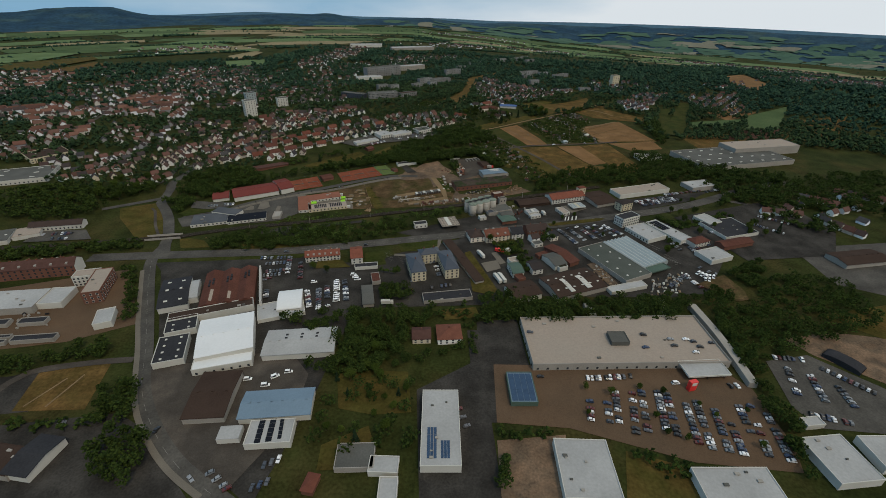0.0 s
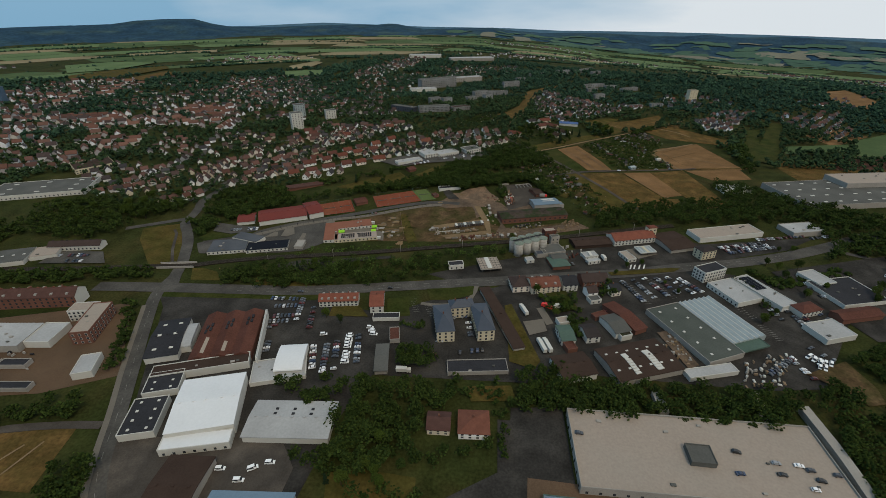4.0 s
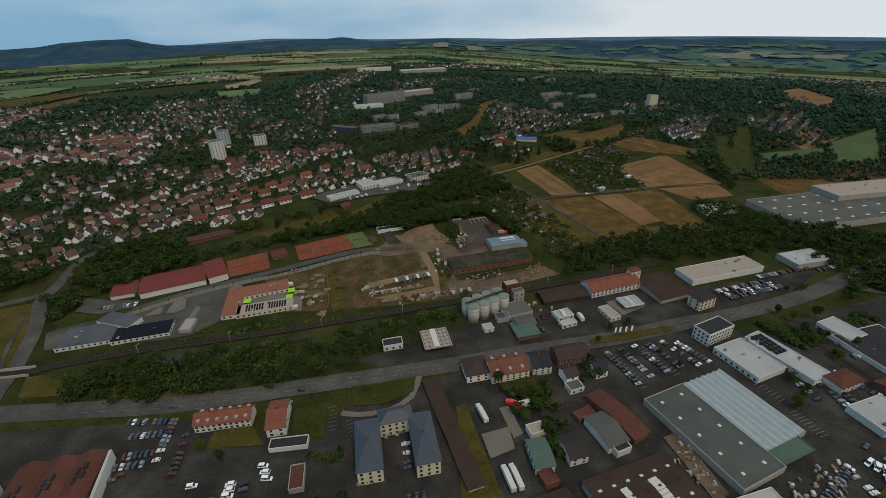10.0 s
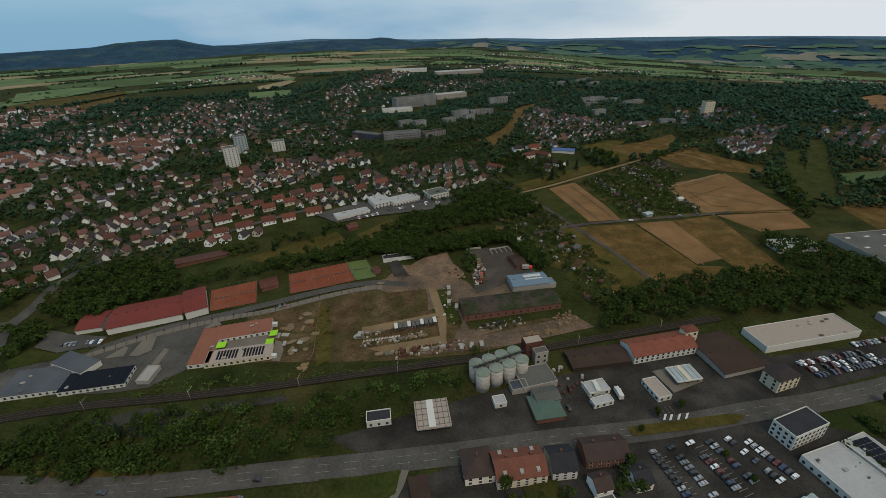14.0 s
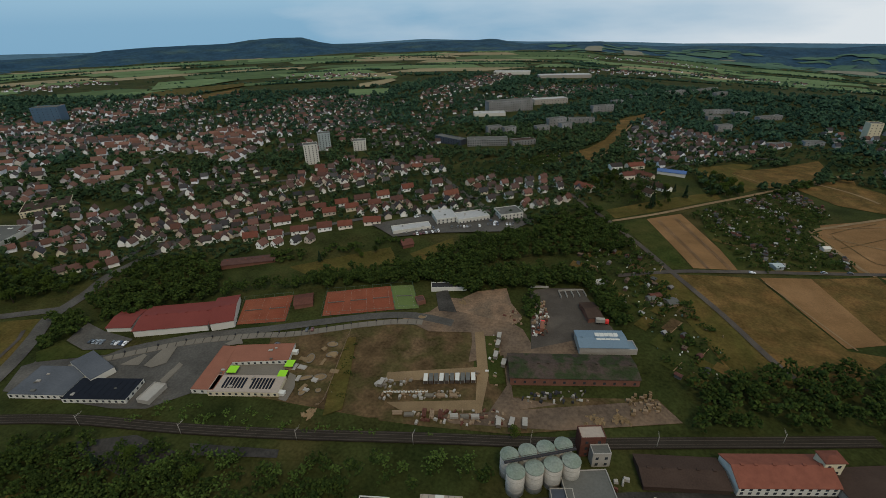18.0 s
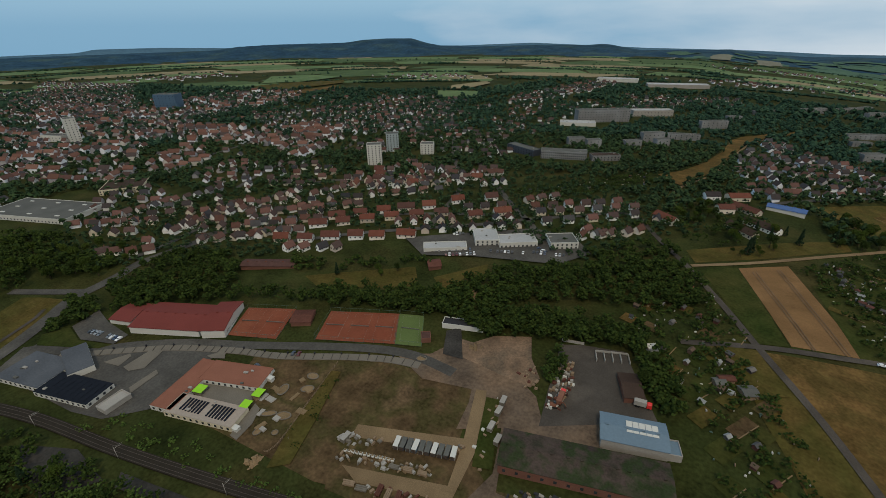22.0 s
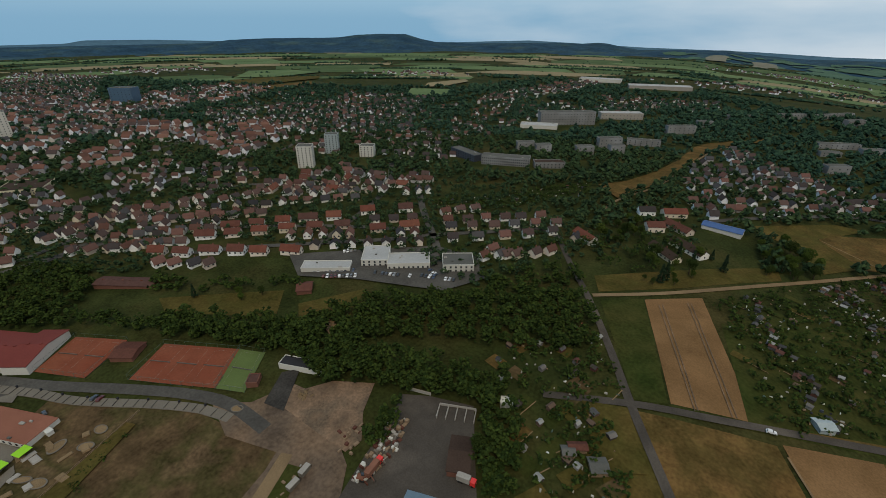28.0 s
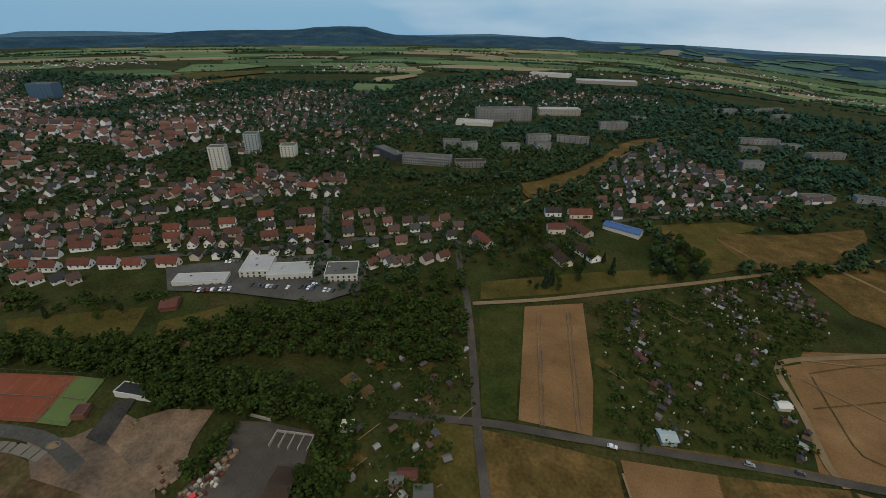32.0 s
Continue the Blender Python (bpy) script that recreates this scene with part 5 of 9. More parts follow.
# lime awnings in the nursery court
for q in ([-136.6, 436.7, 5.6, 5.7, 17.6], [-108.5, 451.3, 4.9, 5.7, 16.7], [-107.3, 443.1, 4.8, 5.1, 17.1]):
    aw = thing("awning", q[0], q[1], q[4], "lime green square sun awning", "awning")
    part("cover", box_mesh("cover", -q[2] / 2, q[2] / 2, -q[3] / 2, q[3] / 2, 2.9, 3.1, M["lime"], 0.05), aw)
    for sx in (-1, 1):
        for sy in (-1, 1):
            part("post", box_mesh("post", sx * q[2] * 0.45 - 0.06, sx * q[2] * 0.45 + 0.06, sy * q[3] * 0.45 - 0.06, sy * q[3] * 0.45 + 0.06, 0, 2.9, M["steel"]), aw)

# supermarket sign, roof plant and ramp
q = [144.7, 188.0]
sign = thing("entrance_sign", q[0], q[1], 15, "red entrance tower sign without lettering", "sign")
part("tower", box_mesh("tower", -2.4, 2.4, -1.3, 1.3, 0, 7, M["red"], 0.1), sign)
part("sign_panel", box_mesh("sign_panel", -1.7, 1.7, -1.4, -1.32, 4.4, 6.6, M["white"]), sign)
block("roof plant room of the supermarket", 113.4, 224.8, 11.5, 10.3, 1.1, 7.2, "greyroof", "greyroof", category="plant room", sink=-4.6)
ramp = ribbon("ramp", [(181, 266), (183, 237), (182.6, 213), (181.5, 190)], 5.0, M["concrete"], "concrete car ramp beside the supermarket", "ramp", 0.0, high=4.0)

# ---- trees and woods ----
OCT = np.array([(1, 0, 0), (-1, 0, 0), (0, 1, 0), (0, -1, 0), (0, 0, 1), (0, 0, -1)], float)
OCF = np.array([(0, 2, 4), (2, 1, 4), (1, 3, 4), (3, 0, 4), (2, 0, 5), (1, 2, 5), (3, 1, 5), (0, 3, 5)], int)
rng = np.random.default_rng(7)


def lumps(name, centres, radii, material, flat=0.8):
    """One mesh of many small crumpled leaf clumps."""
    n = len(centres)
    v = OCT[None] * (0.65 + 0.7 * rng.random((n, 6, 1)))
    a = rng.random(n) * 6.3
    c, s = np.cos(a)[:, None], np.sin(a)[:, None]
    x, y = v[:, :, 0] * c - v[:, :, 1] * s, v[:, :, 0] * s + v[:, :, 1] * c
    tilt = rng.normal(0, 0.5, (n, 1))
    z = v[:, :, 2] * flat + x * tilt
    v = np.stack([x, y, z], -1) * np.asarray(radii)[:, None, None] + np.asarray(centres)[:, None, :]
    f = (OCF[None] + 6 * np.arange(n)[:, None, None]).reshape(-1, 3)
    me = bpy.data.meshes.new(name)
    me.vertices.add(n * 6)
    me.vertices.foreach_set("co", v.reshape(-1))
    me.loops.add(len(f) * 3)
    me.loops.foreach_set("vertex_index", f.reshape(-1))
    me.polygons.add(len(f))
    me.polygons.foreach_set("loop_start", np.arange(len(f)) * 3)
    me.materials.append(material)
    me.polygons.foreach_set("use_smooth", [False] * len(f))
    me.update(calc_edges=True)
    me.validate()
    return me


def crown_points(n, h, r, low=0.25):
    """Clump places in an uneven crown of height h and radius r."""
    knots = rng.normal(0, 1, (5, 3))
    knots = knots / np.linalg.norm(knots, axis=1)[:, None] * rng.uniform(0.2, 0.5, (5, 1)) * r
    k = rng.integers(0, 5, n)
    d = rng.normal(0, 1, (n, 3))
    d[:, 2] = np.abs(d[:, 2]) * np.where(rng.random(n) < 0.8, 1, -1)
    d = d / np.linalg.norm(d, axis=1)[:, None] * (rng.random((n, 1)) ** 0.25) * r * 0.7
    p = knots[k] + d
    p[:, 2] = h * (low + (1 - low) / 2) + p[:, 2] * h * (1 - low) / 2 / r
    return p


def inside(px, py, corners):
    hit = np.zeros(len(px), bool)
    n = len(corners)
    for i in range(n):
        x0, y0 = corners[i]
        x1, y1 = corners[(i + 1) % n]
        if y0 != y1:
            hit ^= ((y0 > py) != (y1 > py)) & (px < (x1 - x0) * (py - y0) / (y1 - y0) + x0)
    return hit


def sample(corners, step, jitter=0.45):
    xs, ys = [c[0] for c in corners], [c[1] for c in corners]
    gx_, gy_ = np.meshgrid(np.arange(min(xs), max(xs), step), np.arange(min(ys), max(ys), step))
    px, py = gx_.ravel(), gy_.ravel()
    px = px + rng.uniform(-jitter, jitter, len(px)) * step
    py = py + rng.uniform(-jitter, jitter, len(py)) * step
    m = inside(px, py, corners)
    return px[m], py[m]


GROUND = np.vectorize(ground_z)


def woods(corners, step=6.5, height=11.0, label="dense dark green woodland", clumps=40, material="woods", name="woodland", keep=1.0, size=1.0):
    px, py = sample(corners, step)
    if keep < 1:
        m = rng.random(len(px)) < keep
        px, py = px[m], py[m]
    if not len(px):
        return None
    pz = GROUND(px, py)
    if clumps == 40 and size == 1.0 and py.mean() < 330:
        clumps, size = 84, 0.7
    cs, rs = [], []
    for x, y, z in zip(px, py, pz):
        h = height * rng.uniform(0.6, 1.2)
        r = step * rng.uniform(0.5, 0.85)
        p = crown_points(clumps, h, r, 0.1)
        cs.append(p + (x, y, z))
        rs.append(rng.uniform(0.6, 1.25, clumps) * size)
    ob = new(name, lumps(name, np.concatenate(cs), np.concatenate(rs), M[material]))
    return tagged(ob, label, "trees", kind="stuff")


# single trees
tree_meshes = []
for k in range(7):
    h = 8 + k * 0.9
    tr = lathe("trunk", [(0.34, -0.5), (0.25, h * 0.25), (0.14, h * 0.6), (0.05, h * 0.8)], M["bark"], 8)
    bm = bmesh.new()
    bm.from_mesh(tr)
    for i in range(5):
        a, z = i * 1.26 + k, h * (0.3 + 0.07 * i)
        p, q = Vector((0, 0, z)), Vector((math.cos(a) * 2.0, math.sin(a) * 2.0, z + h * 0.18))
        vs = [bm.verts.new(p + Vector(o)) for o in ((0.09, 0, 0), (-0.05, 0.08, 0), (-0.05, -0.08, 0))] + [bm.verts.new(q)]
        for t3 in ((0, 1, 3), (1, 2, 3), (2, 0, 3)):
            bm.faces.new([vs[i_] for i_ in t3])
    bm.to_mesh(tr)
    bm.free()
    n = 300
    cr = lumps("crown", crown_points(n, h, 2.6 + 0.35 * k), rng.uniform(0.32, 0.62, n), M["leaf"])
    tree_meshes.append((tr, cr))
cone_tr = lathe("trunk", [(0.3, -0.5), (0.1, 9)], M["bark"], 8)
zs = rng.random(200)
ang = rng.random(200) * 6.3
rad = (1 - zs) * 2.6 * rng.uniform(0.5, 1.0, 200)
cone_cr = lumps("crown", np.stack([np.cos(ang) * rad, np.sin(ang) * rad, 1 + zs * 11], -1), rng.uniform(0.4, 0.7, 200), M["conifer"])


def tree(x, y, size=1.0, conifer=False, label="leafy deciduous tree with a rounded uneven crown"):
    t = thing("tree", x, y, rng.uniform(0, 360), "dark pointed conifer" if conifer else label, "tree", z=ground_z(x, y))
    t.scale = (size,) * 3
    tr, cr = (cone_tr, cone_cr) if conifer else tree_meshes[int(rng.integers(0, 7))]
    if conifer:
        t["label"] = "tall dark pointed conifer tree"
    part("trunk", tr, t)
    part("crown", cr, t)


def grove(corners, step, size=1.0, keep=0.7, conifers=0.08):
    px, py = sample(corners, step)
    for x, y in zip(px, py):
        if rng.random() < keep:
            tree(x, y, size * rng.uniform(0.65, 1.2), rng.random() < conifers)


# belts of woodland
woods([(105, 510), (139, 528), (220, 556), (288, 558), (340, 567), (395, 539), (425, 534), (403, 507), (374, 512), (302, 521), (223, 503), (164, 497), (104, 475)], 7, 11)
woods([(-287, 464), (-201, 509), (-148, 530), (-120, 544), (-69, 562), (-55, 555), (-67, 554), (-95, 544), (-128, 531), (-188, 505), (-224, 480), (-239, 461), (-258, 448)], 6.5, 10)
woods([(-404, 455), (-356, 477), (-322, 484), (-317, 467), (-339, 445), (-353, 437)], 7, 10)
woods([(-88, 561), (-75, 588), (-64, 605), (-40, 631), (57, 692), (78, 648), (37, 621), (14, 612), (-21, 597), (-38, 583), (-20, 576), (4, 594), (27, 596), (48, 589), (54, 579), (40, 580), (20, 572), (2, 568), (-21, 561), (-34, 550), (-66, 555)], 6, 10.5)
woods([(-161, 537), (-114, 560), (-72, 577), (-51, 570), (-75, 552), (-131, 527)], 6.5, 9)
woods([(6, 559), (14, 560), (17, 550), (18, 534), (12, 533), (7, 548)], 5, 7, "row of dark green hedge trees", 26)
woods([(50, 571), (58, 574), (66, 564), (75, 544), (67, 539), (59, 557)], 6, 8)
woods([(37, 598), (43, 608), (67, 573), (74, 551), (69, 537), (58, 555)], 6, 8)
woods([(-200, 344), (-165, 360), (-116, 373), (-48, 384), (-46, 372), (-108, 354), (-170, 340)], 11, 6, "pale green young trees along the railway", 60, "bright", keep=0.35, size=0.6)
woods([(-196, 360), (-177, 373), (-117, 386), (-60, 401), (9, 424), (22, 419), (-154, 341)], 11, 6, "pale green young trees along the railway", 60, "bright", keep=0.35, size=0.6)
woods([(198, 271), (277, 302), (313, 291), (307, 253), (264, 237), (201, 214), (191, 236)], 12, 4, "pale green bushes in the scrub", 50, "bright", keep=0.4, size=0.55)
woods([(-207, 351), (-169, 368), (-119, 380), (-84, 377), (-50, 393), (-20, 397), (-44, 367), (-83, 355), (-121, 347), (-169, 339), (-197, 338)], 6.5, 6, "shrubs and young trees along the railway", 44, keep=0.75, size=0.72)
woods([(-204, 364), (-182, 376), (-120, 389), (-62, 403), (8, 426), (22, 419), (-154, 341)], 7, 6.5, "shrubs and young trees along the railway", 44, keep=0.6, size=0.72)
woods([(31, 257), (87, 256), (161, 263), (171, 253), (163, 249), (85, 247), (45, 244), (26, 241)], 6.5, 10)
woods([(188, 263), (198, 248), (194, 207), (189, 165), (176, 129), (168, 127), (174, 154), (183, 193), (186, 227)], 6.5, 8)
woods([(187, 268), (222, 270), (240, 284), (250, 302), (282, 311), (321, 296), (310, 253), (262, 234), (229, 225), (198, 209), (190, 233)], 7, 7.5, "rough green scrub and bushes", 44, keep=0.95, size=0.75)
woods([(-66, 225), (-65, 248), (-25, 259), (-9, 249), (-24, 223), (-31, 202), (-54, 195), (-73, 191), (-81, 199), (-66, 207)], 6.5, 9)
woods([(-73, 192), (-17, 218), (-12, 132), (-39, 144), (-65, 144)], 8, 6, "rough garden shrubs and small trees", 44, keep=0.42, size=0.75)
woods([(73, 147), (99, 148), (116, 142), (121, 136), (116, 129), (110, 134), (94, 143), (75, 143)], 5, 6, "row of shrubs along the car park", 20)
woods([(-191, 177), (-180, 195), (-159, 159), (-184, 158)], 6, 9)
woods([(-229, 160), (-199, 159), (-184, 158), (-185, 155), (-224, 154)], 5, 5, "hedge beside the hay field", 16)
woods([(-178, 150), (-153, 156), (-138, 135), (-145, 122), (-162, 128)], 6, 9.5)
woods([(-259, 310), (-250, 309), (-222, 268), (-212, 246), (-218, 243), (-233, 270)], 4.5, 6, "row of street trees and shrubs", 30, size=0.8)
woods([(26, 157), (59, 158), (63, 154), (28, 149)], 5, 5, "hedge beside a lawn", 18)
woods([(26, 142), (35, 142), (33, 127), (25, 127)], 6, 8)
woods([(-461, 431), (-404, 455), (-347, 428), (-354, 402), (-372, 390), (-430, 394)], 8, 11)
woods([(-268, 416), (-295, 440), (-279, 450), (-262, 441), (-259, 427)], 6, 8)
woods([(-294, 458), (-257, 453), (-249, 477), (-213, 497), (-222, 517), (-256, 541), (-300, 518), (-300, 493), (-296, 474)], 7, 10)
woods([(-218, 362), (-178, 366), (-148, 360), (-119, 359), (-112, 350), (-129, 347), (-203, 344)], 6.5, 7, "shrubs and young trees beside the main road", 44, keep=0.7, size=0.72)
woods([(261, 624), (283, 628), (335, 576), (337, 563), (317, 562), (264, 561), (255, 589)], 8, 9)
woods([(425, 534), (370, 512), (316, 473), (288, 456), (286, 440), (329, 457), (368, 466)], 8, 9, keep=0.7)
woods([(304, 507), (568, 560), (623, 562), (483, 410), (372, 447), (319, 461)], 9, 9, keep=0.75)
woods([(-56, 312), (-33, 315), (-31, 308), (-50, 303)], 5, 5, "hedge beside garages", 18)
woods([(-50, 284), (-27, 288), (-18, 272), (-43, 271)], 6, 8, keep=0.8)
woods([(45, 351), (73, 361), (76, 335), (68, 319), (53, 334)], 6.5, 7, "garden trees behind the houses", 22, keep=0.75)
woods([(183, 386), (209, 393), (217, 367), (205, 357), (197, 376)], 8, 4, "shrubs between parking bays", 14, keep=0.35)
woods([(184, 392), (207, 401), (224, 377), (211, 366)], 8, 5, "shrubs beside the showroom", 14, keep=0.4)
woods([(25, 767), (80, 818), (109, 807), (97, 761), (54, 726)], 9, 9, "scattered garden trees", 18, keep=0.5)
woods([(214, 844), (268, 899), (266, 885), (218, 833)], 6, 7)


# ---- houses of the town ----
def house_kind(w, d, h, top, wall, roof, dormer=False):
    w, d, h, top = w * 0.84, d * 0.84, h * 0.84, top * 0.84
    wl_, rf = gable_wall(w, d, h, top, M[wall]), gable_roof(w, d, h, top, M[roof], 0.55, 0.3)
    ch = box_mesh("chimney", w * 0.15, w * 0.15 + 0.8, 0.5, 1.3, h + top - 1.8, h + top + 1.1, M["brick"])
    return wl_, rf, ch


KINDS = {
    "cottage": [house_kind(rng.uniform(8, 10.5), rng.uniform(7, 8.6), rng.uniform(3.4, 4.8), rng.uniform(3.6, 4.8), "plaster", "tile") for _ in range(8)],
    "dark": [house_kind(rng.uniform(8, 11), rng.uniform(7, 8.6), rng.uniform(3.6, 5), rng.uniform(3, 4.4), "plaster", "darktile") for _ in range(5)],
    "terrace": [house_kind(rng.uniform(13, 20), rng.uniform(8, 9), rng.uniform(4.2, 5.2), rng.uniform(3.8, 4.6), "plaster", "redtile") for _ in range(6)],
    "orange": [house_kind(rng.uniform(11, 20), rng.uniform(9, 10.5), rng.uniform(7, 9), rng.uniform(4, 5.2), "plaster", "orangetile") for _ in range(6)],
    "flats": [house_kind(rng.uniform(26, 45), rng.uniform(10, 12), rng.uniform(11, 15), rng.uniform(1.0, 2.0), "plaster", "darktile") for _ in range(5)],
}
LABELS = {
    "cottage": "white rendered house with a steep tiled gable roof",
    "dark": "pale rendered house with a dark gable roof",
    "terrace": "long terrace of houses with red tiled roof",
    "orange": "tall apartment house with orange tiled roof",
    "flats": "long pale block of flats with low roof",
}
pane_small = box_mesh("window", -0.65, 0.65, -0.08, 0.04, 0, 1.35, M["glass"])
HOUSES = []


FAR = []


def house(kind, x, y, turn, glazed=False):
    k = int(rng.integers(0, len(KINDS[kind])))
    wl_, rf, ch = KINDS[kind][k]
    HOUSES.append((x, y))
    if not glazed and (y > 800 or x < -420 or x > 420):
        FAR.append((kind, k, x, y, turn))
        return
    b = thing("house", x, y, turn, LABELS[kind], "house")
    part("wall", wl_, b)
    part("roof", rf, b)
    if kind != "flats":
        part("chimney", ch, b)
    if glazed:
        co = wl_.vertices
        w, d = abs(co[0].co.x), abs(co[0].co.y)
        n = max(2, int(w * 2 / 4))
        for i in range(n):
            part("window", pane_small, b, m=pose((i + 0.5) / n * 2 * w - w, -d, 1.6))
        for u in (-1.8, 1.8):
            part("window", pane_small, b, m=pose(-w, u, 1.6, 0, 0, -90))
            part("window", pane_small, b, m=pose(w, u, 1.6, 0, 0, 90))


def joined_houses(name, picks, roof, label):
    """The far houses, past counting, as one mesh."""
    verts, faces, slots = [], [], []
    for kind, k, x, y, turn in picks:
        m = pose(x, y, ground_z(x, y), 0, 0, turn)
        for slot, me in enumerate(KINDS[kind][k][:2]):
            n0 = len(verts)
            verts += [tuple(m @ v.co) for v in me.vertices]
            for f in me.polygons:
                faces.append(tuple(n0 + i for i in f.vertices))
                slots.append(slot)
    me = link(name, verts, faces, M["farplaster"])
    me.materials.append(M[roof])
    me.polygons.foreach_set("material_index", slots)
    tagged(new(name, me), label, "houses", kind="stuff")


def row(kind, x0, y0, x1, y1, n, turn=0, stray=1.5, glazed=False):
    """n houses along a street line; turn: their ridge against the line."""
    base = math.degrees(math.atan2(y1 - y0, x1 - x0))
    for i in range(n):
        u = (i + 0.5) / n
        house(kind, x0 + (x1 - x0) * u + rng.uniform(-stray, stray), y0 + (y1 - y0) * u + rng.uniform(-stray, stray), base + turn + rng.uniform(-4, 4), glazed)


def estate(corners, along, px_, py_, kinds, keep=0.8, stray=2.5):
    """Houses in rows within an outline, the rows running along the given angle."""
    px_, py_ = px_ * 0.7, py_ * 0.72
    ca, sa = math.cos(radians(along)), math.sin(radians(along))
    us, vs = [c[0] * ca + c[1] * sa for c in corners], [-c[0] * sa + c[1] * ca for c in corners]
    v, k = min(vs), 0
    while v < max(vs):
        u = min(us) + (k % 2) * px_ / 2
        while u < max(us):
            x, y = u * ca - v * sa + rng.uniform(-stray, stray), u * sa + v * ca + rng.uniform(-stray, stray)
            if rng.random() < keep and inside(np.array([x]), np.array([y]), corners)[0]:
                house(kinds[int(rng.integers(0, len(kinds)))], x, y, along + (90 if rng.random() < 0.4 else 0) + rng.uniform(-6, 6))
            u += px_
        v += py_
        k += 1


C, D, T, O, FL = "cottage", "dark", "terrace", "orange", "flats"
# terraces below the railway wood
row(T, -168.5, 709.9, -117.0, 756.5, 2, stray=0.5, glazed=True)
row(T, -248.1, 631.5, -164.3, 703.7, 5, stray=0.5, glazed=True)
row(T, -249.2, 607.5, -143.4, 692.9, 6, stray=0.5, glazed=True)
row(C, -141.7, 702.7, -104.3, 736.1, 3, glazed=True)
row(T, -130.9, 688.2, -94.9, 726.2, 2, glazed=True)
row(C, -176.7, 646.4, -129.0, 681.3, 5, 90, glazed=True)
row(C, -105.9, 694.4, -87.0, 711.7, 2, 90, glazed=True)
row(T, -254.7, 573.4, -142.9, 634.3, 6, stray=2, glazed=True)
row(C, -231.9, 565.7, -182.2, 589.6, 4, 60, glazed=True)
row(C, -80.7, 727.5, 3.6, 798.5, 6, glazed=True)
row(C, -67.7, 710.0, 8.2, 779.7, 5, glazed=True)
row(C, -33.4, 715.1, -4.7, 717.7, 2, 60, glazed=True)
row(C, 21.3, 764.5, 22.2, 782.3, 1, glazed=True)
row(C, -88.3, 739.3, -16.2, 804.3, 6, glazed=True)
row(C, -308.1, 584.4, -248.1, 631.5, 6)
row(C, -281.0, 575.5, -243.0, 601.1, 4)
row(D, -146.8, 643.4, -74.8, 699.1, 7, 90)
row(C, -30.3, 698.3, 18.1, 743.5, 5, 30)
row(C, -332.7, 600.4, -239.4, 678.5, 9, 15)
row(C, -101.7, 754.3, -71.4, 787.8, 3, 10)
row(C, 397.7, 471.7, 426.6, 448.4, 4)
row(C, 447.7, 489.6, 486.3, 459.3, 4)
row(C, 380.9, 414.3, 398.3, 375.5, 4)
row(C, 328.0, 431.2, 369.7, 423.1, 3)
row(C, -163.8, 778.8, -137.3, 802.2, 3, 90)
row(C, -281.0, 720.2, -178.0, 781.2, 8, 70)
row(C, -251.1, 707.3, -187.3, 747.1, 5, 20)
row(C, -317.2, 730.3, -177.5, 821.0, 9, 80)
row(C, -318.7, 674.9, -294.9, 722.8, 5, 20)
row(C, -450.3, 493.0, -390.1, 545.2, 6, 20)
row(C, -361.7, 480.6, -322.4, 508.9, 4, 30)
row(C, -350.7, 531.8, -340.0, 685.9, 11, 20)
row(C, -355.3, 544.5, -362.8, 634.7, 7, 20)
row(C, -311.4, 537.4, -257.3, 592.7, 6, 60)
row(C, -434.0, 532.2, -424.0, 638.3, 9, 20)
# the town centre
estate([(-472, 504), (-512, 553), (-505, 598), (-368, 618), (-345, 659), (-280, 698), (-242, 789), (-208, 773), (-258, 640), (-263, 556), (-312, 521), (-403, 498)], 38, 23, 30, [C, C, D, C], 0.8)
estate([(-609, 647), (-668, 717), (-596, 734), (-547, 693), (-530, 632), (-580, 628)], 38, 28, 24, [O, O, O, C], 0.95)
estate([(-785, 765), (-848, 838), (-671, 867), (-545, 996), (-478, 934), (-490, 786), (-558, 801), (-676, 744)], 34, 27, 25, [O, C, O, C], 0.85)
row(O, -462, 766, -477, 841, 4)
row(O, -452, 772, -464, 838, 3)
estate([(-700, 470), (-560, 560), (-520, 612), (-610, 625), (-700, 700), (-790, 700), (-830, 560)], 32, 23, 29, [C, C, O], 0.7)
estate([(-500, 640), (-400, 640), (-345, 690), (-350, 770), (-440, 760), (-520, 720)], 36, 22, 29, [C, C, D], 0.75)
estate([(-337, 702), (-330, 754), (-313, 839), (-217, 821), (-173, 854), (-150, 820), (-205, 769), (-278, 715)], 22, 19, 27, [C, C, C, T], 0.85)
estate([(-1295, 736), (-1366, 825), (-1122, 883), (-912, 889), (-746, 738), (-805, 681), (-974, 628)], 28, 24, 32, [O, C, C, D], 0.75)
estate([(-1849, 705), (-1811, 911), (-1329, 967), (-1000, 830), (-1094, 695), (-1197, 580)], 26, 27, 38, [C, C, D, C], 0.75, 5)
estate([(-1197, 580), (-1065, 639), (-849, 645), (-700, 560), (-839, 511)], 26, 24, 34, [C, O, C], 0.7, 4)
estate([(-2186, 1031), (-1715, 1145), (-1260, 939), (-1561, 824)], 26, 30, 42, [C, C, D], 0.8)
estate([(-1105, 931), (-1148, 1032), (-1182, 1187), (-1070, 1293), (-902, 1182), (-890, 1007), (-882, 870)], 30, 26, 36, [C, C, O, D], 0.8)
estate([(-800, 940), (-702, 1171), (-740, 1301), (-548, 1381), (-408, 1119), (-398, 972), (-487, 930), (-643, 881)], 24, 25, 34, [C, C, D], 0.72)
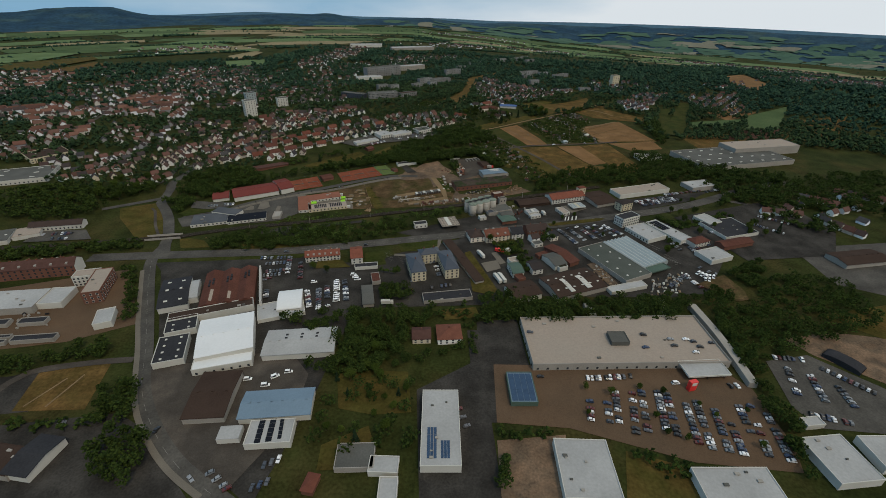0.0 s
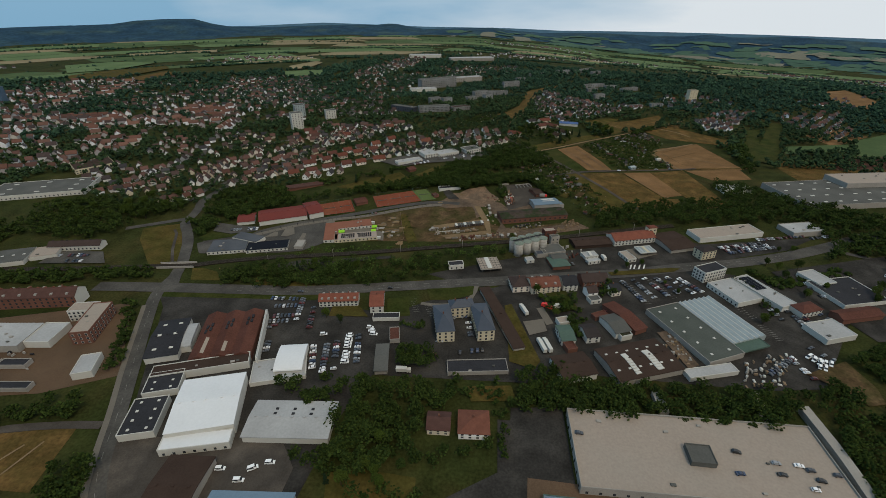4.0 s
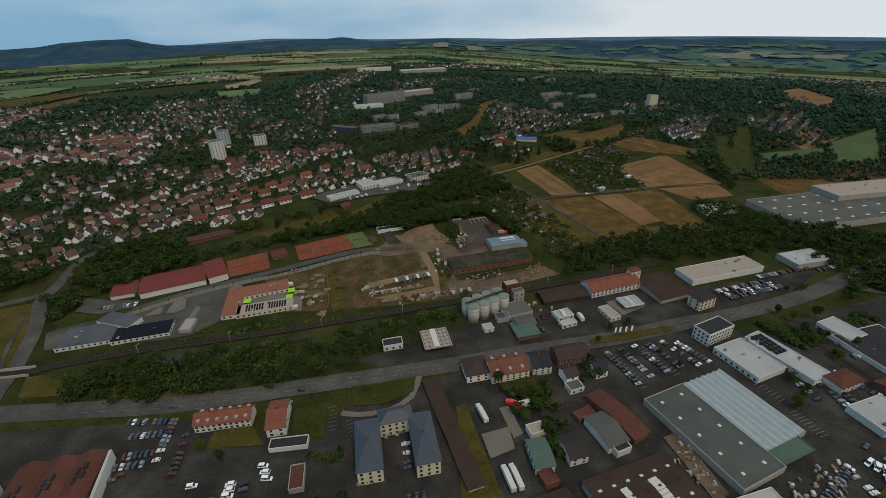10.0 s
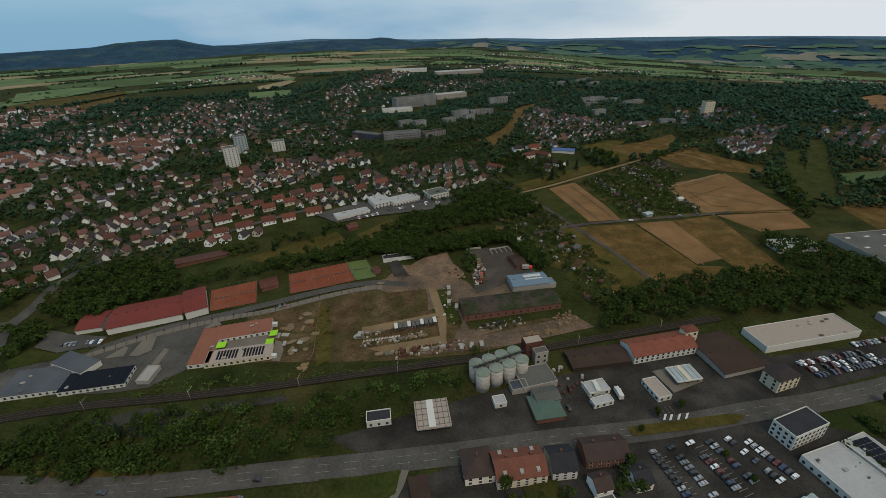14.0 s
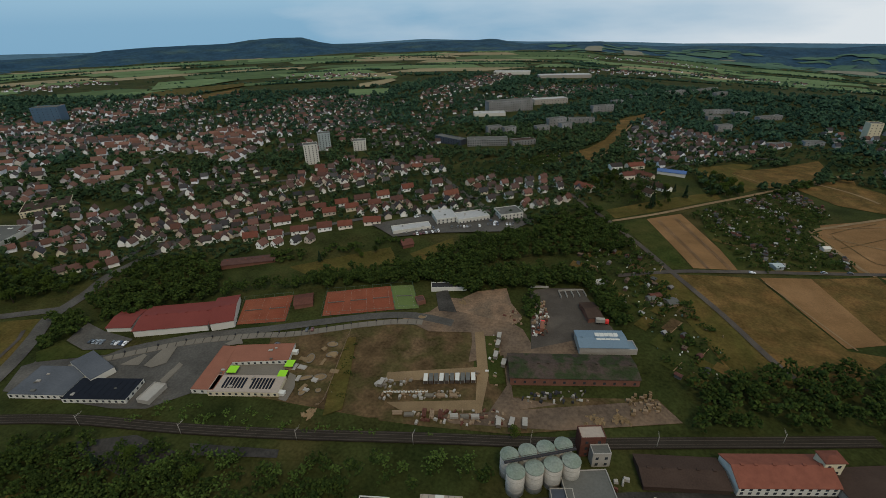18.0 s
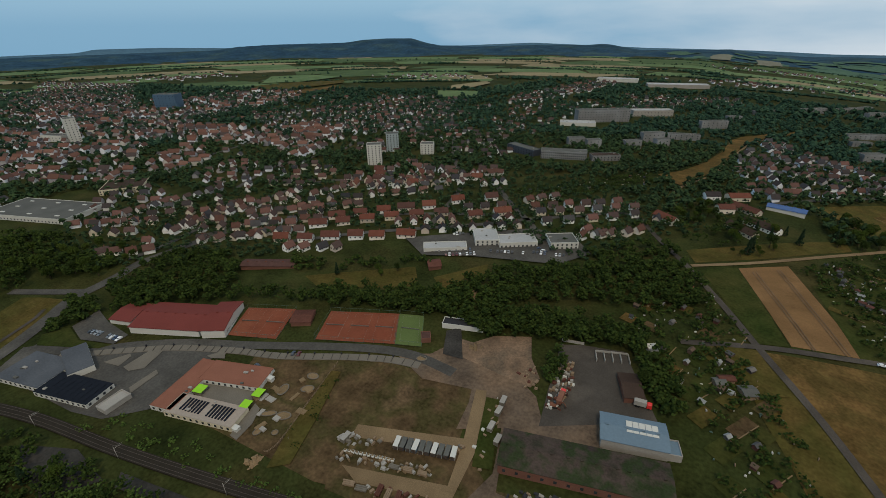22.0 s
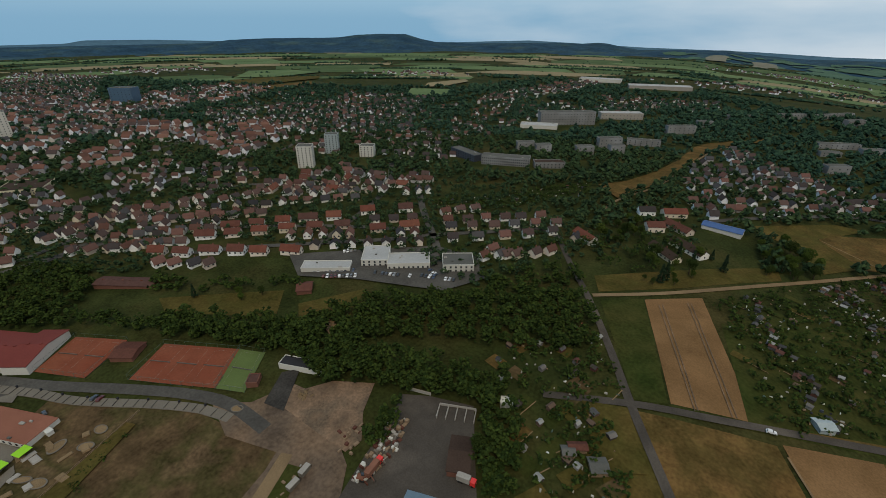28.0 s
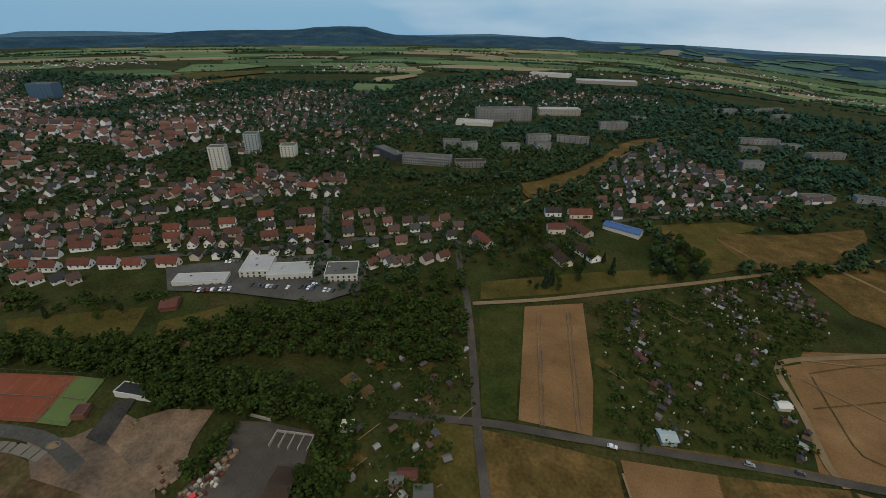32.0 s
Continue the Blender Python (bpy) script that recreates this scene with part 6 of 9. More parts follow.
estate([(-420, 860), (-300, 905), (-200, 880), (-190, 960), (-260, 1050), (-400, 1090)], 28, 25, 34, [C, D, C], 0.55)
estate([(-446, 1469), (-431, 1672), (-398, 1957), (-279, 1928), (-308, 1653), (-349, 1456), (-401, 1337)], 26, 27, 38, [C, C, T], 0.8, 5)
estate([(-214, 1642), (36, 1705), (54, 1550), (-145, 1450)], 16, 30, 42, [C, D, C], 0.7, 5)
estate([(-250, 1440), (-200, 1560), (-60, 1470), (-90, 1390)], 20, 36, 50, [C, D], 0.5, 6)
estate([(-560, 610), (-1000, 560), (-1500, 800), (-1250, 1180), (-900, 1330), (-420, 1340), (-230, 1100), (-200, 900), (-330, 900), (-480, 760)], 30, 34, 44, [C, D, C, C], 0.27, 8)
estate([(-560, 450), (-640, 560), (-800, 620), (-1200, 640), (-1000, 470), (-800, 420)], 26, 26, 36, [C, C, O, D], 0.5, 5)
estate([(-260, 1060), (-400, 1330), (-300, 1500), (-120, 1420), (-210, 1260)], 24, 32, 46, [C, D], 0.55, 6)
# settlement on the rise and the estates beyond
estate([(58, 998), (72, 1125), (104, 1216), (154, 1131), (199, 1087), (260, 1080), (292, 1077), (195, 974), (110, 885), (89, 890)], 32, 20, 29, [C, C, D, C], 0.8)
estate([(349, 950), (427, 1040), (493, 1050), (405, 912), (349, 875)], 35, 19, 28, [D, C, D], 0.9)
estate([(519, 1030), (655, 1065), (566, 866), (533, 865), (505, 955)], 50, 19, 28, [D, C, D], 0.9)
estate([(350, 458), (509, 487), (483, 407), (421, 382), (345, 403)], 20, 30, 34, [C, D, C], 0.7)
estate([(300, 1110), (340, 1200), (520, 1230), (480, 1110), (380, 1060)], 20, 34, 44, [C, D, C], 0.6, 5)
estate([(560, 1120), (700, 1230), (860, 1330), (800, 1180), (690, 1080)], 30, 36, 48, [C, D], 0.5, 6)
estate([(891, 1400), (1520, 1667), (1176, 1270), (906, 1242)], 10, 26, 40, [C, D], 0.6, 6)
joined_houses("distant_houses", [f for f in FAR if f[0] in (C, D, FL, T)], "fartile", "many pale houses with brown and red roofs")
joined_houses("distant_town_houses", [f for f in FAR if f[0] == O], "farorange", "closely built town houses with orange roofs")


# gardens between the houses
def garden_trees(corners, step, keep, size, clumps=9, height=7, name="garden_trees"):
    px, py = sample(corners, step)
    hx, hy = np.array([h[0] for h in HOUSES]), np.array([h[1] for h in HOUSES])
    ok = np.array([min((hx - x) ** 2 + (hy - y) ** 2) > 34 for x, y in zip(px, py)], bool) & (rng.random(len(px)) < keep)
    px, py = px[ok], py[ok]
    pz = GROUND(px, py)
    cs, rs = [], []
    for x, y, z in zip(px, py, pz):
        h = height * rng.uniform(0.4, 1.2)
        cs.append(crown_points(clumps, h, 2.2 + h * 0.15, 0.08) + (x, y, z))
        rs.append(rng.uniform(0.6, 1.3, clumps) * size)
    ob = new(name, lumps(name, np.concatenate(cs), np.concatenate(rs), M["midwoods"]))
    tagged(ob, "green garden trees and shrubs among houses", "trees", kind="stuff")


garden_trees([(-353, 450), (-226, 558), (-249, 612), (-66, 670), (-9, 665), (31, 740), (41, 802), (-62, 860), (-186, 859), (-381, 669), (-468, 499)], 7.0, 0.72, 1.0, 14, 7)
garden_trees([(-76, 754), (-1, 807), (4, 881), (24, 876), (60, 900), (110, 880), (104, 815), (33, 741)], 7.5, 0.5, 1.0, 13, 5.5)

# the green cover of the town and the land behind it
OPEN = [
    [(24, 886), (46, 953), (57, 1037), (68, 1124), (78, 1189), (100, 1240), (165, 1328), (161, 1337), (110, 1285), (65, 1225), (54, 1188), (47, 1080), (35, 1005), (16, 946), (-5, 917)],
    [(134, 885), (202, 952), (224, 953), (185, 900), (212, 862), (186, 830), (161, 867)], [(36, 790), (30, 815), (60, 835), (110, 880), (140, 860), (150, 800), (100, 770)],
    [(244, 873), (303, 910), (362, 830), (349, 801), (312, 811), (269, 828)], [(184, 911), (239, 948), (302, 1001), (300, 966), (263, 895), (198, 849)],
    [(422, 904), (440, 905), (350, 700), (336, 729)], [(482, 963), (499, 951), (376, 708), (354, 730)], [(559, 856), (696, 946), (558, 759), (502, 757)], [(433, 808), (537, 834), (517, 796), (415, 767)],
    [(782, 1355), (897, 1451), (824, 1224), (736, 1111), (710, 1173)], [(-127, 782), (-100, 760), (-32, 833), (3, 899), (-17, 917), (-90, 822)],
    [(-707, 1582), (-672, 1739), (-632, 1690), (-625, 1539), (-662, 1506)], [(-675, 1461), (-561, 1512), (-518, 1402), (-608, 1357)],
    [(-1254, 1301), (-1244, 1395), (-1125, 1553), (-1067, 1488), (-1082, 1290), (-1181, 1230)], [(-1483, 1528), (-1400, 1649), (-1222, 1629), (-1220, 1445), (-1304, 1351)], [(-1044, 1247), (-1032, 1430), (-965, 1375), (-977, 1205)],
]
patch("field", OPEN[1], M["dry"], "dry grass between the settlement and the field", lift=0.5)
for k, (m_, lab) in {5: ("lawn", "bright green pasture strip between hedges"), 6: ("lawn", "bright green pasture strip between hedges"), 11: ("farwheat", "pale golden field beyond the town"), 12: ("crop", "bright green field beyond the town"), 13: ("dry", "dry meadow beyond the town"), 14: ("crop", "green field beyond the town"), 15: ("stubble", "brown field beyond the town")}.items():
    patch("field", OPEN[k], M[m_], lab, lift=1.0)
X0, Y0, CELL = -2300, 420, 4.0
taken = np.zeros((900, 460), bool)
built = np.zeros((900, 460), bool)


def mark(x, y, half):
    i, j, k = int((x - X0) / CELL), int((y - Y0) / CELL), int(math.ceil(half / CELL))
    taken[max(i - k, 0):max(i + k + 1, 0), max(j - k, 0):max(j + k + 1, 0)] = True
    k += 4
    built[max(i - k, 0):max(i + k + 1, 0), max(j - k, 0):max(j + k + 1, 0)] = True


for x_, y_ in HOUSES:
    mark(x_, y_, 3.9)
for x_, y_, h_ in ((55, 858, 8), (77, 866, 10), (69, 823, 8), (85, 836, 10), (85, 780, 10), (99, 797, 12), (27, 772, 10), (117, 852, 14), (-343, 805, 14), (-367, 873, 14), (-313, 885, 14), (-866, 650, 20), (-900, 632, 22), (-1083, 920, 34), (-180, 1235, 30), (-140, 1262, 30), (-190, 1180, 34), (-98, 1350, 34), (-124, 925, 26), (-180, 930, 22), (-76, 945, 16), (-318, 1940, 66), (-130, 1870, 84), (408, 1140, 12), (-515, 496, 50), (230, 1300, 22), (305, 1262, 22), (215, 1150, 12), (276, 1062, 14), (322, 1080, 14), (-10, 1145, 20), (22, 1275, 20), (-45, 1102, 16)):
    mark(x_, y_, h_)
NEAR = [(-480, 380), (-440, 500), (-380, 660), (-190, 862), (-60, 862), (10, 810), (40, 800), (150, 800), (215, 850), (262, 890), (330, 800), (330, 690), (420, 700), (620, 640), (640, 300), (-480, 300)]
COVER = [(-2250, 1100), (-1900, 700), (-900, 430), (900, 640), (1150, 1250), (900, 1560), (500, 1640), (200, 1680), (0, 1900), (-300, 2080), (-480, 1900), (-560, 1560), (-760, 1420), (-1050, 1330), (-1350, 1180)]


def tree_cover(name, step, r0, r1, clumps, size, tall):
    """Trees wherever no house or field is, thinning out in places."""
    px, py = sample(COVER, step)
    r_ = np.hypot(px, py - 300)
    ok = (r_ >= r0) & (r_ < r1) & ~inside(px, py, NEAR)
    px, py = px[ok], py[ok]
    ok = ~taken[((px - X0) / CELL).astype(int), ((py - Y0) / CELL).astype(int)]
    for p in OPEN:
        ok &= ~inside(px, py, p)
    px, py = px[ok], py[ok]
    thick = np.array([noise.noise(Vector((x * 0.008, y * 0.008, 3))) for x, y in zip(px, py)])
    ok = rng.random(len(px)) < np.where(thick > -0.12, 0.86, 0.4)
    px, py = px[ok], py[ok]
    n = len(px)
    town = built[((px - X0) / CELL).astype(int), ((py - Y0) / CELL).astype(int)]
    h = np.where(town, 7.0, tall) * rng.uniform(0.5, 1.3, n)
    d = rng.normal(0, 1, (n, clumps, 3))
    d /= np.linalg.norm(d, axis=2)[:, :, None]
    d[:, :, 2] = np.abs(d[:, :, 2])
    wide = (0.24 * h + 0.1 * step)[:, None]
    c = np.stack([px[:, None] + d[:, :, 0] * wide, py[:, None] + d[:, :, 1] * wide, GROUND(px, py)[:, None] + h[:, None] * (0.38 + 0.5 * d[:, :, 2])], -1)
    rad = (h * 0.2 + 0.4)[:, None] * rng.uniform(0.7, 1.3, (n, clumps)) * size
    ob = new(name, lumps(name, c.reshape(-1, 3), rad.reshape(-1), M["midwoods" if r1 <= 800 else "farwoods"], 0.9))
    tagged(ob, "dense dark green trees between and behind houses", "trees", kind="stuff")


tree_cover("town_trees", 7.5, 0, 800, 8, 0.95, 8.5)
tree_cover("town_trees", 9.0, 800, 1150, 7, 1.05, 9.5)
tree_cover("town_trees", 12.5, 1150, 1850, 6, 1.3, 11.0)


# ---- farmland beyond the town ----
def far_field(a0, a1, r0, r1, material, label):
    """A field between two compass angles and two distances."""
    n, m = 5, 4
    verts = []
    LAYER[0] += 1
    lift = 0.8 + 0.004 * LAYER[0]
    skew = rng.uniform(-0.1, 0.1)
    for j in range(m + 1):
        for i in range(n + 1):
            r = r0 + (r1 - r0) * j / m
            a = radians(a0 + (a1 - a0) * i / n + skew * j * (a1 - a0))
            x, y = r * math.sin(a), 300 + r * math.cos(a)
            verts.append((x, y, ground_z(x, y) + lift))
    faces = [(j * (n + 1) + i, j * (n + 1) + i + 1, (j + 1) * (n + 1) + i + 1, (j + 1) * (n + 1) + i) for j in range(m) for i in range(n)]
    me = link("field", verts, faces, material)
    tagged(new("field", me), label, "field", kind="structure")


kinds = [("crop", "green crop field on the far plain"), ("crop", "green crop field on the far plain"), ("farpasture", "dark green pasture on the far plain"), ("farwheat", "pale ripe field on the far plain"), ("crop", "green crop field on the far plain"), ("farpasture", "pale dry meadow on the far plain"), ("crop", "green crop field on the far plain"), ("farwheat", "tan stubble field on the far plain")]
hedge_c, hedge_r = [], []
r = 1500.0
while r < 2990:
    dr = r * rng.uniform(0.045, 0.095)
    a = -85.0
    while a < 60:
        da = rng.uniform(4, 15)
        if r > (1750 if a > -25 else 1500) and not (-25 < a < 2 and r < 1950) and rng.random() < 0.85:
            k, lab = kinds[int(rng.integers(0, 8))]
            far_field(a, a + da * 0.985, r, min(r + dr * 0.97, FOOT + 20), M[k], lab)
        lined = rng.random()
        for q in range(int(da * (12 if lined < 0.28 else 3 if lined < 0.45 else 0.3))):
            b, rr = radians(a + da * rng.random()), r + dr * rng.uniform(0.9, 1.05)
            x, y = rr * math.sin(b), 300 + rr * math.cos(b)
            hedge_c.append((x, y, ground_z(x, y) + 3))
            hedge_r.append(rng.uniform(3, 7))
        if rng.random() < 0.1:
            b0, r0 = a + da * rng.random(), r + dr * rng.random()
            for q in range(60):
                b, rr = radians(b0 + rng.normal(0, 1.1)), r0 + rng.normal(0, 14)
                x, y = rr * math.sin(b), 300 + rr * math.cos(b)
                hedge_c.append((x, y, ground_z(x, y) + 4))
                hedge_r.append(rng.uniform(5, 9))
        a += da
    r += dr


def slope_field(a0, a1, r0, r1, material, label):
    """A field on the far slopes."""
    verts = []
    for j in range(5):
        for i in range(9):
            r, a = r0 + (r1 - r0) * j / 4, a0 + (a1 - a0) * i / 8 + 0.25 * (a1 - a0) * math.sin(j + a0) * 0.3
            verts.append((r * math.sin(radians(a)), 300 + r * math.cos(radians(a)), slope_z(a, r) + 5))
    faces = [(j * 9 + i, j * 9 + i + 1, j * 9 + i + 10, j * 9 + i + 9) for j in range(4) for i in range(8)]
    tagged(new("field", link("field", verts, faces, material)), label, "field", kind="structure")


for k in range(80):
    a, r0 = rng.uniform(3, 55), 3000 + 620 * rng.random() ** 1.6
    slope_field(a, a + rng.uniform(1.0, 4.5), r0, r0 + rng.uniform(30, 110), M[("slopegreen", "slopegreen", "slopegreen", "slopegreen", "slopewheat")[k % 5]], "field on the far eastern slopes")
# the small fields on the slopes, too many to count
quilt_v, quilt_f = [], []
for k in range(190):
    a, r0, wide_, deep_ = rng.uniform(-8, 60), 3000 + 560 * rng.random() ** 1.3, rng.uniform(0.5, 2.4), rng.uniform(25, 90)
    n0, lean = len(quilt_v), rng.uniform(-0.5, 0.5)
    for j in range(4):
        for i in range(7):
            r, b_ = r0 + deep_ * j / 3 + 14 * math.sin(i * 0.9 + k), a + wide_ * i / 6 + lean * j / 3
            quilt_v.append((r * math.sin(radians(b_)), 300 + r * math.cos(radians(b_)), slope_z(b_, r) + 3.5))
    quilt_f += [(n0 + j * 7 + i, n0 + j * 7 + i + 1, n0 + j * 7 + i + 8, n0 + j * 7 + i + 7) for j in range(3) for i in range(6)]
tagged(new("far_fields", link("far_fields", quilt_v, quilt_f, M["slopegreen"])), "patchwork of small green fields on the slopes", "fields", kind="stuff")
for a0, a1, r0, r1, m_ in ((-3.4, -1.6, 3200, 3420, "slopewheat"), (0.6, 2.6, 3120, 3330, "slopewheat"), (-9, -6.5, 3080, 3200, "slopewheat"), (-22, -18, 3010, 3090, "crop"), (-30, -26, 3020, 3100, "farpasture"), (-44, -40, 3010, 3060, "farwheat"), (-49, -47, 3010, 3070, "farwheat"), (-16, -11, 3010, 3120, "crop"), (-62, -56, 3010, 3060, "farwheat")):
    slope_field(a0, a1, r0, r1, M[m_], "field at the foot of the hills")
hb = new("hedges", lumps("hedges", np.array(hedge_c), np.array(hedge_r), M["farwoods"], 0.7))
tagged(hb, "tree lines and copses between far fields", "trees", kind="stuff")
# villages on the plain
for ang_, rr, n in ((-32, 1780, 50), (4, 2750, 80), (33, 2450, 110), (42, 2200, 80), (-60, 2100, 70), (2, 1900, 50), (12, 2150, 40)):
    picks = []
    for i in range(n):
        b, d_ = radians(ang_ + rng.normal(0, 3.0)), rr + rng.normal(0, 50)
        picks.append((C, int(rng.integers(0, 8)), d_ * math.sin(b), 300 + d_ * math.cos(b), rng.uniform(0, 180)))
    joined_houses("distant_village", picks, "fartile", "small village of pale houses far off")


# ---- cars ----
def car_kind(length, width, height, hood, boot, paint):
    a, b = -length / 2, length / 2
    sec = [(a, 0.35), (a, 0.75), (a + 0.1, 0.9), (a + boot, 0.98), (a + boot + 0.5, height), (b - hood - 0.7, height), (b - hood, 0.95), (b - 0.15, 0.8), (b, 0.6), (b, 0.35)]
    n = len(sec)
    w = width / 2
    v = [(x, -w * (0.82 if z > 1.1 else 1.0), z) for x, z in sec] + [(x, w * (0.82 if z > 1.1 else 1.0), z) for x, z in sec]
    f = [tuple(range(n)), tuple(reversed(range(n, 2 * n)))] + [(n + i, n + (i + 1) % n, (i + 1) % n, i) for i in range(n)]
    body = link("body", v, f, M[paint])
    z0, z1 = 1.02, height - 0.1
    k0, k1 = w * 0.96, w * 0.86
    low = [(a + boot + 0.02, -k0, z0), (b - hood + 0.02, -k0, z0), (b - hood + 0.02, k0, z0), (a + boot + 0.02, k0, z0)]
    high = [(a + boot + 0.42, -k1, z1), (b - hood - 0.58, -k1, z1), (b - hood - 0.58, k1, z1), (a + boot + 0.42, k1, z1)]
    glass = link("glazing", low + high, [(i, (i + 1) % 4, 4 + (i + 1) % 4, 4 + i) for i in range(4)], M["glass"])
    wv, wf = [], []
    for x in (a + 0.8, b - 0.85):
        for s in (-1, 1):
            k = len(wv)
            for q in (0, 1):
                wv += [(x + 0.32 * math.cos(t), s * (w - 0.2 * q + 0.02), 0.32 + 0.32 * math.sin(t)) for t in np.linspace(0, 2 * math.pi, 8, endpoint=False)]
            wf += [tuple(range(k, k + 8)), tuple(reversed(range(k + 8, k + 16)))] + [(k + i, k + 8 + i, k + 8 + (i + 1) % 8, k + (i + 1) % 8) for i in range(8)]
    n0 = len(body.vertices)
    bm = bmesh.new()
    bm.from_mesh(body)
    vs = [bm.verts.new(p) for p in wv]
    body.materials.append(M["rubber"])
    for q in wf:
        bm.faces.new([vs[i] for i in q]).material_index = 1
    bm.to_mesh(body)
    bm.free()
    return body, glass


CARS = {
    "car": [car_kind(4.15, 1.75, 1.45, 1.3, 0.25, "paint"), car_kind(4.4, 1.8, 1.45, 1.35, 0.8, "paint"), car_kind(3.8, 1.7, 1.52, 1.0, 0.1, "paint"), car_kind(4.3, 1.8, 1.68, 1.15, 0.15, "paint")],
    "van": [car_kind(4.8, 1.9, 2.0, 0.9, 0.05, "whitepaint"), car_kind(5.2, 1.95, 2.3, 0.9, 0.05, "whitepaint")],
}


FAR_CARS = []


def car(x, y, turn, kind="car", lift=0.35, far=False):
    b, g_ = CARS[kind][int(rng.integers(0, len(CARS[kind])))]
    z = ground_z(x, y) + lift
    if far:
        FAR_CARS.append((b, g_, pose(x, y, z, 0, 0, turn)))
        return
    c = thing("van" if kind == "van" else "car", x, y, turn, "white delivery van parked on asphalt" if kind == "van" else "parked passenger car with dark windows", kind, "parked cars", z=z)
    part("body", b, c)
    part("glazing", g_, c)


def car_row(x0, y0, x1, y1, turn=90, fill=0.85, kind="car", pitch=2.55, lift=0.4, far=False):
    """Cars parked side by side along a line, turned against it."""
    d = math.hypot(x1 - x0, y1 - y0)
    base = math.degrees(math.atan2(y1 - y0, x1 - x0))
    n = max(1, int(d / pitch))
    for i in range(n):
        if rng.random() < fill:
            u = (i + 0.5) / n
            car(x0 + (x1 - x0) * u, y0 + (y1 - y0) * u, base + turn + rng.uniform(-4, 4) + (180 if rng.random() < 0.5 else 0), kind, lift, far)


# supermarket car park
car_row(84.6, 184.0, 80.4, 164.0, fill=0.6)
car_row(94.0, 182.9, 90.2, 162.8, fill=0.5)
car_row(100.1, 185.9, 95.1, 162.8, fill=0.7)
car_row(109.6, 185.2, 101.6, 155.9, fill=0.8)
car_row(115.3, 186.6, 108.3, 157.4, fill=0.75)
car_row(124.4, 186.3, 118.5, 158.6, fill=0.85)
car_row(128.9, 184.7, 122.8, 154.9, fill=0.9)
car_row(136.7, 177.5, 131.7, 150.4, fill=0.85)
car_row(143.4, 179.7, 137.0, 147.2, fill=0.9)
car_row(150.9, 173.9, 144.9, 146.1, fill=0.9)
car_row(156.5, 172.0, 151.2, 144.3, fill=0.85)
car_row(165.7, 176.8, 162.4, 157.6, fill=0.85)
car_row(172.4, 177.0, 163.3, 143.8, fill=0.6)
car_row(178.1, 171.2, 172.6, 140.9, fill=0.9)
car_row(85.2, 194.8, 112.8, 197.1, turn=80, fill=0.6)
car(137.7, 192.2, 5, "van")
car(152.6, 150.7, 40)
# car dealer's yard
car_row(208.8, 215.2, 229.9, 212.6, fill=0.9)
car_row(232.8, 206.8, 251.0, 185.6, fill=0.9)
car_row(212.4, 206.4, 204.3, 184.0, fill=0.8)
car_row(222.2, 200.5, 216.8, 178.9, fill=0.85)
car_row(232.4, 192.1, 230.7, 175.2, fill=0.85)
car_row(201.0, 170.9, 221.1, 164.9, fill=0.8)
# hire and works yards
for x0, y0, x1, y1, k in ((-154.2, 326.8, -132.4, 328.1, "car"), (-147.2, 317.6, -130.3, 320.4, "car"), (-142.7, 305.8, -127.6, 309.2, "car"), (-143.2, 299.9, -128.8, 302.8, "car"), (-130.0, 330.1, -124.4, 303.5, "car"), (-118.2, 320.7, -111.5, 293.7, "car"), (-102.5, 281.0, -94.4, 257.1, "car"), (-94.3, 283.5, -88.1, 257.5, "car"), (-88.8, 287.2, -82.2, 260.6, "car"), (-82.8, 294.7, -77.4, 266.9, "van"), (-76.8, 295.1, -70.2, 268.2, "car"), (-133.3, 281.0, -130.1, 270.0, "car")):
    car_row(x0, y0, x1, y1, fill=0.9, kind=k, pitch=2.75 if k == "van" else 2.55)
car_row(-74.5, 308.0, -66.0, 295.0, fill=0.9, kind="van", turn=60, pitch=3.2)
car(-139.6, 293.8, 20)
car(-136.9, 296.6, 20)
car(-100, 292, 15, "van")
car_row(-114.0, 135.4, -96.2, 123.3, turn=70, fill=0.7)
car_row(-85.8, 135.3, -77.0, 140.2, turn=60, fill=0.9)
car_row(-87.5, 124.0, -78.6, 128.5, turn=60, fill=0.9)
car_row(-114.9, 189.4, -87.6, 195.2, turn=20, fill=0.4, kind="van", pitch=6)
car_row(-206.7, 157.9, -189.6, 158.9, turn=10, fill=0.8, pitch=5.5)
car_row(9.3, 172.6, 14.3, 158.7, turn=90, fill=0.6)
# offices
for q in ((-8.1, 286.7), (-0.7, 289.1), (2.7, 290.2), (5.9, 290.9)):
    car(q[0], q[1], 95)
car(-24.3, 282.6, 40)
car_row(-16.6, 321.7, -3.4, 326.1, turn=60, fill=0.6)
car_row(-5.6, 318.4, -2.4, 302.8, fill=0.7)
car_row(-25.2, 296.0, -15.8, 298.3, turn=60, fill=0.8)
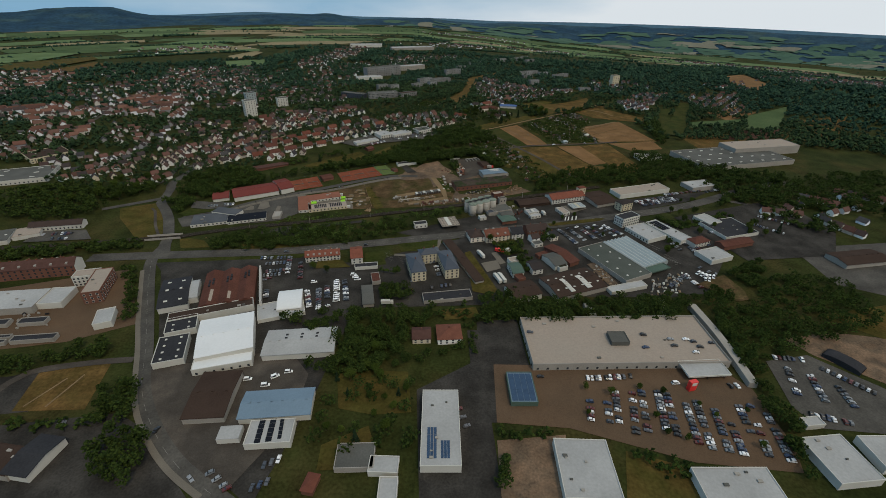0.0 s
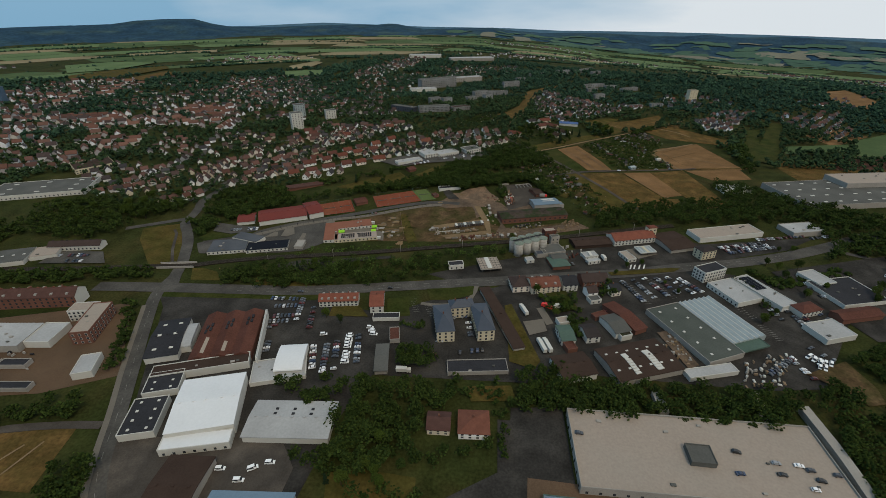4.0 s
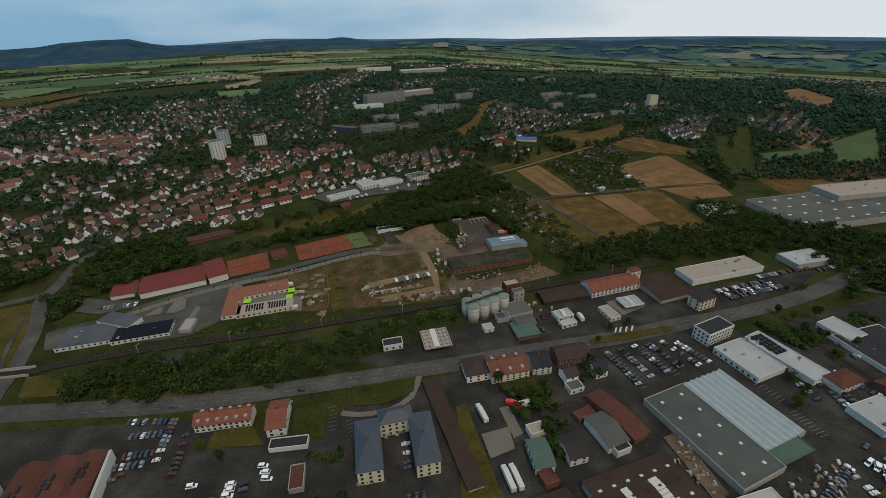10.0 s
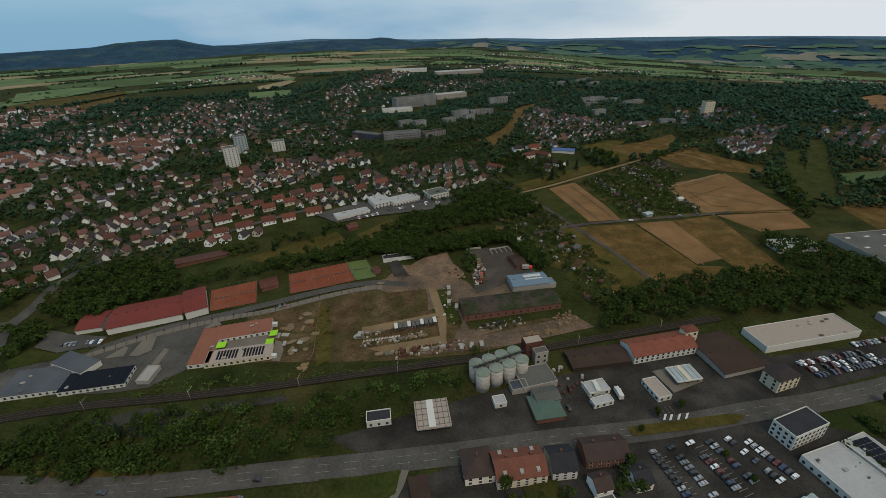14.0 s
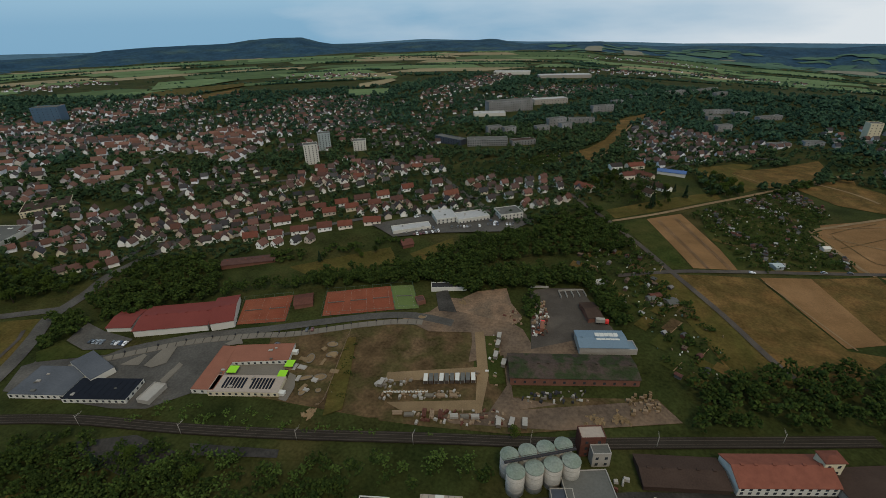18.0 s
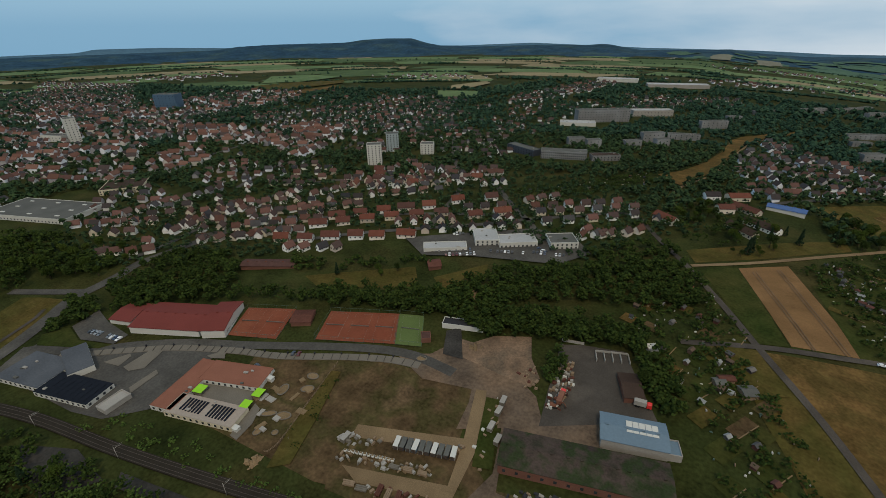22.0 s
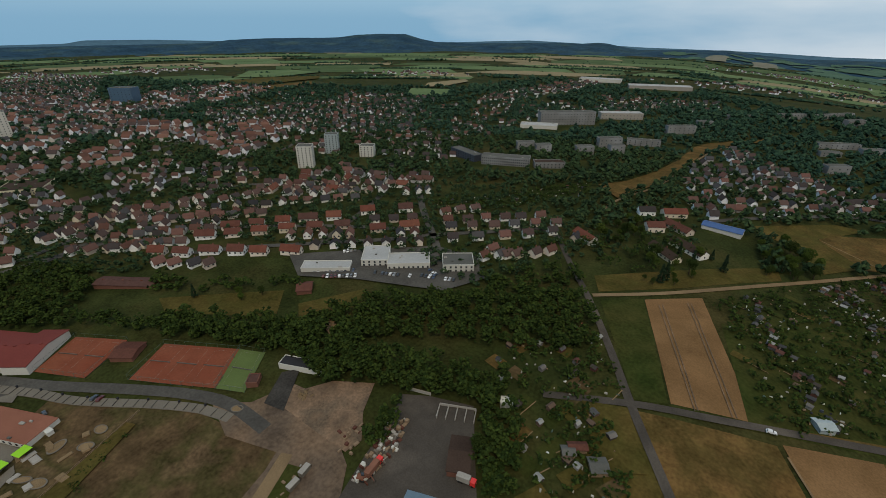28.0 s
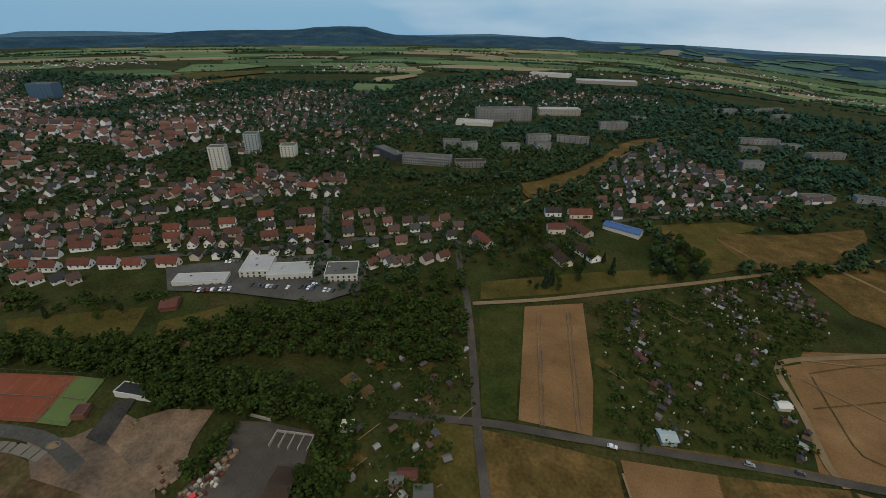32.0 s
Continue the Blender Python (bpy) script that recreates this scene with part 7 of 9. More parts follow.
# retail car parks
for x0, y0, x1, y1 in ((110.2, 386.8, 121.5, 358.9), (119.3, 389.9, 130.6, 365.0), (128.7, 393.7, 141.5, 369.4), (137.8, 395.2, 150.5, 373.7), (147.1, 397.9, 161.9, 375.2), (155.9, 397.0, 169.2, 378.1)):
    car_row(x0, y0, x1, y1, fill=0.85, far=True)
for x0, y0, x1, y1 in ((208.6, 362.3, 211.4, 349.1), (218.9, 367.4, 223.9, 345.4), (226.3, 363.0, 230.0, 345.6), (213.8, 322.2, 222.4, 309.4), (196.4, 308.2, 201.7, 291.0), (201.2, 311.6, 176.2, 292.5)):
    car_row(x0, y0, x1, y1, fill=0.8, far=True)
car_row(207.8, 454.7, 249.9, 469.1, fill=0.7, far=True)
car_row(213.0, 445.6, 259.1, 462.7, fill=0.7, far=True)
car_row(211.1, 450.1, 254.5, 465.8, fill=0.7, far=True)
car_row(246.6, 475.0, 296.7, 489.8, fill=0.7, far=True)
car_row(300.5, 485.3, 323.0, 494.2, fill=0.7, far=True)
car_row(254.1, 406.3, 253.5, 394.6, fill=0.8, far=True)
car_row(253.0, 383.7, 276.1, 392.7, fill=0.8, far=True)
car_row(41.2, 399.1, 88.8, 412.1, fill=0.3)
car_row(88.5, 339.9, 97.9, 353.4, fill=0.8)
# traffic and odd cars
car(-68.8, 351.6, 8, lift=0.5)
car(24.4, 376.0, 8, lift=0.5)
car(-135.4, 337.9, 4, lift=0.5)
car(-72.9, 342.2, 188, lift=0.5)
car(-116.1, 128.5, -40, lift=0.5)
car(156.6, 637.7, 10, lift=0.7)
car(208.7, 662.8, 10, lift=0.7)
car(227.6, 670.4, 10, lift=0.7)
car_row(-158.0, 464.1, -141.1, 473.4, fill=0.15)
car_row(-120.7, 481.7, -114.5, 484.8, fill=0.8)
car_row(-130.3, 447.6, -128.5, 466.5, fill=0.4)
car_row(-245.2, 428.9, -217.6, 435.8, fill=0.4)
car_row(-61.0, 674.0, -38.5, 662.0, fill=0.4)
car_row(-115.5, 620.7, -90.4, 636.7, fill=0.8)


def joined_cars():
    verts, faces, slots = [], [], []
    for b, g_, m in FAR_CARS:
        for base, me in ((0, b), (2, g_)):
            n0 = len(verts)
            verts += [tuple(m @ v.co) for v in me.vertices]
            for f in me.polygons:
                faces.append(tuple(n0 + i for i in f.vertices))
                slots.append(base + f.material_index)
    me = link("parked_cars", verts, faces, M["farpaint"])
    me.materials.append(M["rubber"])
    me.materials.append(M["glass"])
    me.polygons.foreach_set("material_index", slots)
    tagged(new("parked_cars", me), "rows of parked cars on the retail car parks", "cars", kind="stuff")


# ---- lorries and buses ----
def lorry(label, x, y, turn, length=12.0, cover="white", name="lorry"):
    t = thing(name, x, y, turn, label, name, z=ground_z(x, y) + 0.4)
    part("box_body", box_mesh("box_body", -length / 2, length / 2 - 2.4, -1.25, 1.25, 1.0, 3.7, M[cover], 0.08), t)
    part("cab", box_mesh("cab", length / 2 - 2.2, length / 2, -1.2, 1.2, 0.5, 3.0, M["red" if cover != "white" else "white"], 0.15), t)
    part("windscreen", box_mesh("windscreen", length / 2 - 0.02, length / 2 + 0.03, -1.05, 1.05, 1.7, 2.7, M["glass"]), t)
    for u in (-length / 2 + 1.2, -length / 2 + 2.4, length / 2 - 1.2):
        for s in (-1, 1):
            wv = lathe("wheel", [(0.5, -0.15), (0.5, 0.15)], M["rubber"], 12)
            part("wheel", wv, t, m=pose(u, s * 1.1, 0.5, 90))


lorry("long white coach parked in a yard", 32.6, 336.0, 112, 12, "white", "coach")
lorry("white semi-trailer parked in a yard", 43.3, 299.0, 108, 13)
lorry("white semi-trailer parked in a yard", 46.9, 299.8, 108, 13)
lorry("red tanker lorry beside the trees", 49.7, 342.6, 150, 9, "red")
lorry("white lorry beside the depot", 56.1, 342.9, 20, 9)
lorry("white trailer beside the garden", -40.0, 265.5, 5, 9)
lorry("orange skip lorry in the works yard", 22.9, 528.6, 95, 10, "orangetile")
lorry("grey lorry in the works yard", 57.6, 544.0, 10, 8, "concrete")
lorry("white lorry on the forecourt", 90.8, 423.6, 100, 9)
lorry("white lorry on the forecourt", 102.2, 420.5, 100, 8)


# ---- clutter in the yards ----
def stacks(corners, step, keep, materials, label, low=0.3, high=1.3, size=(0.5, 1.5), name="stacked_material"):
    px, py = sample(corners, step)
    by = {}
    for x, y in zip(px, py):
        if rng.random() < keep:
            by.setdefault(materials[int(rng.integers(0, len(materials)))], []).append((x, y))
    for k, places in by.items():
        verts, faces = [], []
        for x, y in places:
            a, b, h, t = rng.uniform(*size), rng.uniform(*size) * 0.6, rng.uniform(low, high), rng.uniform(-0.3, 0.3) + (1.57 if rng.random() < 0.5 else 0)
            z = ground_z(x, y) + 0.4
            k0 = len(verts)
            for zz, s in ((z, 1.0), (z + h, 0.86)):
                for u, v in ((-a, -b), (a, -b), (a, b), (-a, b)):
                    u, v = u * s * rng.uniform(0.9, 1), v * s * rng.uniform(0.9, 1)
                    verts.append((x + u * math.cos(t) - v * math.sin(t), y + u * math.sin(t) + v * math.cos(t), zz))
            faces += [tuple(k0 + i for i in q) for q in ((4, 5, 6, 7), (0, 1, 5, 4), (1, 2, 6, 5), (2, 3, 7, 6), (3, 0, 4, 7))]
        ob = new(name, link(name, verts, faces, M[k]))
        tagged(ob, label, "building material", kind="stuff")


# ---- allotment sheds ----
SHEDS = []
for k in range(6):
    w, d, h = rng.uniform(2.2, 3.8), rng.uniform(2.0, 2.9), rng.uniform(1.8, 2.2)
    SHEDS.append((gable_wall(w, d, h, 0.7, M["shed"], 0.6), gable_roof(w, d, h, 0.7, M["shed"], 0.3, 0.12)))


def shed(x, y, turn):
    wl_, rf = SHEDS[int(rng.integers(0, 6))]
    s = thing("garden_shed", x, y, turn, "small wooden garden shed with felt roof", "shed", "allotment sheds")
    part("wall", wl_, s)
    part("roof", rf, s)


def allotment(corners, step, along, keep):
    px, py = sample(corners, step, 0.35)
    for x, y in zip(px, py):
        if rng.random() < keep:
            shed(x, y, along + 90 * int(rng.integers(0, 2)) + rng.uniform(-8, 8))


def plots(corners, along, long_, wide, keep=0.4, kinds_=("lawn", "lawn", "land", "lawn", "lawn", "earth", "dry")):
    """Garden beds and lawns side by side."""
    px, py = sample(corners, long_, 0.25)
    ca, sa = math.cos(radians(along)), math.sin(radians(along))
    for x, y in zip(px, py):
        if rng.random() < keep:
            a, b = long_ * rng.uniform(0.2, 0.5), wide * rng.uniform(0.3, 0.5)
            k = kinds_[int(rng.integers(0, len(kinds_)))]
            big = patch("garden_plot", [(x + u * ca - v * sa, y + u * sa + v * ca) for u, v in ((-a, -b), (a, -b), (a, b), (-a, b))], M[k], "garden plot with beds and grass", "garden", 0.15)
            if rng.random() < 0.3:
                ribbon("garden_path", [(x - a * ca + b * sa, y - a * sa - b * ca), (x + a * ca + b * sa, y + a * sa - b * ca)], 0.5, M["gravel"], "narrow pale garden path", "path", 0.6)


g1 = [(124, 736), (161, 782), (216, 846), (250, 816), (256, 793), (226, 751), (227, 722), (236, 682), (203, 664), (158, 641)]
g2 = [(24, 614), (76, 659), (98, 621), (67, 604), (40, 596)]
g3 = [(48, 587), (84, 606), (101, 578), (71, 561)]
g4 = [(65, 627), (91, 613), (127, 553), (124, 512), (98, 509), (79, 554)]
g5 = [(-100, 760), (-32, 833), (3, 899), (-17, 917), (-90, 822), (-127, 782)]
plots(g1, -15, 15, 7, 0.6)
plots(g2, 75, 14, 9, 0.7, ("lawn", "stubble", "dry", "earth", "lawn"))
plots(g3, 75, 14, 9, 0.7, ("lawn", "stubble", "dry", "earth", "lawn"))
plots(g4, 60, 15, 10, 0.8, ("dry", "stubble", "lawn", "dry", "earth", "lawn"))
for band in ([(136, 751), (145, 762), (160, 720), (176, 686), (186, 665), (177, 654), (163, 682), (151, 708)], [(181, 802), (201, 823), (216, 780), (220, 742), (212, 734), (202, 763), (187, 790)], [(219, 717), (227, 722), (235, 687), (228, 679)], [(209, 831), (238, 866), (256, 820), (248, 801)]):
    allotment(band, 6.2, 75, 0.75)
    stacks(band, 3.4, 0.5, ["white", "concrete", "wood", "blackroof", "slate"], "garden furniture, frames and water butts", 0.3, 1.2, (0.3, 1.0), "garden_clutter")
allotment(g1, 20, 75, 0.3)
allotment(g2, 12, 75, 0.5)
allotment(g3, 12, 75, 0.4)
allotment(g4, 12, 60, 0.4)
allotment(g5, 16, 30, 0.4)
for g_ in (g1, g2, g3, g4, g5):
    woods(g_, 5.5, 3.6, "low garden hedges and fruit bushes", 12, "woods", "garden_hedges", 0.7 if g_ is g1 or g_ is g5 else 0.45, 0.85)
    stacks(g_, 6.0, 0.35, ["white", "concrete", "wood", "greensheet"], "garden furniture, frames and water butts", 0.3, 1.0, (0.25, 0.8), "garden_clutter")


stacks([(-54, 457), (-4, 481), (-3, 478), (-50, 454)], 2.2, 0.5, ["concrete", "setts", "wood"], "stacked pale building blocks and pallets")
stacks([(-50, 449), (-9, 465), (-7, 461), (-48, 445)], 2.0, 0.8, ["concrete", "setts", "wood", "gravel"], "stacked pale building blocks and pallets")
stacks([(-32, 442), (15, 460), (19, 451), (-24, 436)], 2.2, 0.6, ["concrete", "wood", "rustroof"], "stacked timber, slabs and pallets")
def big_bag(x, y, turn, s_=1.0):
    b = thing("big_bag", x, y, turn, "white bulk bag of building sand", "bulk bag", "bulk bags in rows", z=ground_z(x, y) + 0.45)
    part("bag", box_mesh("bag", -0.75 * s_, 0.75 * s_, -0.7 * s_, 0.7 * s_, 0, 1.2 * s_, M["white"], 0.18), b)
    part("fill", box_mesh("fill", -0.55 * s_, 0.55 * s_, -0.5 * s_, 0.5 * s_, 1.2 * s_, 1.28 * s_, M["gravel"]), b)


def plank_stack(x, y, turn, w, d, layers, material):
    b = thing("timber_stack", x, y, turn, "stack of sawn timber on bearers", "timber stack", "timber stacks in the storage yard", z=ground_z(x, y) + 0.45)
    for u in (-0.35, 0.35):
        part("bearer", box_mesh("bearer", u * w - 0.1, u * w + 0.1, -d / 2, d / 2, 0, 0.15, M["blackroof"]), b)
    for k in range(layers):
        n = 3
        for i in range(n):
            part("board", box_mesh("board", -w / 2, w / 2, -d / 2 + i * d / n, -d / 2 + (i + 0.85) * d / n, 0.16 + 0.32 * k, 0.44 + 0.32 * k, M[material]), b, m=pose(rng.uniform(-0.2, 0.2), 0, 0))


for i in range(10):
    u = i / 9
    x_, y_ = -30 + 24.5 * u, 466 + 8.8 * u
    ct = thing("storage_container", x_, y_, 108 + rng.uniform(-2, 2), "steel storage container in a row", "container", "containers in a row", z=ground_z(x_, y_) + 0.45)
    shade = ("concrete", "slate", "glassroof", "blueroof", "white", "slate", "greyroof", "glassroof", "slate", "concrete")[i]
    part("body", box_mesh("body", -2.9, 2.9, -1.1, 1.1, 0, 2.3, M[shade], 0.05), ct)
    part("roof", box_mesh("roof", -2.95, 2.95, -1.15, 1.15, 2.3, 2.42, M["greyroof" if i % 3 else "white"]), ct)
    part("door", box_mesh("door", -2.98, -2.91, -0.95, 0.95, 0.1, 2.2, M["steel"]), ct)
for i in range(13):
    u = i / 12
    big_bag(-47.5 + 21 * u, 451 + 7.2 * u, 18 + rng.uniform(-8, 8), rng.uniform(0.85, 1.1))
for q in ([-54, 455, 70, 3.4, 2.2, 4, "concrete"], [-51, 458.5, 70, 3.0, 2.0, 3, "concrete"], [-24, 456, 18, 4.5, 2.0, 3, "setts"], [-18, 458, 18, 4.0, 2.2, 4, "wood"], [-12, 460, 18, 4.0, 2.0, 3, "wood"], [-35, 440, 20, 5.0, 2.4, 3, "wood"], [-29, 441, 20, 5.0, 2.4, 3, "setts"], [-22, 444, 105, 5.0, 2.2, 5, "rustroof"], [-18, 444.5, 105, 5.0, 2.2, 4, "wood"], [-14, 446, 105, 5.0, 2.2, 4, "rustroof"], [-7, 447, 20, 4.0, 2.4, 5, "concrete"], [-2, 448.5, 20, 4.0, 2.4, 4, "setts"], [3, 450, 20, 4.0, 2.4, 5, "concrete"]):
    plank_stack(*q)
patch("weeds", [(-90, 484), (-85, 486), (-72, 456), (-63, 433), (-70, 426), (-78, 444)], M["dry"], "dry weedy ground along the building site", "weeds", 0.45)
woods([(-90, 484), (-85, 486), (-72, 456), (-63, 433), (-70, 426), (-78, 444)], 4.5, 1.3, "low green weeds along the building site", 14, "woods", "weeds", 0.35, 0.4)
site_fence = thing("site_fence", -84, 463, 0, "wooden post and rail fence beside the building site", "fence")
fence_line = resample([(-92, 491), (-84, 463), (-76, 436), (-78, 431)], 3.0)
for i, p in enumerate(fence_line):
    base = ground_z(p.x, p.y) - ground_z(-84, 463)
    part("post", box_mesh("post", -0.08, 0.08, -0.08, 0.08, 0, 1.5, M["wood"]), site_fence, m=pose(p.x + 84, p.y - 463, base))
    if i:
        e = p - fence_line[i - 1]
        mid = (p + fence_line[i - 1]) / 2
        for z in (0.6, 1.25):
            part("rail", box_mesh("rail", -e.length / 2, e.length / 2, -0.05, 0.05, z, z + 0.12, M["wood"]), site_fence, m=pose(mid.x + 84, mid.y - 463, base, 0, 0, math.degrees(math.atan2(e.y, e.x))))
stacks([(17, 472), (55, 486), (56, 478), (24, 467)], 2.2, 0.6, ["concrete", "wood", "setts", "blackroof"], "stacked slabs and timber in a yard")
stacks([(-8, 512), (1, 515), (10, 475), (3, 472)], 3.5, 0.5, ["concrete", "wood", "white"], "crates and timber along a track")
stacks([(73, 488), (86, 494), (90, 483), (76, 476)], 2.2, 0.8, ["gravel", "wood"], "heap of branches and rubble", 0.5, 2.5)
stacks([(13, 551), (20, 556), (25, 540), (25, 522), (18, 520), (15, 537)], 1.9, 0.85, ["concrete", "setts", "wood", "rustroof", "white"], "heaps of stone rubble and scrap", 0.4, 1.6, (0.5, 1.6))
stacks([(-4, 535), (3, 543), (11, 531), (8, 523)], 2.4, 0.6, ["wood", "rustroof"], "scrap timber heap", 0.4, 1.4)
stacks([(-122, 459), (-93, 480), (-75, 449), (-88, 433)], 7, 0.5, ["gravel", "concrete"], "gravel heaps and play equipment", 0.3, 0.8, (1.5, 3.2))
stacks([(125, 324), (144, 326), (145, 316), (131, 309)], 2.6, 0.7, ["concrete", "wood", "gravel"], "garden materials behind the centre", 0.4, 1.5)
stacks([(166, 303), (198, 314), (182, 285), (157, 279)], 2.8, 0.75, ["concrete", "white", "wood"], "pallets of garden materials", 0.5, 1.6)
stacks([(128, 319), (137, 300), (130, 293), (121, 311)], 2.6, 0.7, ["concrete", "gravel", "wood"], "building materials beside the garden centre", 0.4, 1.5)
stacks([(53, 433), (86, 442), (87, 424), (58, 412)], 4, 0.4, ["concrete", "rustroof"], "containers and scrap near the silos", 0.8, 2.2)
stacks([(-301, 249), (-272, 253), (-262, 235), (-283, 229)], 4, 0.5, ["concrete", "blackroof"], "machine parts in the works yard", 0.5, 1.5)
stacks([(-221, 364), (-186, 368), (-168, 363), (-208, 356)], 6, 0.2, ["gravel"], "felled branches on a clearing", 0.3, 0.8)

# ---- field lanes, courts, fences, masts ----
for t0, t1 in (((95.6, 711.4), (126.9, 630.7)), ((97.6, 712.7), (128.2, 631.5)), ((110.1, 723.9), (141.9, 636.6)), ((111.8, 725.0), (143.6, 637.7))):
    ribbon("tractor_lane", [t0, t1], 0.5, M["sand"], "tractor lane in the wheat", "lane", 0.45)
for pts_ in ([(238, 747), (257, 764), (285, 785)], [(237, 718), (270, 743), (288, 757)], [(239, 745), (246, 717), (253, 696), (267, 696)]):
    ribbon("tractor_lane", pts_, 0.6, M["earth"], "tractor lane in the wheat", "lane", 0.6)
for pts_ in ([(163, 628), (197, 567)], [(234, 740), (284, 718), (319, 689)], [(232, 757), (301, 783)], [(188, 899), (220, 874)], [(-227, 169), (-218, 190)], [(-215, 169), (-210, 193)]):
    ribbon("tractor_lane", pts_, 1.0, M["gravel"], "pale lane across the field", "lane", 0.5)


def court_lines(a, b, c, d, n):
    """Fence posts, mesh rails and nets round n courts with corners a b (far) c d (near)."""
    A_, B_, C_, D_ = (Vector(p) for p in (a, b, c, d))
    f = thing("court_fence", (A_.x + C_.x) / 2, (A_.y + C_.y) / 2, 0, "green wire fence round tennis courts", "fence")
    o = f.matrix_basis.translation
    for p, q in ((A_, B_), (B_, C_), (C_, D_), (D_, A_)):
        k = max(2, int((q - p).length / 6))
        e = (q - p).normalized()
        turn = math.degrees(math.atan2(e.y, e.x))
        for i in range(k):
            w = p + (q - p) * i / k
            part("post", box_mesh("post", -0.05, 0.05, -0.05, 0.05, 0, 3.2, M["greensheet"]), f, m=pose(w.x - o.x, w.y - o.y, ground_z(w.x, w.y) - o.z))
        mid = (p + q) / 2
        for z in (0.15, 3.1):
            part("rail", box_mesh("rail", -(q - p).length / 2, (q - p).length / 2, -0.04, 0.04, z, z + 0.08, M["greensheet"]), f, m=pose(mid.x - o.x, mid.y - o.y, ground_z(mid.x, mid.y) - o.z, 0, 0, turn))
    for i in range(n):
        u = (i + 0.5) / n
        p, q = A_ + (B_ - A_) * u, D_ + (C_ - D_) * u
        mid = (p + q) / 2
        e = (B_ - A_).normalized()
        net = thing("tennis_net", mid.x, mid.y, math.degrees(math.atan2(e.y, e.x)), "dark tennis net between two posts", "net", z=ground_z(mid.x, mid.y) + 0.45)
        part("mesh", box_mesh("mesh", -5.5, 5.5, -0.015, 0.015, 0.3, 0.9, M["greyroof"]), net)
        part("tape", box_mesh("tape", -5.5, 5.5, -0.03, 0.03, 0.96, 1.02, M["lane"]), net)
        for s in (-1, 1):
            part("post", box_mesh("post", s * 5.6 - 0.06, s * 5.6 + 0.06, -0.06, 0.06, 0, 1.1, M["steel"]), net)
        g_ = (q - p).normalized()
        for s in (-1, 1):
            m0 = mid + e * 5.4 * s
            ribbon("court_line", [tuple(m0 - g_ * 11.8), tuple(m0 + g_ * 11.8)], 0.06, M["lane"], "white court line on clay", "line", 0.75)
            m0 = mid + g_ * 11.8 * s
            ribbon("court_line", [tuple(m0 - e * 5.4), tuple(m0 + e * 5.4)], 0.06, M["lane"], "white court line on clay", "line", 0.75)


court_lines((-129.7, 522.7), (-89.0, 543.1), (-74.2, 518.7), (-118.4, 497.9), 3)
court_lines((-182.0, 497.5), (-152.0, 513.3), (-138.6, 486.0), (-168.2, 473.5), 2)
court_lines((-88.7, 543.3), (-74.2, 548.9), (-59.3, 525.4), (-73.7, 519.1), 1)
block("tennis club house with dark red roof", -139.4, 508.0, 12.4, 13.1, 33.5, 2.6, "brick", "rustroof", "gable", 1.2, category="club house")
block("small red-roofed court hut", -61.0, 532.2, 5.7, 6.9, 38.2, 2.6, "brick", "redtile", category="hut")
block("white garage row by the wood", -47.5, 553.0, 25.1, 7.2, 19.6, 2.6, "white", "blackroof", category="garage")
block("long red-roofed kennel in the park", -217.2, 542.7, 41.6, 10.9, 30.9, 2.6, "brick", "redtile", "gable", 0.9, category="kennel")
block("barn with red gable roof", -102.6, 602.0, 9.3, 11.1, 42.3, 2.6, "brick", "redtile", "gable", 1.7, category="barn")
block("large flat-roofed school complex", -515.0, 496.0, 100.0, 46.0, 22.0, 5, "white", "greyroof", category="school", floors=1, pitch=4, skylights=(3, 3, 5, 2))
block("school annex with orange front", -526.2, 578.8, 43.6, 38.9, 52.1, 6, "cream", "brownroof", category="school", floors=2)

# concrete bays in the works yard
q = [36.6, 569.7, 17.1, 7.6, 21.9]
bays_ = thing("storage_bays", q[0], q[1], q[4], "open concrete storage bays for scrap", "storage bays")
part("back_wall", box_mesh("back_wall", -q[2] / 2, q[2] / 2, q[3] / 2, q[3] / 2 + 0.4, 0, 1.8, M["concrete"]), bays_)
for i in range(5):
    u = -q[2] / 2 + i * q[2] / 4
    part("bay_wall", box_mesh("bay_wall", u - 0.2, u + 0.2, -q[3] / 2, q[3] / 2 - 0.003, 0, 1.6, M["concrete"]), bays_)
# low wall at the top of the yard
ribbon("boundary_wall", [(8, 570), (20, 573)], 0.5, M["concrete"], "low pale concrete yard wall", "wall", 0.0, high=1.6)

# masts along the railway
for q in ((-183.2, 380.7), (-129.7, 393.8), (-73.4, 409.4), (-20.1, 425.8), (31.9, 442.6), (86.5, 460.5), (140.1, 480.2)):
    mt = thing("catenary_mast", q[0], q[1], 0, "grey steel catenary mast beside the railway", "mast", "masts along the railway")
    part("pole", lathe("pole", [(0.16, -0.5), (0.1, 7.5)], M["concrete"], 8), mt)
    part("arm", box_mesh("arm", -0.05, 0.05, 0, 3.0, 6.3, 6.42, M["concrete"]), mt)
    part("stay", box_mesh("stay", -0.03, 0.03, 0, 3.2, 7.1, 7.16, M["concrete"], 0.0), mt, m=pose(0, 0, 0, -6))

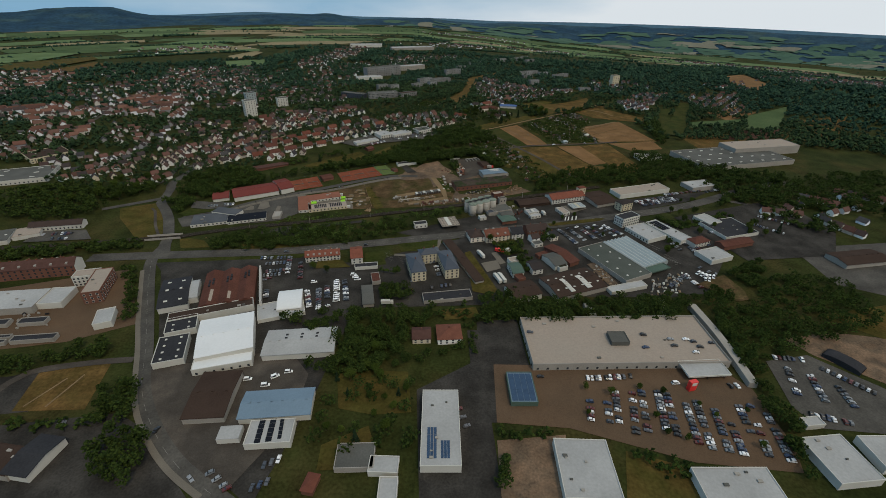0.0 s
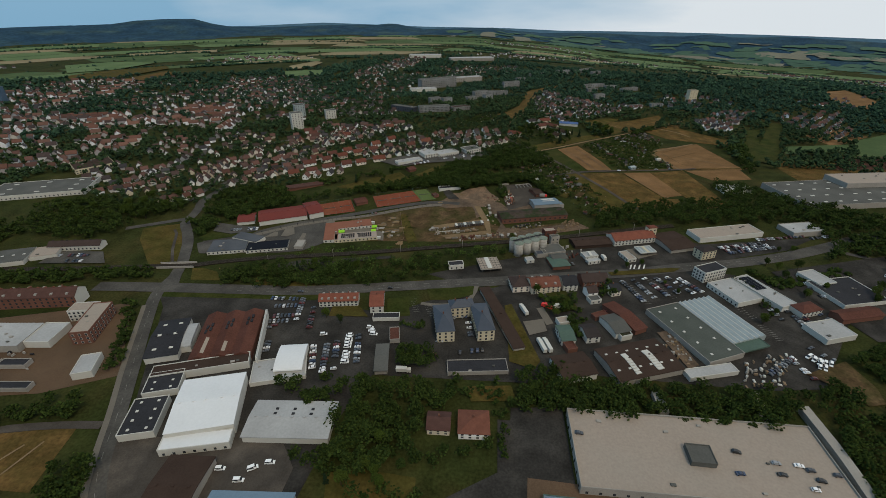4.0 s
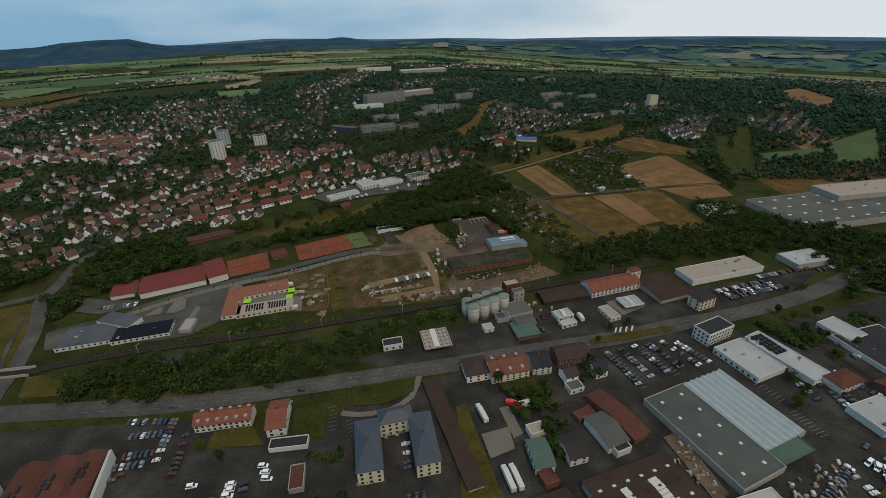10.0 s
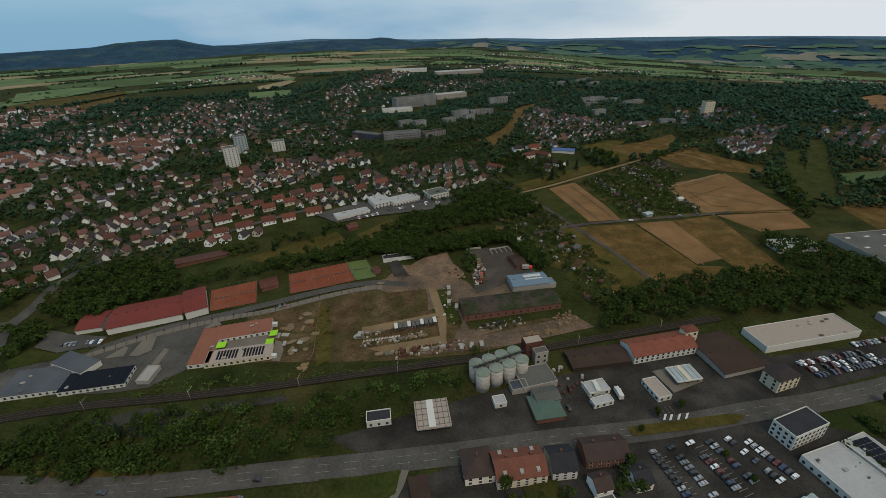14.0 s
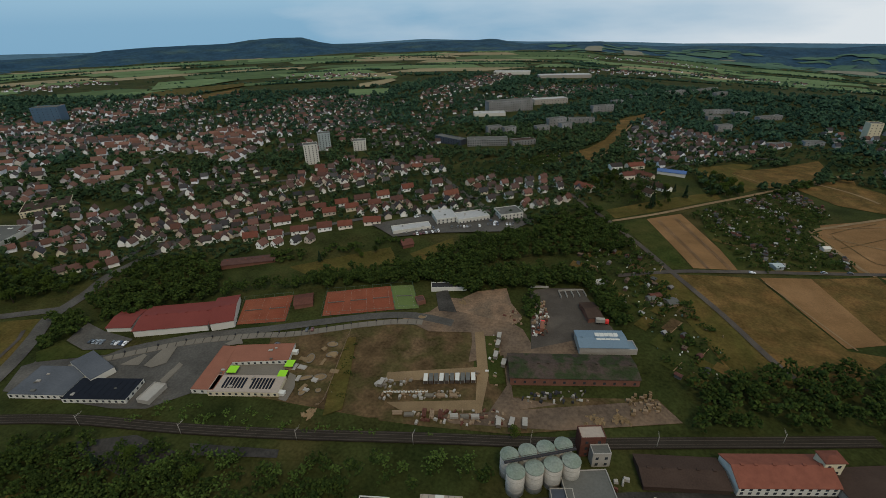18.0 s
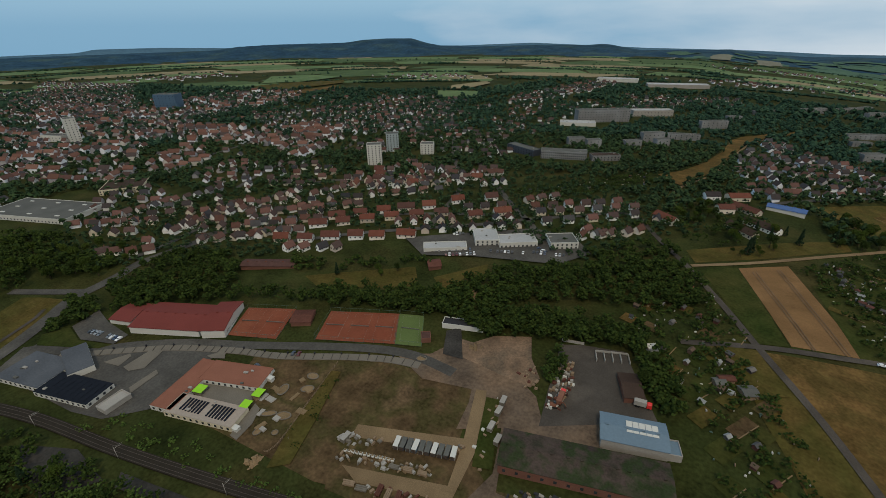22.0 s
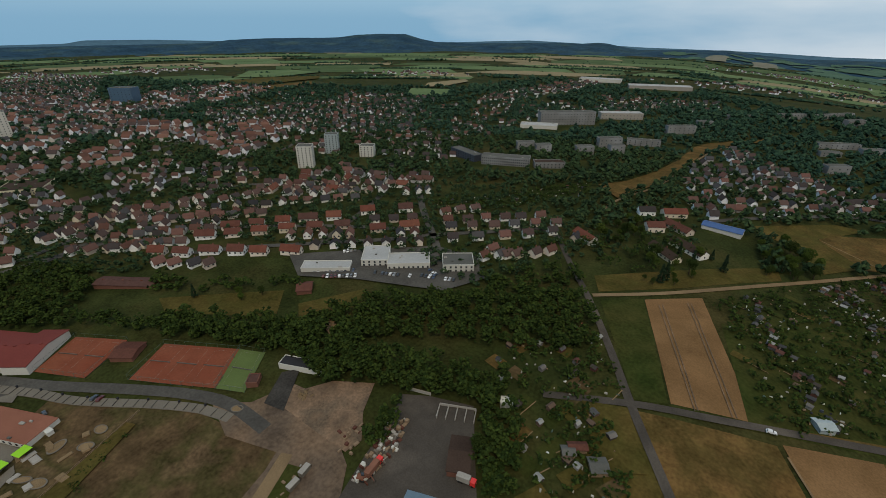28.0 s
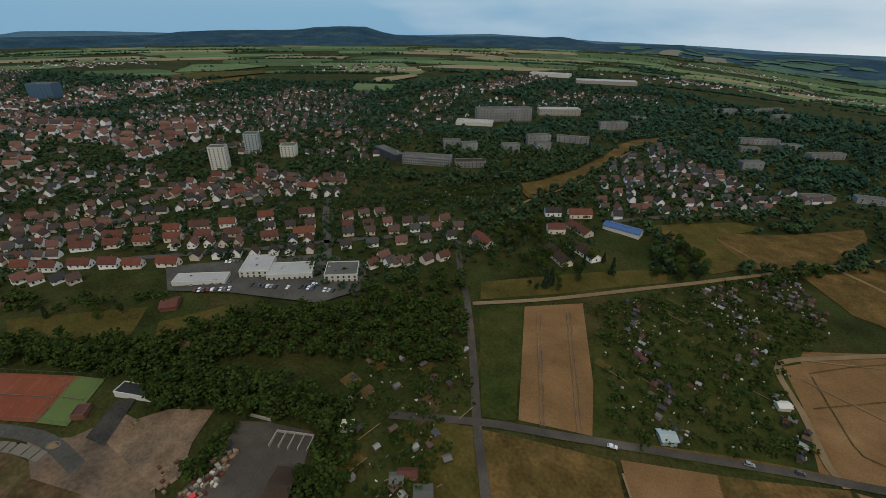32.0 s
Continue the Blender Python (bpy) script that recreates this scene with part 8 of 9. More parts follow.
# parking bay lines
for x0, y0, x1, y1 in ((-50.2, 338.7, -44.6, 320.5), (-38.7, 332.7, -32.5, 317.2), (120.5, 408.0, 131.0, 411.5)):
    d = math.hypot(x1 - x0, y1 - y0)
    e = Vector((x1 - x0, y1 - y0)) / d
    for i in range(int(d / 2.6)):
        p = Vector((x0, y0)) + e * 2.6 * i
        q = p + Vector((-e.y, e.x)) * 4.6
        ribbon("bay_line", [tuple(p), tuple(q)], 0.14, M["lane"], "white painted parking bay line", "line", 1.1)

# single trees
for q in ((83.1, 186.9), (79.9, 168.8), (96.6, 182.9), (114.3, 187.4), (126.4, 183.5), (143.0, 175.7), (148.6, 168.1), (167.8, 172.2), (161.8, 149.2), (126.6, 153.6), (116.2, 167.6), (117.8, 156.9)):
    tree(q[0], q[1], 0.5)
grove([(-71, 197), (-23, 229), (-12, 145), (-51, 148)], 11, 0.75, 0.45)
grove([(-71, 184), (-54, 198), (-45, 144), (-59, 144)], 10, 0.8, 0.5)
grove([(-100, 314), (-86, 317), (-79, 299), (-92, 296)], 12, 0.8, 0.4)
grove([(43, 358), (67, 367), (71, 339), (53, 330)], 9, 0.8, 0.5)
grove([(-183, 352), (-167, 368), (-113, 382), (-50, 390), (-46, 373), (-109, 355)], 14, 0.8, 0.5)
grove([(56, 723), (155, 803), (156, 795), (103, 744), (61, 711)], 12, 0.6, 0.6)
grove([(75, 767), (117, 813), (133, 777), (89, 740)], 10, 1.0, 0.5, 0.3)
grove([(-187, 550), (-116, 597), (-95, 572), (-160, 539)], 16, 0.7, 0.4)
grove([(189, 398), (212, 408), (229, 373), (217, 363)], 14, 0.6, 0.4)
grove([(219, 446), (281, 467), (280, 459), (220, 438)], 9, 0.6, 0.6)
grove([(27, 133), (48, 136), (46, 123), (26, 122)], 14, 0.9, 0.5)
grove([(-45, 180), (-26, 185), (-17, 148), (-36, 145)], 10, 0.7, 0.6)
grove([(-451, 430), (-383, 493), (-315, 501), (-321, 451), (-397, 418)], 12, 1.0, 0.6)
tree(90.8, 740.6, 1.2, True)
tree(92.9, 746.0, 1.2, True)
tree(-160.3, 350.5, 0.9)
tree(54.3, 558.5, 1.0)
grove([(16, 800), (51, 838), (68, 800), (60, 785), (42, 775)], 8, 0.9, 0.8)
grove([(142, 846), (160, 873), (186, 821), (183, 811), (152, 789)], 7.5, 0.9, 0.85)

# ---- nursery court, play mounds and clinic bays ----
patch("terrace", [(-145, 435), (-142, 443), (-112, 452), (-106, 442), (-110, 441), (-145, 432)], M["setts"], "pale paved nursery courtyard", "terrace", 0.35)
patch("terrace", [(-99, 428), (-104, 442), (-106, 447), (-101, 446), (-96, 438), (-94, 428)], M["setts"], "pale paved nursery terrace", "terrace", 0.35)
for q in ([(-206, 420), (-201, 432), (-198, 431), (-195, 423)], [(-192, 424), (-194, 439), (-188, 445), (-181, 430), (-186, 424)], [(-172, 418), (-174, 433), (-170, 432), (-167, 416)], [(-161, 455), (-156, 464), (-150, 459), (-157, 455)]):
    patch("parking_bays", q, M["setts"], "pale stone parking bays beside the clinic", "car park", 0.3)
for cx, cy, a, b, turn in ((-101.7, 460.9, 2.6, 4.2, 20), (-87.5, 449.3, 4.0, 2.6, 30), (-94.7, 446.4, 1.6, 4.0, -50), (-91.2, 468.0, 3.6, 2.4, 40), (-95.8, 475.9, 3.4, 2.4, 10), (-90.0, 436.2, 1.8, 2.2, 0), (-82.6, 440.5, 1.6, 1.6, 0), (-73.8, 444.1, 1.2, 2.8, -20), (-53.2, 517.1, 3.0, 2.2, 30)):
    pl = thing("play_mound", cx, cy, turn, "pale gravel play bed with a stone rim", "play bed", z=ground_z(cx, cy) + 0.45)
    n = 18
    rim_v = [(k * a * math.cos(2 * math.pi * i / n), k * b * math.sin(2 * math.pi * i / n), z) for k, z in ((1.0, 0), (1.0, 0.3), (0.85, 0.3), (0.85, 0.1)) for i in range(n)]
    rim_f = [(r_ * n + i, r_ * n + (i + 1) % n, (r_ + 1) * n + (i + 1) % n, (r_ + 1) * n + i) for r_ in range(3) for i in range(n)]
    part("rim", link("rim", rim_v, rim_f, M["setts"]), pl)
    part("gravel_fill", link("gravel_fill", [(0.86 * a * math.cos(2 * math.pi * i / n), 0.86 * b * math.sin(2 * math.pi * i / n), 0.12) for i in range(n)], [tuple(range(n))], M["gravel"]), pl)
for q in ((-99.3, 431.6), (-113.1, 462.0)):
    kk = thing("garden_store", q[0], q[1], 8, "small white garden store beside the nursery", "store")
    part("body", box_mesh("body", -1.7, 1.7, -1.2, 1.2, 0, 2.3, M["white"], 0.05), kk)
    part("roof", box_mesh("roof", -1.9, 1.9, -1.4, 1.4, 2.3, 2.45, M["white"]), kk)

# ---- more ground cover ----
patch("field", [(82, 608), (101, 615), (117, 586), (100, 576)], M["dry"], "dry grass strip beside the farm road", "field", 0.3)
patch("slab", [(32, 324), (46, 329), (48, 316), (36, 310)], M["setts"], "pale concrete slab in the depot yard", "slab", 0.3)
patch("slab", [(42, 341), (47, 343), (53, 325), (48, 322)], M["setts"], "pale concrete slab in the depot yard", "slab", 0.3)
patch("lawn", [(50, 361), (65, 367), (72, 344), (57, 337)], M["lawn"], "back garden lawn behind the houses", "lawn", 0.5)
patch("waste_ground", [(121, 324), (130, 328), (138, 295), (131, 290)], M["dusty"], "dusty strip beside the garden centre", "yard", 0.5)
patch("clearing", [(-66, 582), (-66, 588), (-58, 588), (-54, 578)], M["gravel"], "pale gravel clearing in the wood", "yard", 0.6)
patch("clearing", [(-169, 374), (-156, 378), (-131, 372), (-151, 369)], M["asphalt"], "dark bare ground beside the railway", "yard", 0.5)
woods([(-69, 560), (-51, 570), (-38, 575), (-15, 583), (10, 583), (37, 594), (48, 584), (32, 577), (8, 565), (-7, 561), (-27, 550), (-45, 552)], 6.5, 9.5)
woods([(63, 328), (74, 330), (73, 312), (66, 308)], 5.5, 7, "dark garden trees between houses")
woods([(91, 380), (104, 383), (99, 362), (91, 359)], 5.5, 7, "dark garden trees between houses")
woods([(22, 266), (48, 285), (69, 274), (111, 274), (152, 277), (179, 277), (179, 266), (169, 252), (153, 255), (113, 255), (76, 251), (46, 248)], 6.5, 8.5)
# ---- more buildings between the works ----
block("dark connecting building of the factory", -160.1, 250.8, 54.2, 9.0, 21.4, 5, "white", "brownroof", category="works")
block("terracotta-roofed workshop", -230.7, 141.6, 15.4, 11.2, -7.4, 4, "brick", "terracotta", "gable", 1.4, category="workshop")
block("white house with black roof", 74.9, 314.6, 9.2, 13.3, 17.2, 5, "white", "darktile", "gable", 2.2, category="house", floors=2)
block("small white flat-roofed annex", 84.5, 356.1, 8.6, 6.6, 20.9, 3, "white", "greyroof", category="annex", floors=1)
block("narrow house with dark roof", 82.9, 364.5, 7.6, 8.6, 20.7, 5, "plaster", "darktile", "gable", 2.6, category="house", floors=2, chimneys=1)
block("narrow house with dark roof", 100.3, 369.6, 7.8, 9.7, 20.6, 5, "plaster", "darktile", "gable", 2.6, category="house", floors=2, chimneys=1)
block("low shed with rusty roof", 85.3, 336.7, 10.7, 5.0, 29.4, 3, "brick", "rustroof", category="shed")
block("low store with pale roof", 59.2, 326.0, 8.3, 6.3, 20.9, 3.5, "white", "paleroof", category="store")
block("red-roofed lean-to", 61.2, 299.5, 6.6, 7.2, 21.3, 3.5, "brick", "rustroof", category="shed")
block("flat-roofed annex with green roof", 96.7, 318.8, 8.3, 11.1, 24.3, 4, "white", "moss", category="annex")
for q in ([90.9, 423.7, 12.3, 8.5, 21.3], [92.4, 414.0, 11.3, 4.8, 22.3], [38.9, 408.6, 6.6, 6.0, 18.8]):
    block("white kiosk on the forecourt", *q, 2.8, "white", "whiteroof", category="kiosk", floors=1)
block("glazed petrol station shop", 122.9, 425.8, 8.0, 14.3, 21.7, 3, "white", "paleroof", category="shop", floors=1, sides="snew")
block("small kiosk with dark roof", -22.2, 390.6, 12.4, 7.0, 15.8, 4, "white", "blackroof", category="kiosk", floors=1)
block("stepped gable tower of the warehouse", 152.0, 468.8, 8.3, 5.6, 19.8, 11, "cream", "redtile", "hip", 1.5, category="tower", floors=3)
block("low grey workshop beside the silos", 63.2, 413.7, 12.8, 9.6, 19.7, 4, "concrete", "greyroof", "gable", 1.4, category="workshop")
block("silver glazed workshop", 49.1, 420.0, 9.4, 6.9, 18.7, 3.5, "concrete", "slate", category="workshop")
block("brown-roofed hall beside the store", 264.1, 360.8, 33.3, 10.5, 17.5, 4, "brick", "rustroof", "gable", 1.8, category="hall")
block("large greenhouse among the allotments", 176.2, 656.3, 6.8, 6.5, 29.9, 2.6, "glassroof", "glassroof", "gable", 0.8, category="greenhouse")
block("white garden house beside the track", 223.4, 709.9, 5.9, 4.4, 26.8, 2.4, "white", "white", "gable", 0.8, category="shed")
for q in ([86.5, 577.5, 4.9, 4.5, 32.5], [99.0, 577.5, 6.8, 6.9, 32.5]):
    block("grey felt-roofed garden house", *q, 2.4, "wood", "greyroof", "gable", 0.8, category="shed")
block("red-roofed garden house", 89.0, 581.5, 7.4, 3.8, 32.5, 2.4, "wood", "rustroof", "gable", 0.8, category="shed")
block("white garden house with flat roof", 52.9, 587.4, 5.7, 4.7, 32.3, 2.4, "white", "white", category="shed")
# cars on the deck and in the yards
for x, y in [(58, 231), (132, 230), (129, 218), (148, 226), (158, 226), (162, 224), (148, 220), (173, 223), (164, 219), (159, 214)]:
    car(x, y, rng.uniform(-8, 8), lift=4.65)
car_row(209.8, 311.3, 219.7, 306.1, kind="van", fill=1.0)
car_row(209.2, 304.2, 214.1, 301.7, kind="van", fill=0.8)
car_row(207.8, 313.5, 213.5, 305.3, kind="van", fill=1.0)
car_row(14.7, 195.2, 24.9, 195.6, kind="van", fill=0.4)
car(-113.1, 190.7, 10, "van")
car(-91.1, 197.0, 10, "van")
car(-101.3, 186.2, 10, "van")
car(-146.7, 155.2, 80)
lorry("white coach in the works yard", -247.2, 161.3, -8, 12, "white", "coach")
for q in ([(105, 267), (106, 253)], [(162, 275), (157, 254)]):
    ribbon("ramp", q, 5.0, M["concrete"], "concrete ramp behind the supermarket", "ramp", 0.0, high=3.0)
for q in ((235.7, 428.2), (240.3, 419.7), (239.5, 407.0), (239.4, 397.0), (244.5, 386.1), (263.4, 395.0), (205.3, 353.1), (196.5, 344.3), (256.8, 422.2), (132.0, 414.8), (118.6, 407.9), (23.8, 443.8), (42.6, 358.3), (-93.3, 305.6), (-104.8, 310.5)):
    tree(q[0], q[1], rng.uniform(0.6, 0.9))
# orange machines in the works yard
for q, turn in (((21.9, 527.2), 60), ((21.5, 522.6), 20), ((62.4, 656.1), 80)):
    dg = thing("digger", q[0], q[1], turn, "rusty orange digger standing in the works yard", "digger", z=ground_z(q[0], q[1]) + 0.45)
    for s in (-1, 1):
        part("track", box_mesh("track", -1.7, 1.7, s * 1.1 - 0.3, s * 1.1 + 0.3, 0, 0.8, M["rubber"], 0.15), dg)
    part("body", box_mesh("body", -1.8, 1.2, -1.2, 1.2, 0.85, 1.9, M["orangetile"], 0.12), dg)
    part("cab", box_mesh("cab", -0.2, 1.2, 0.1, 1.15, 1.9, 3.0, M["glass"], 0.08), dg)
    part("boom", box_mesh("boom", 0, 4.2, -0.2, 0.2, 0, 0.4, M["orangetile"], 0.05), dg, m=pose(1.0, -0.5, 1.6, 0, -35, 0))
    part("arm", box_mesh("arm", 0, 2.6, -0.16, 0.16, 0, 0.3, M["orangetile"], 0.04), dg, m=pose(4.4, -0.5, 4.0, 0, 62, 0))
    part("bucket", box_mesh("bucket", -0.5, 0.5, -0.5, 0.5, -0.5, 0.4, M["steel"], 0.1), dg, m=pose(5.6, -0.5, 1.6))
# gravel heaps by the railway
for q, a in (((59.8, 467.6), 5.5), ((71.0, 472.7), 6.0), ((-77.0, 424.4), 3.0), ((-32.2, 540.3), 4.0)):
    hp = lumps("gravel_heap", np.array([(q[0] + dx, q[1] + dy, ground_z(q[0], q[1]) + 0.2) for dx, dy in rng.normal(0, a * 0.35, (26, 2))]), rng.uniform(0.8, 1.9, 26), M["gravel"], 0.6)
    tagged(new("gravel_heap", hp), "pale heap of gravel and sand", "gravel heap")

patch("verge", [(-9, 511), (-2, 513), (12, 477), (4, 474)], M["lawn"], "grass strip beside the track", "verge", 0.5)
ribbon("drive", [(-42, 336), (-34, 335), (-18, 338), (-6, 348), (-3, 364)], 3.4, M["setts"], "pale drive round the lawn", "drive", 0.5)
# dividing walls of the parking bays
bay_line_ = resample([(-234, 408), (-190, 445), (-152, 466), (-125, 477), (-90, 497), (-67, 508), (-51, 512)], 5.0)
for i in range(1, len(bay_line_) - 1):
    p, e = bay_line_[i], (bay_line_[i + 1] - bay_line_[i - 1]).normalized()
    bw = thing("bay_divider", p.x, p.y, math.degrees(math.atan2(e.y, e.x)), "low dark divider between parking bays", "divider", "dividers between parking bays", z=ground_z(p.x, p.y) + 0.57)
    part("kerb", box_mesh("kerb", -0.15, 0.15, -2.3, 2.3, 0, 0.25, M["newasphalt"]), bw)
    if i % 3 == 0:
        part("post", box_mesh("post", -0.35, 0.35, 1.6, 2.4, 0.25, 1.4, M["blackroof"]), bw)
q = [60.9, 525.2, 13.4, 6.5, 16.9]
st = thing("rooflight_strip", q[0], q[1], q[4], "bright white rooflight strip on the blue roof", "skylight", z=ground_z(q[0], q[1]) + 6.2)
for k in range(5):
    part("pane", box_mesh("pane", -q[2] / 2 + k * q[2] / 5, -q[2] / 2 + (k + 0.94) * q[2] / 5, -q[3] / 2, q[3] / 2, 0, 0.3, M["white"], 0.05), st)
# white vans and huts along the storage track
for x_, y_ in ((-0.4, 512.4), (0.6, 505.6), (1.7, 495.8), (7.6, 491.0), (14.9, 450.0), (21.0, 451.9), (27.1, 453.7), (-52.0, 455.8)):
    hu = thing("site_container", x_, y_, 95 + rng.uniform(-6, 6), "pale steel container on the storage yard", "container")
    part("body", box_mesh("body", -2.6, 2.6, -1.2, 1.2, 0.45, 2.7, M["setts"], 0.06), hu)
    part("roof", box_mesh("roof", -2.65, 2.65, -1.25, 1.25, 2.7, 2.8, M["concrete"]), hu)
    part("door", box_mesh("door", 2.6, 2.64, -1.1, 1.1, 0.5, 2.6, M["steel"]), hu)

# ---- west of the works street ----
ribbon("road", [(-189, 206), (-211, 203), (-244, 194), (-251, 177), (-259, 165)], 5.0, M["yardconcrete"], "worn side road past the hay field", lift=0.36)
block("flat grey hall beside the railway", -402.4, 350.6, 31.2, 24.8, 23.7, 4, "white", "greyroof", category="hall", parapet=0.2, skylights=(4, 1, 2, 1.5))
block("long glazed nursery house", -434.4, 339.0, 25.9, 26.8, 31.3, 3, "glassroof", "glassroof", "gable", 1.2, category="greenhouse")
block("pale flat annex by the meadow", -379.2, 363.9, 20.1, 18.7, 27.6, 3.5, "white", "paleroof", category="hall", parapet=0.2)
woods([(-423, 326), (-362, 335), (-302, 346), (-272, 351), (-263, 338), (-314, 328), (-402, 308)], 6, 6.5)
woods([(-301, 207), (-256, 205), (-230, 216), (-221, 224), (-208, 211), (-233, 196), (-282, 189)], 6.5, 7, keep=0.8)
woods([(338, 787), (376, 816), (340, 683), (322, 668)], 8, 9, clumps=16, size=1.6)


patch("yard", [(235, 418), (349, 460), (375, 430), (380, 391), (346, 345), (262, 334)], M["asphalt"], "asphalt car park behind the showrooms", "yard")
woods([(314, 467), (390, 495), (398, 469), (431, 463), (371, 381), (345, 395), (338, 445)], 7, 7, keep=0.55)
woods([(227, 402), (302, 434), (300, 423), (226, 390)], 5, 3, "low hedge beside the main road", keep=0.8)
grove([(302, 432), (370, 430), (338, 376), (282, 378)], 13, 0.8, 0.4)
for a_, b_ in (((322.5, 423.6), (344.7, 405.5)), ((304.7, 405.5), (326.2, 383.9)), ((234.0, 372.3), (248.6, 348.2))):
    car_row(a_[0], a_[1], b_[0], b_[1], fill=0.7, far=True)
block("tall white side wall of the factory", -137.5, 282.0, 1.2, 50.0, 19.5, 6.8, "white", "whiteroof", category="works", parapet=0)

# ---- round the offices and the car hire yard ----
block("long grey shed beside the car lot", -55.3, 273.5, 7.6, 23.5, 11.2, 3, "concrete", "greyroof", "gable", 0.9, category="shed")
block("small rusty-roofed garage", -52.6, 296.7, 6.5, 12.6, 13.6, 3, "concrete", "rustroof", category="garage")
woods([(-49, 281), (-33, 288), (-23, 273), (-32, 265), (-44, 267)], 5.5, 8, "dense dark green trees behind the offices")
woods([(-26, 251), (-10, 261), (31, 267), (33, 249), (-8, 240), (-22, 239)], 6, 6.5, "shrubs and trees of a rough garden", 26, keep=0.5)
woods([(24, 261), (58, 267), (99, 267), (105, 259), (61, 252), (29, 250)], 6, 8.5, keep=0.8)
woods([(-112, 248), (-60, 258), (-52, 244), (-64, 217), (-100, 236)], 6.5, 8.5, keep=0.75)
woods([(-64, 214), (-17, 219), (-16, 203), (-41, 198), (-60, 193)], 6, 8, keep=0.7)
patch("lawn", [(-1, 259), (24, 263), (27, 252), (2, 248)], M["dry"], "dry garden lawn between trees", "lawn", 0.3)
woods([(-10, 674), (3, 694), (39, 727), (61, 688), (7, 653)], 6.8, 9, clumps=30, size=1.15, keep=0.7)
woods([(-216, 556), (-167, 584), (-110, 607), (-102, 602), (-143, 573), (-186, 546)], 7, 6.5, "garden trees below the houses", 26, keep=0.45, size=1.1)
woods([(-56, 698), (17, 764), (23, 754), (-10, 712), (-40, 686)], 8, 6, "garden trees among the houses", 22, keep=0.5, size=1.1)
patch("waste_ground", [(199, 296), (229, 311), (233, 289), (230, 277), (220, 274), (211, 286)], M["earth"], "bare brown waste ground beside the scrub", "ground", 0.4)
woods([(16, 251), (21, 251), (22, 214), (17, 214)], 4, 3.5, "garden hedge beside the delivery yard", 24, size=0.7)
woods([(-20, 213), (14, 224), (15, 218), (-18, 205)], 4.5, 3.5, "garden hedge behind the white hall", 24, keep=0.8, size=0.7)
patch("yard", [(-261, 425), (-267, 443), (-247, 440), (-221, 440), (-219, 431), (-241, 422)], M["newasphalt"], "asphalt yard beside the sports hall", "yard", 0.3)
patch("lawn", [(-267, 411), (-261, 424), (-241, 421), (-219, 430), (-222, 424), (-257, 405)], M["lawn"], "grass island beside the clinic", "lawn", 0.3)
woods([(-167, 391), (-154, 407), (-106, 417), (-77, 422), (-35, 430), (-7, 437), (-6, 435), (-69, 415), (-134, 400), (-163, 391)], 3.6, 1.6, "low green weeds above the railway", 14, "bright", "weeds", 0.4, 0.5)
patch("bare_ground", [(-175, 373), (-150, 386), (-123, 385), (-129, 375), (-128, 367), (-164, 368)], M["asphalt"], "dark cinder ground below the railway", "ground", 0.3)
patch("bare_ground", [(-121, 391), (-78, 402), (-76, 398), (-115, 386)], M["asphalt"], "dark cinder ground below the railway", "ground", 0.3)
woods([(-131, 376), (-99, 391), (-61, 398), (-42, 409), (-3, 427), (2, 418), (-119, 368)], 6, 5, "young green trees below the railway", 44, "bright", keep=0.3, size=0.65)
patch("car_park", [(-149, 627), (-65, 700), (-30, 702), (-9, 678), (-24, 649), (-84, 628), (-119, 610)], M["newasphalt"], "asphalt car park round the business buildings", "car park", 0.7)
for a_, b_ in (((-104, 618), (-84, 632)), ((-80, 640), (-52, 652)), ((-48, 656), (-24, 664)), ((-118, 652), (-102, 666)), ((-58, 690), (-36, 692))):
    car_row(a_[0], a_[1], b_[0], b_[1], fill=0.7, far=True, lift=0.85)
ribbon("path", [(-300, 423), (-293, 416), (-276, 386), (-262, 366)], 2.5, M["yardconcrete"], "pale footpath beside the road", "path", 0.5)
bridge = thing("railway_bridge", -254.0, 360.8, 10.9, "low concrete railway bridge over the road", "bridge")
part("deck", box_mesh("deck", -15, 15, -3.6, 3.6, 0.2, 0.75, M["concrete"], 0.05), bridge)
for s_ in (-1, 1):
    part("parapet", box_mesh("parapet", -15, 15, s_ * 3.75 - 0.2, s_ * 3.75 + 0.2, 0.2, 2.1, M["concrete"], 0.04), bridge)
block("long white inn with dark roof", -362.0, 378.0, 44.0, 10.0, 12.0, 4.6, "white", "darktile", "gable", 3.0, category="inn", floors=1, sides="s")
patch("car_park", [(-374, 369), (-334, 374), (-317, 356), (-373, 348)], M["newasphalt"], "car park beside the inn", "car park", 0.4)
woods([(-512, 406), (-457, 415), (-430, 394), (-440, 374), (-453, 360), (-500, 372)], 7.5, 9)
woods([(-484, 440), (-462, 469), (-409, 485), (-404, 457)], 7.5, 9)
woods([(246, 321), (274, 332), (243, 290), (236, 294), (232, 313)], 6, 7)
woods([(187, 276), (206, 291), (213, 287), (218, 274), (200, 268)], 6, 8)
for a_, b_ in (((-366, 362), (-340, 366)), ((-352, 354), (-330, 358)), ((-452, 362), (-436, 366))):
    car_row(a_[0], a_[1], b_[0], b_[1], fill=0.6, far=True, lift=0.55)
for x_, y_, t_ in ((59, 196, 5), (87, 195.5, 85), (94, 195.6, 85), (98, 195.8, 88), (105, 196.5, 84), (113, 197.5, 80), (169, 190.6, 100), (173, 190.8, 98)):
    car(x_, y_, t_)
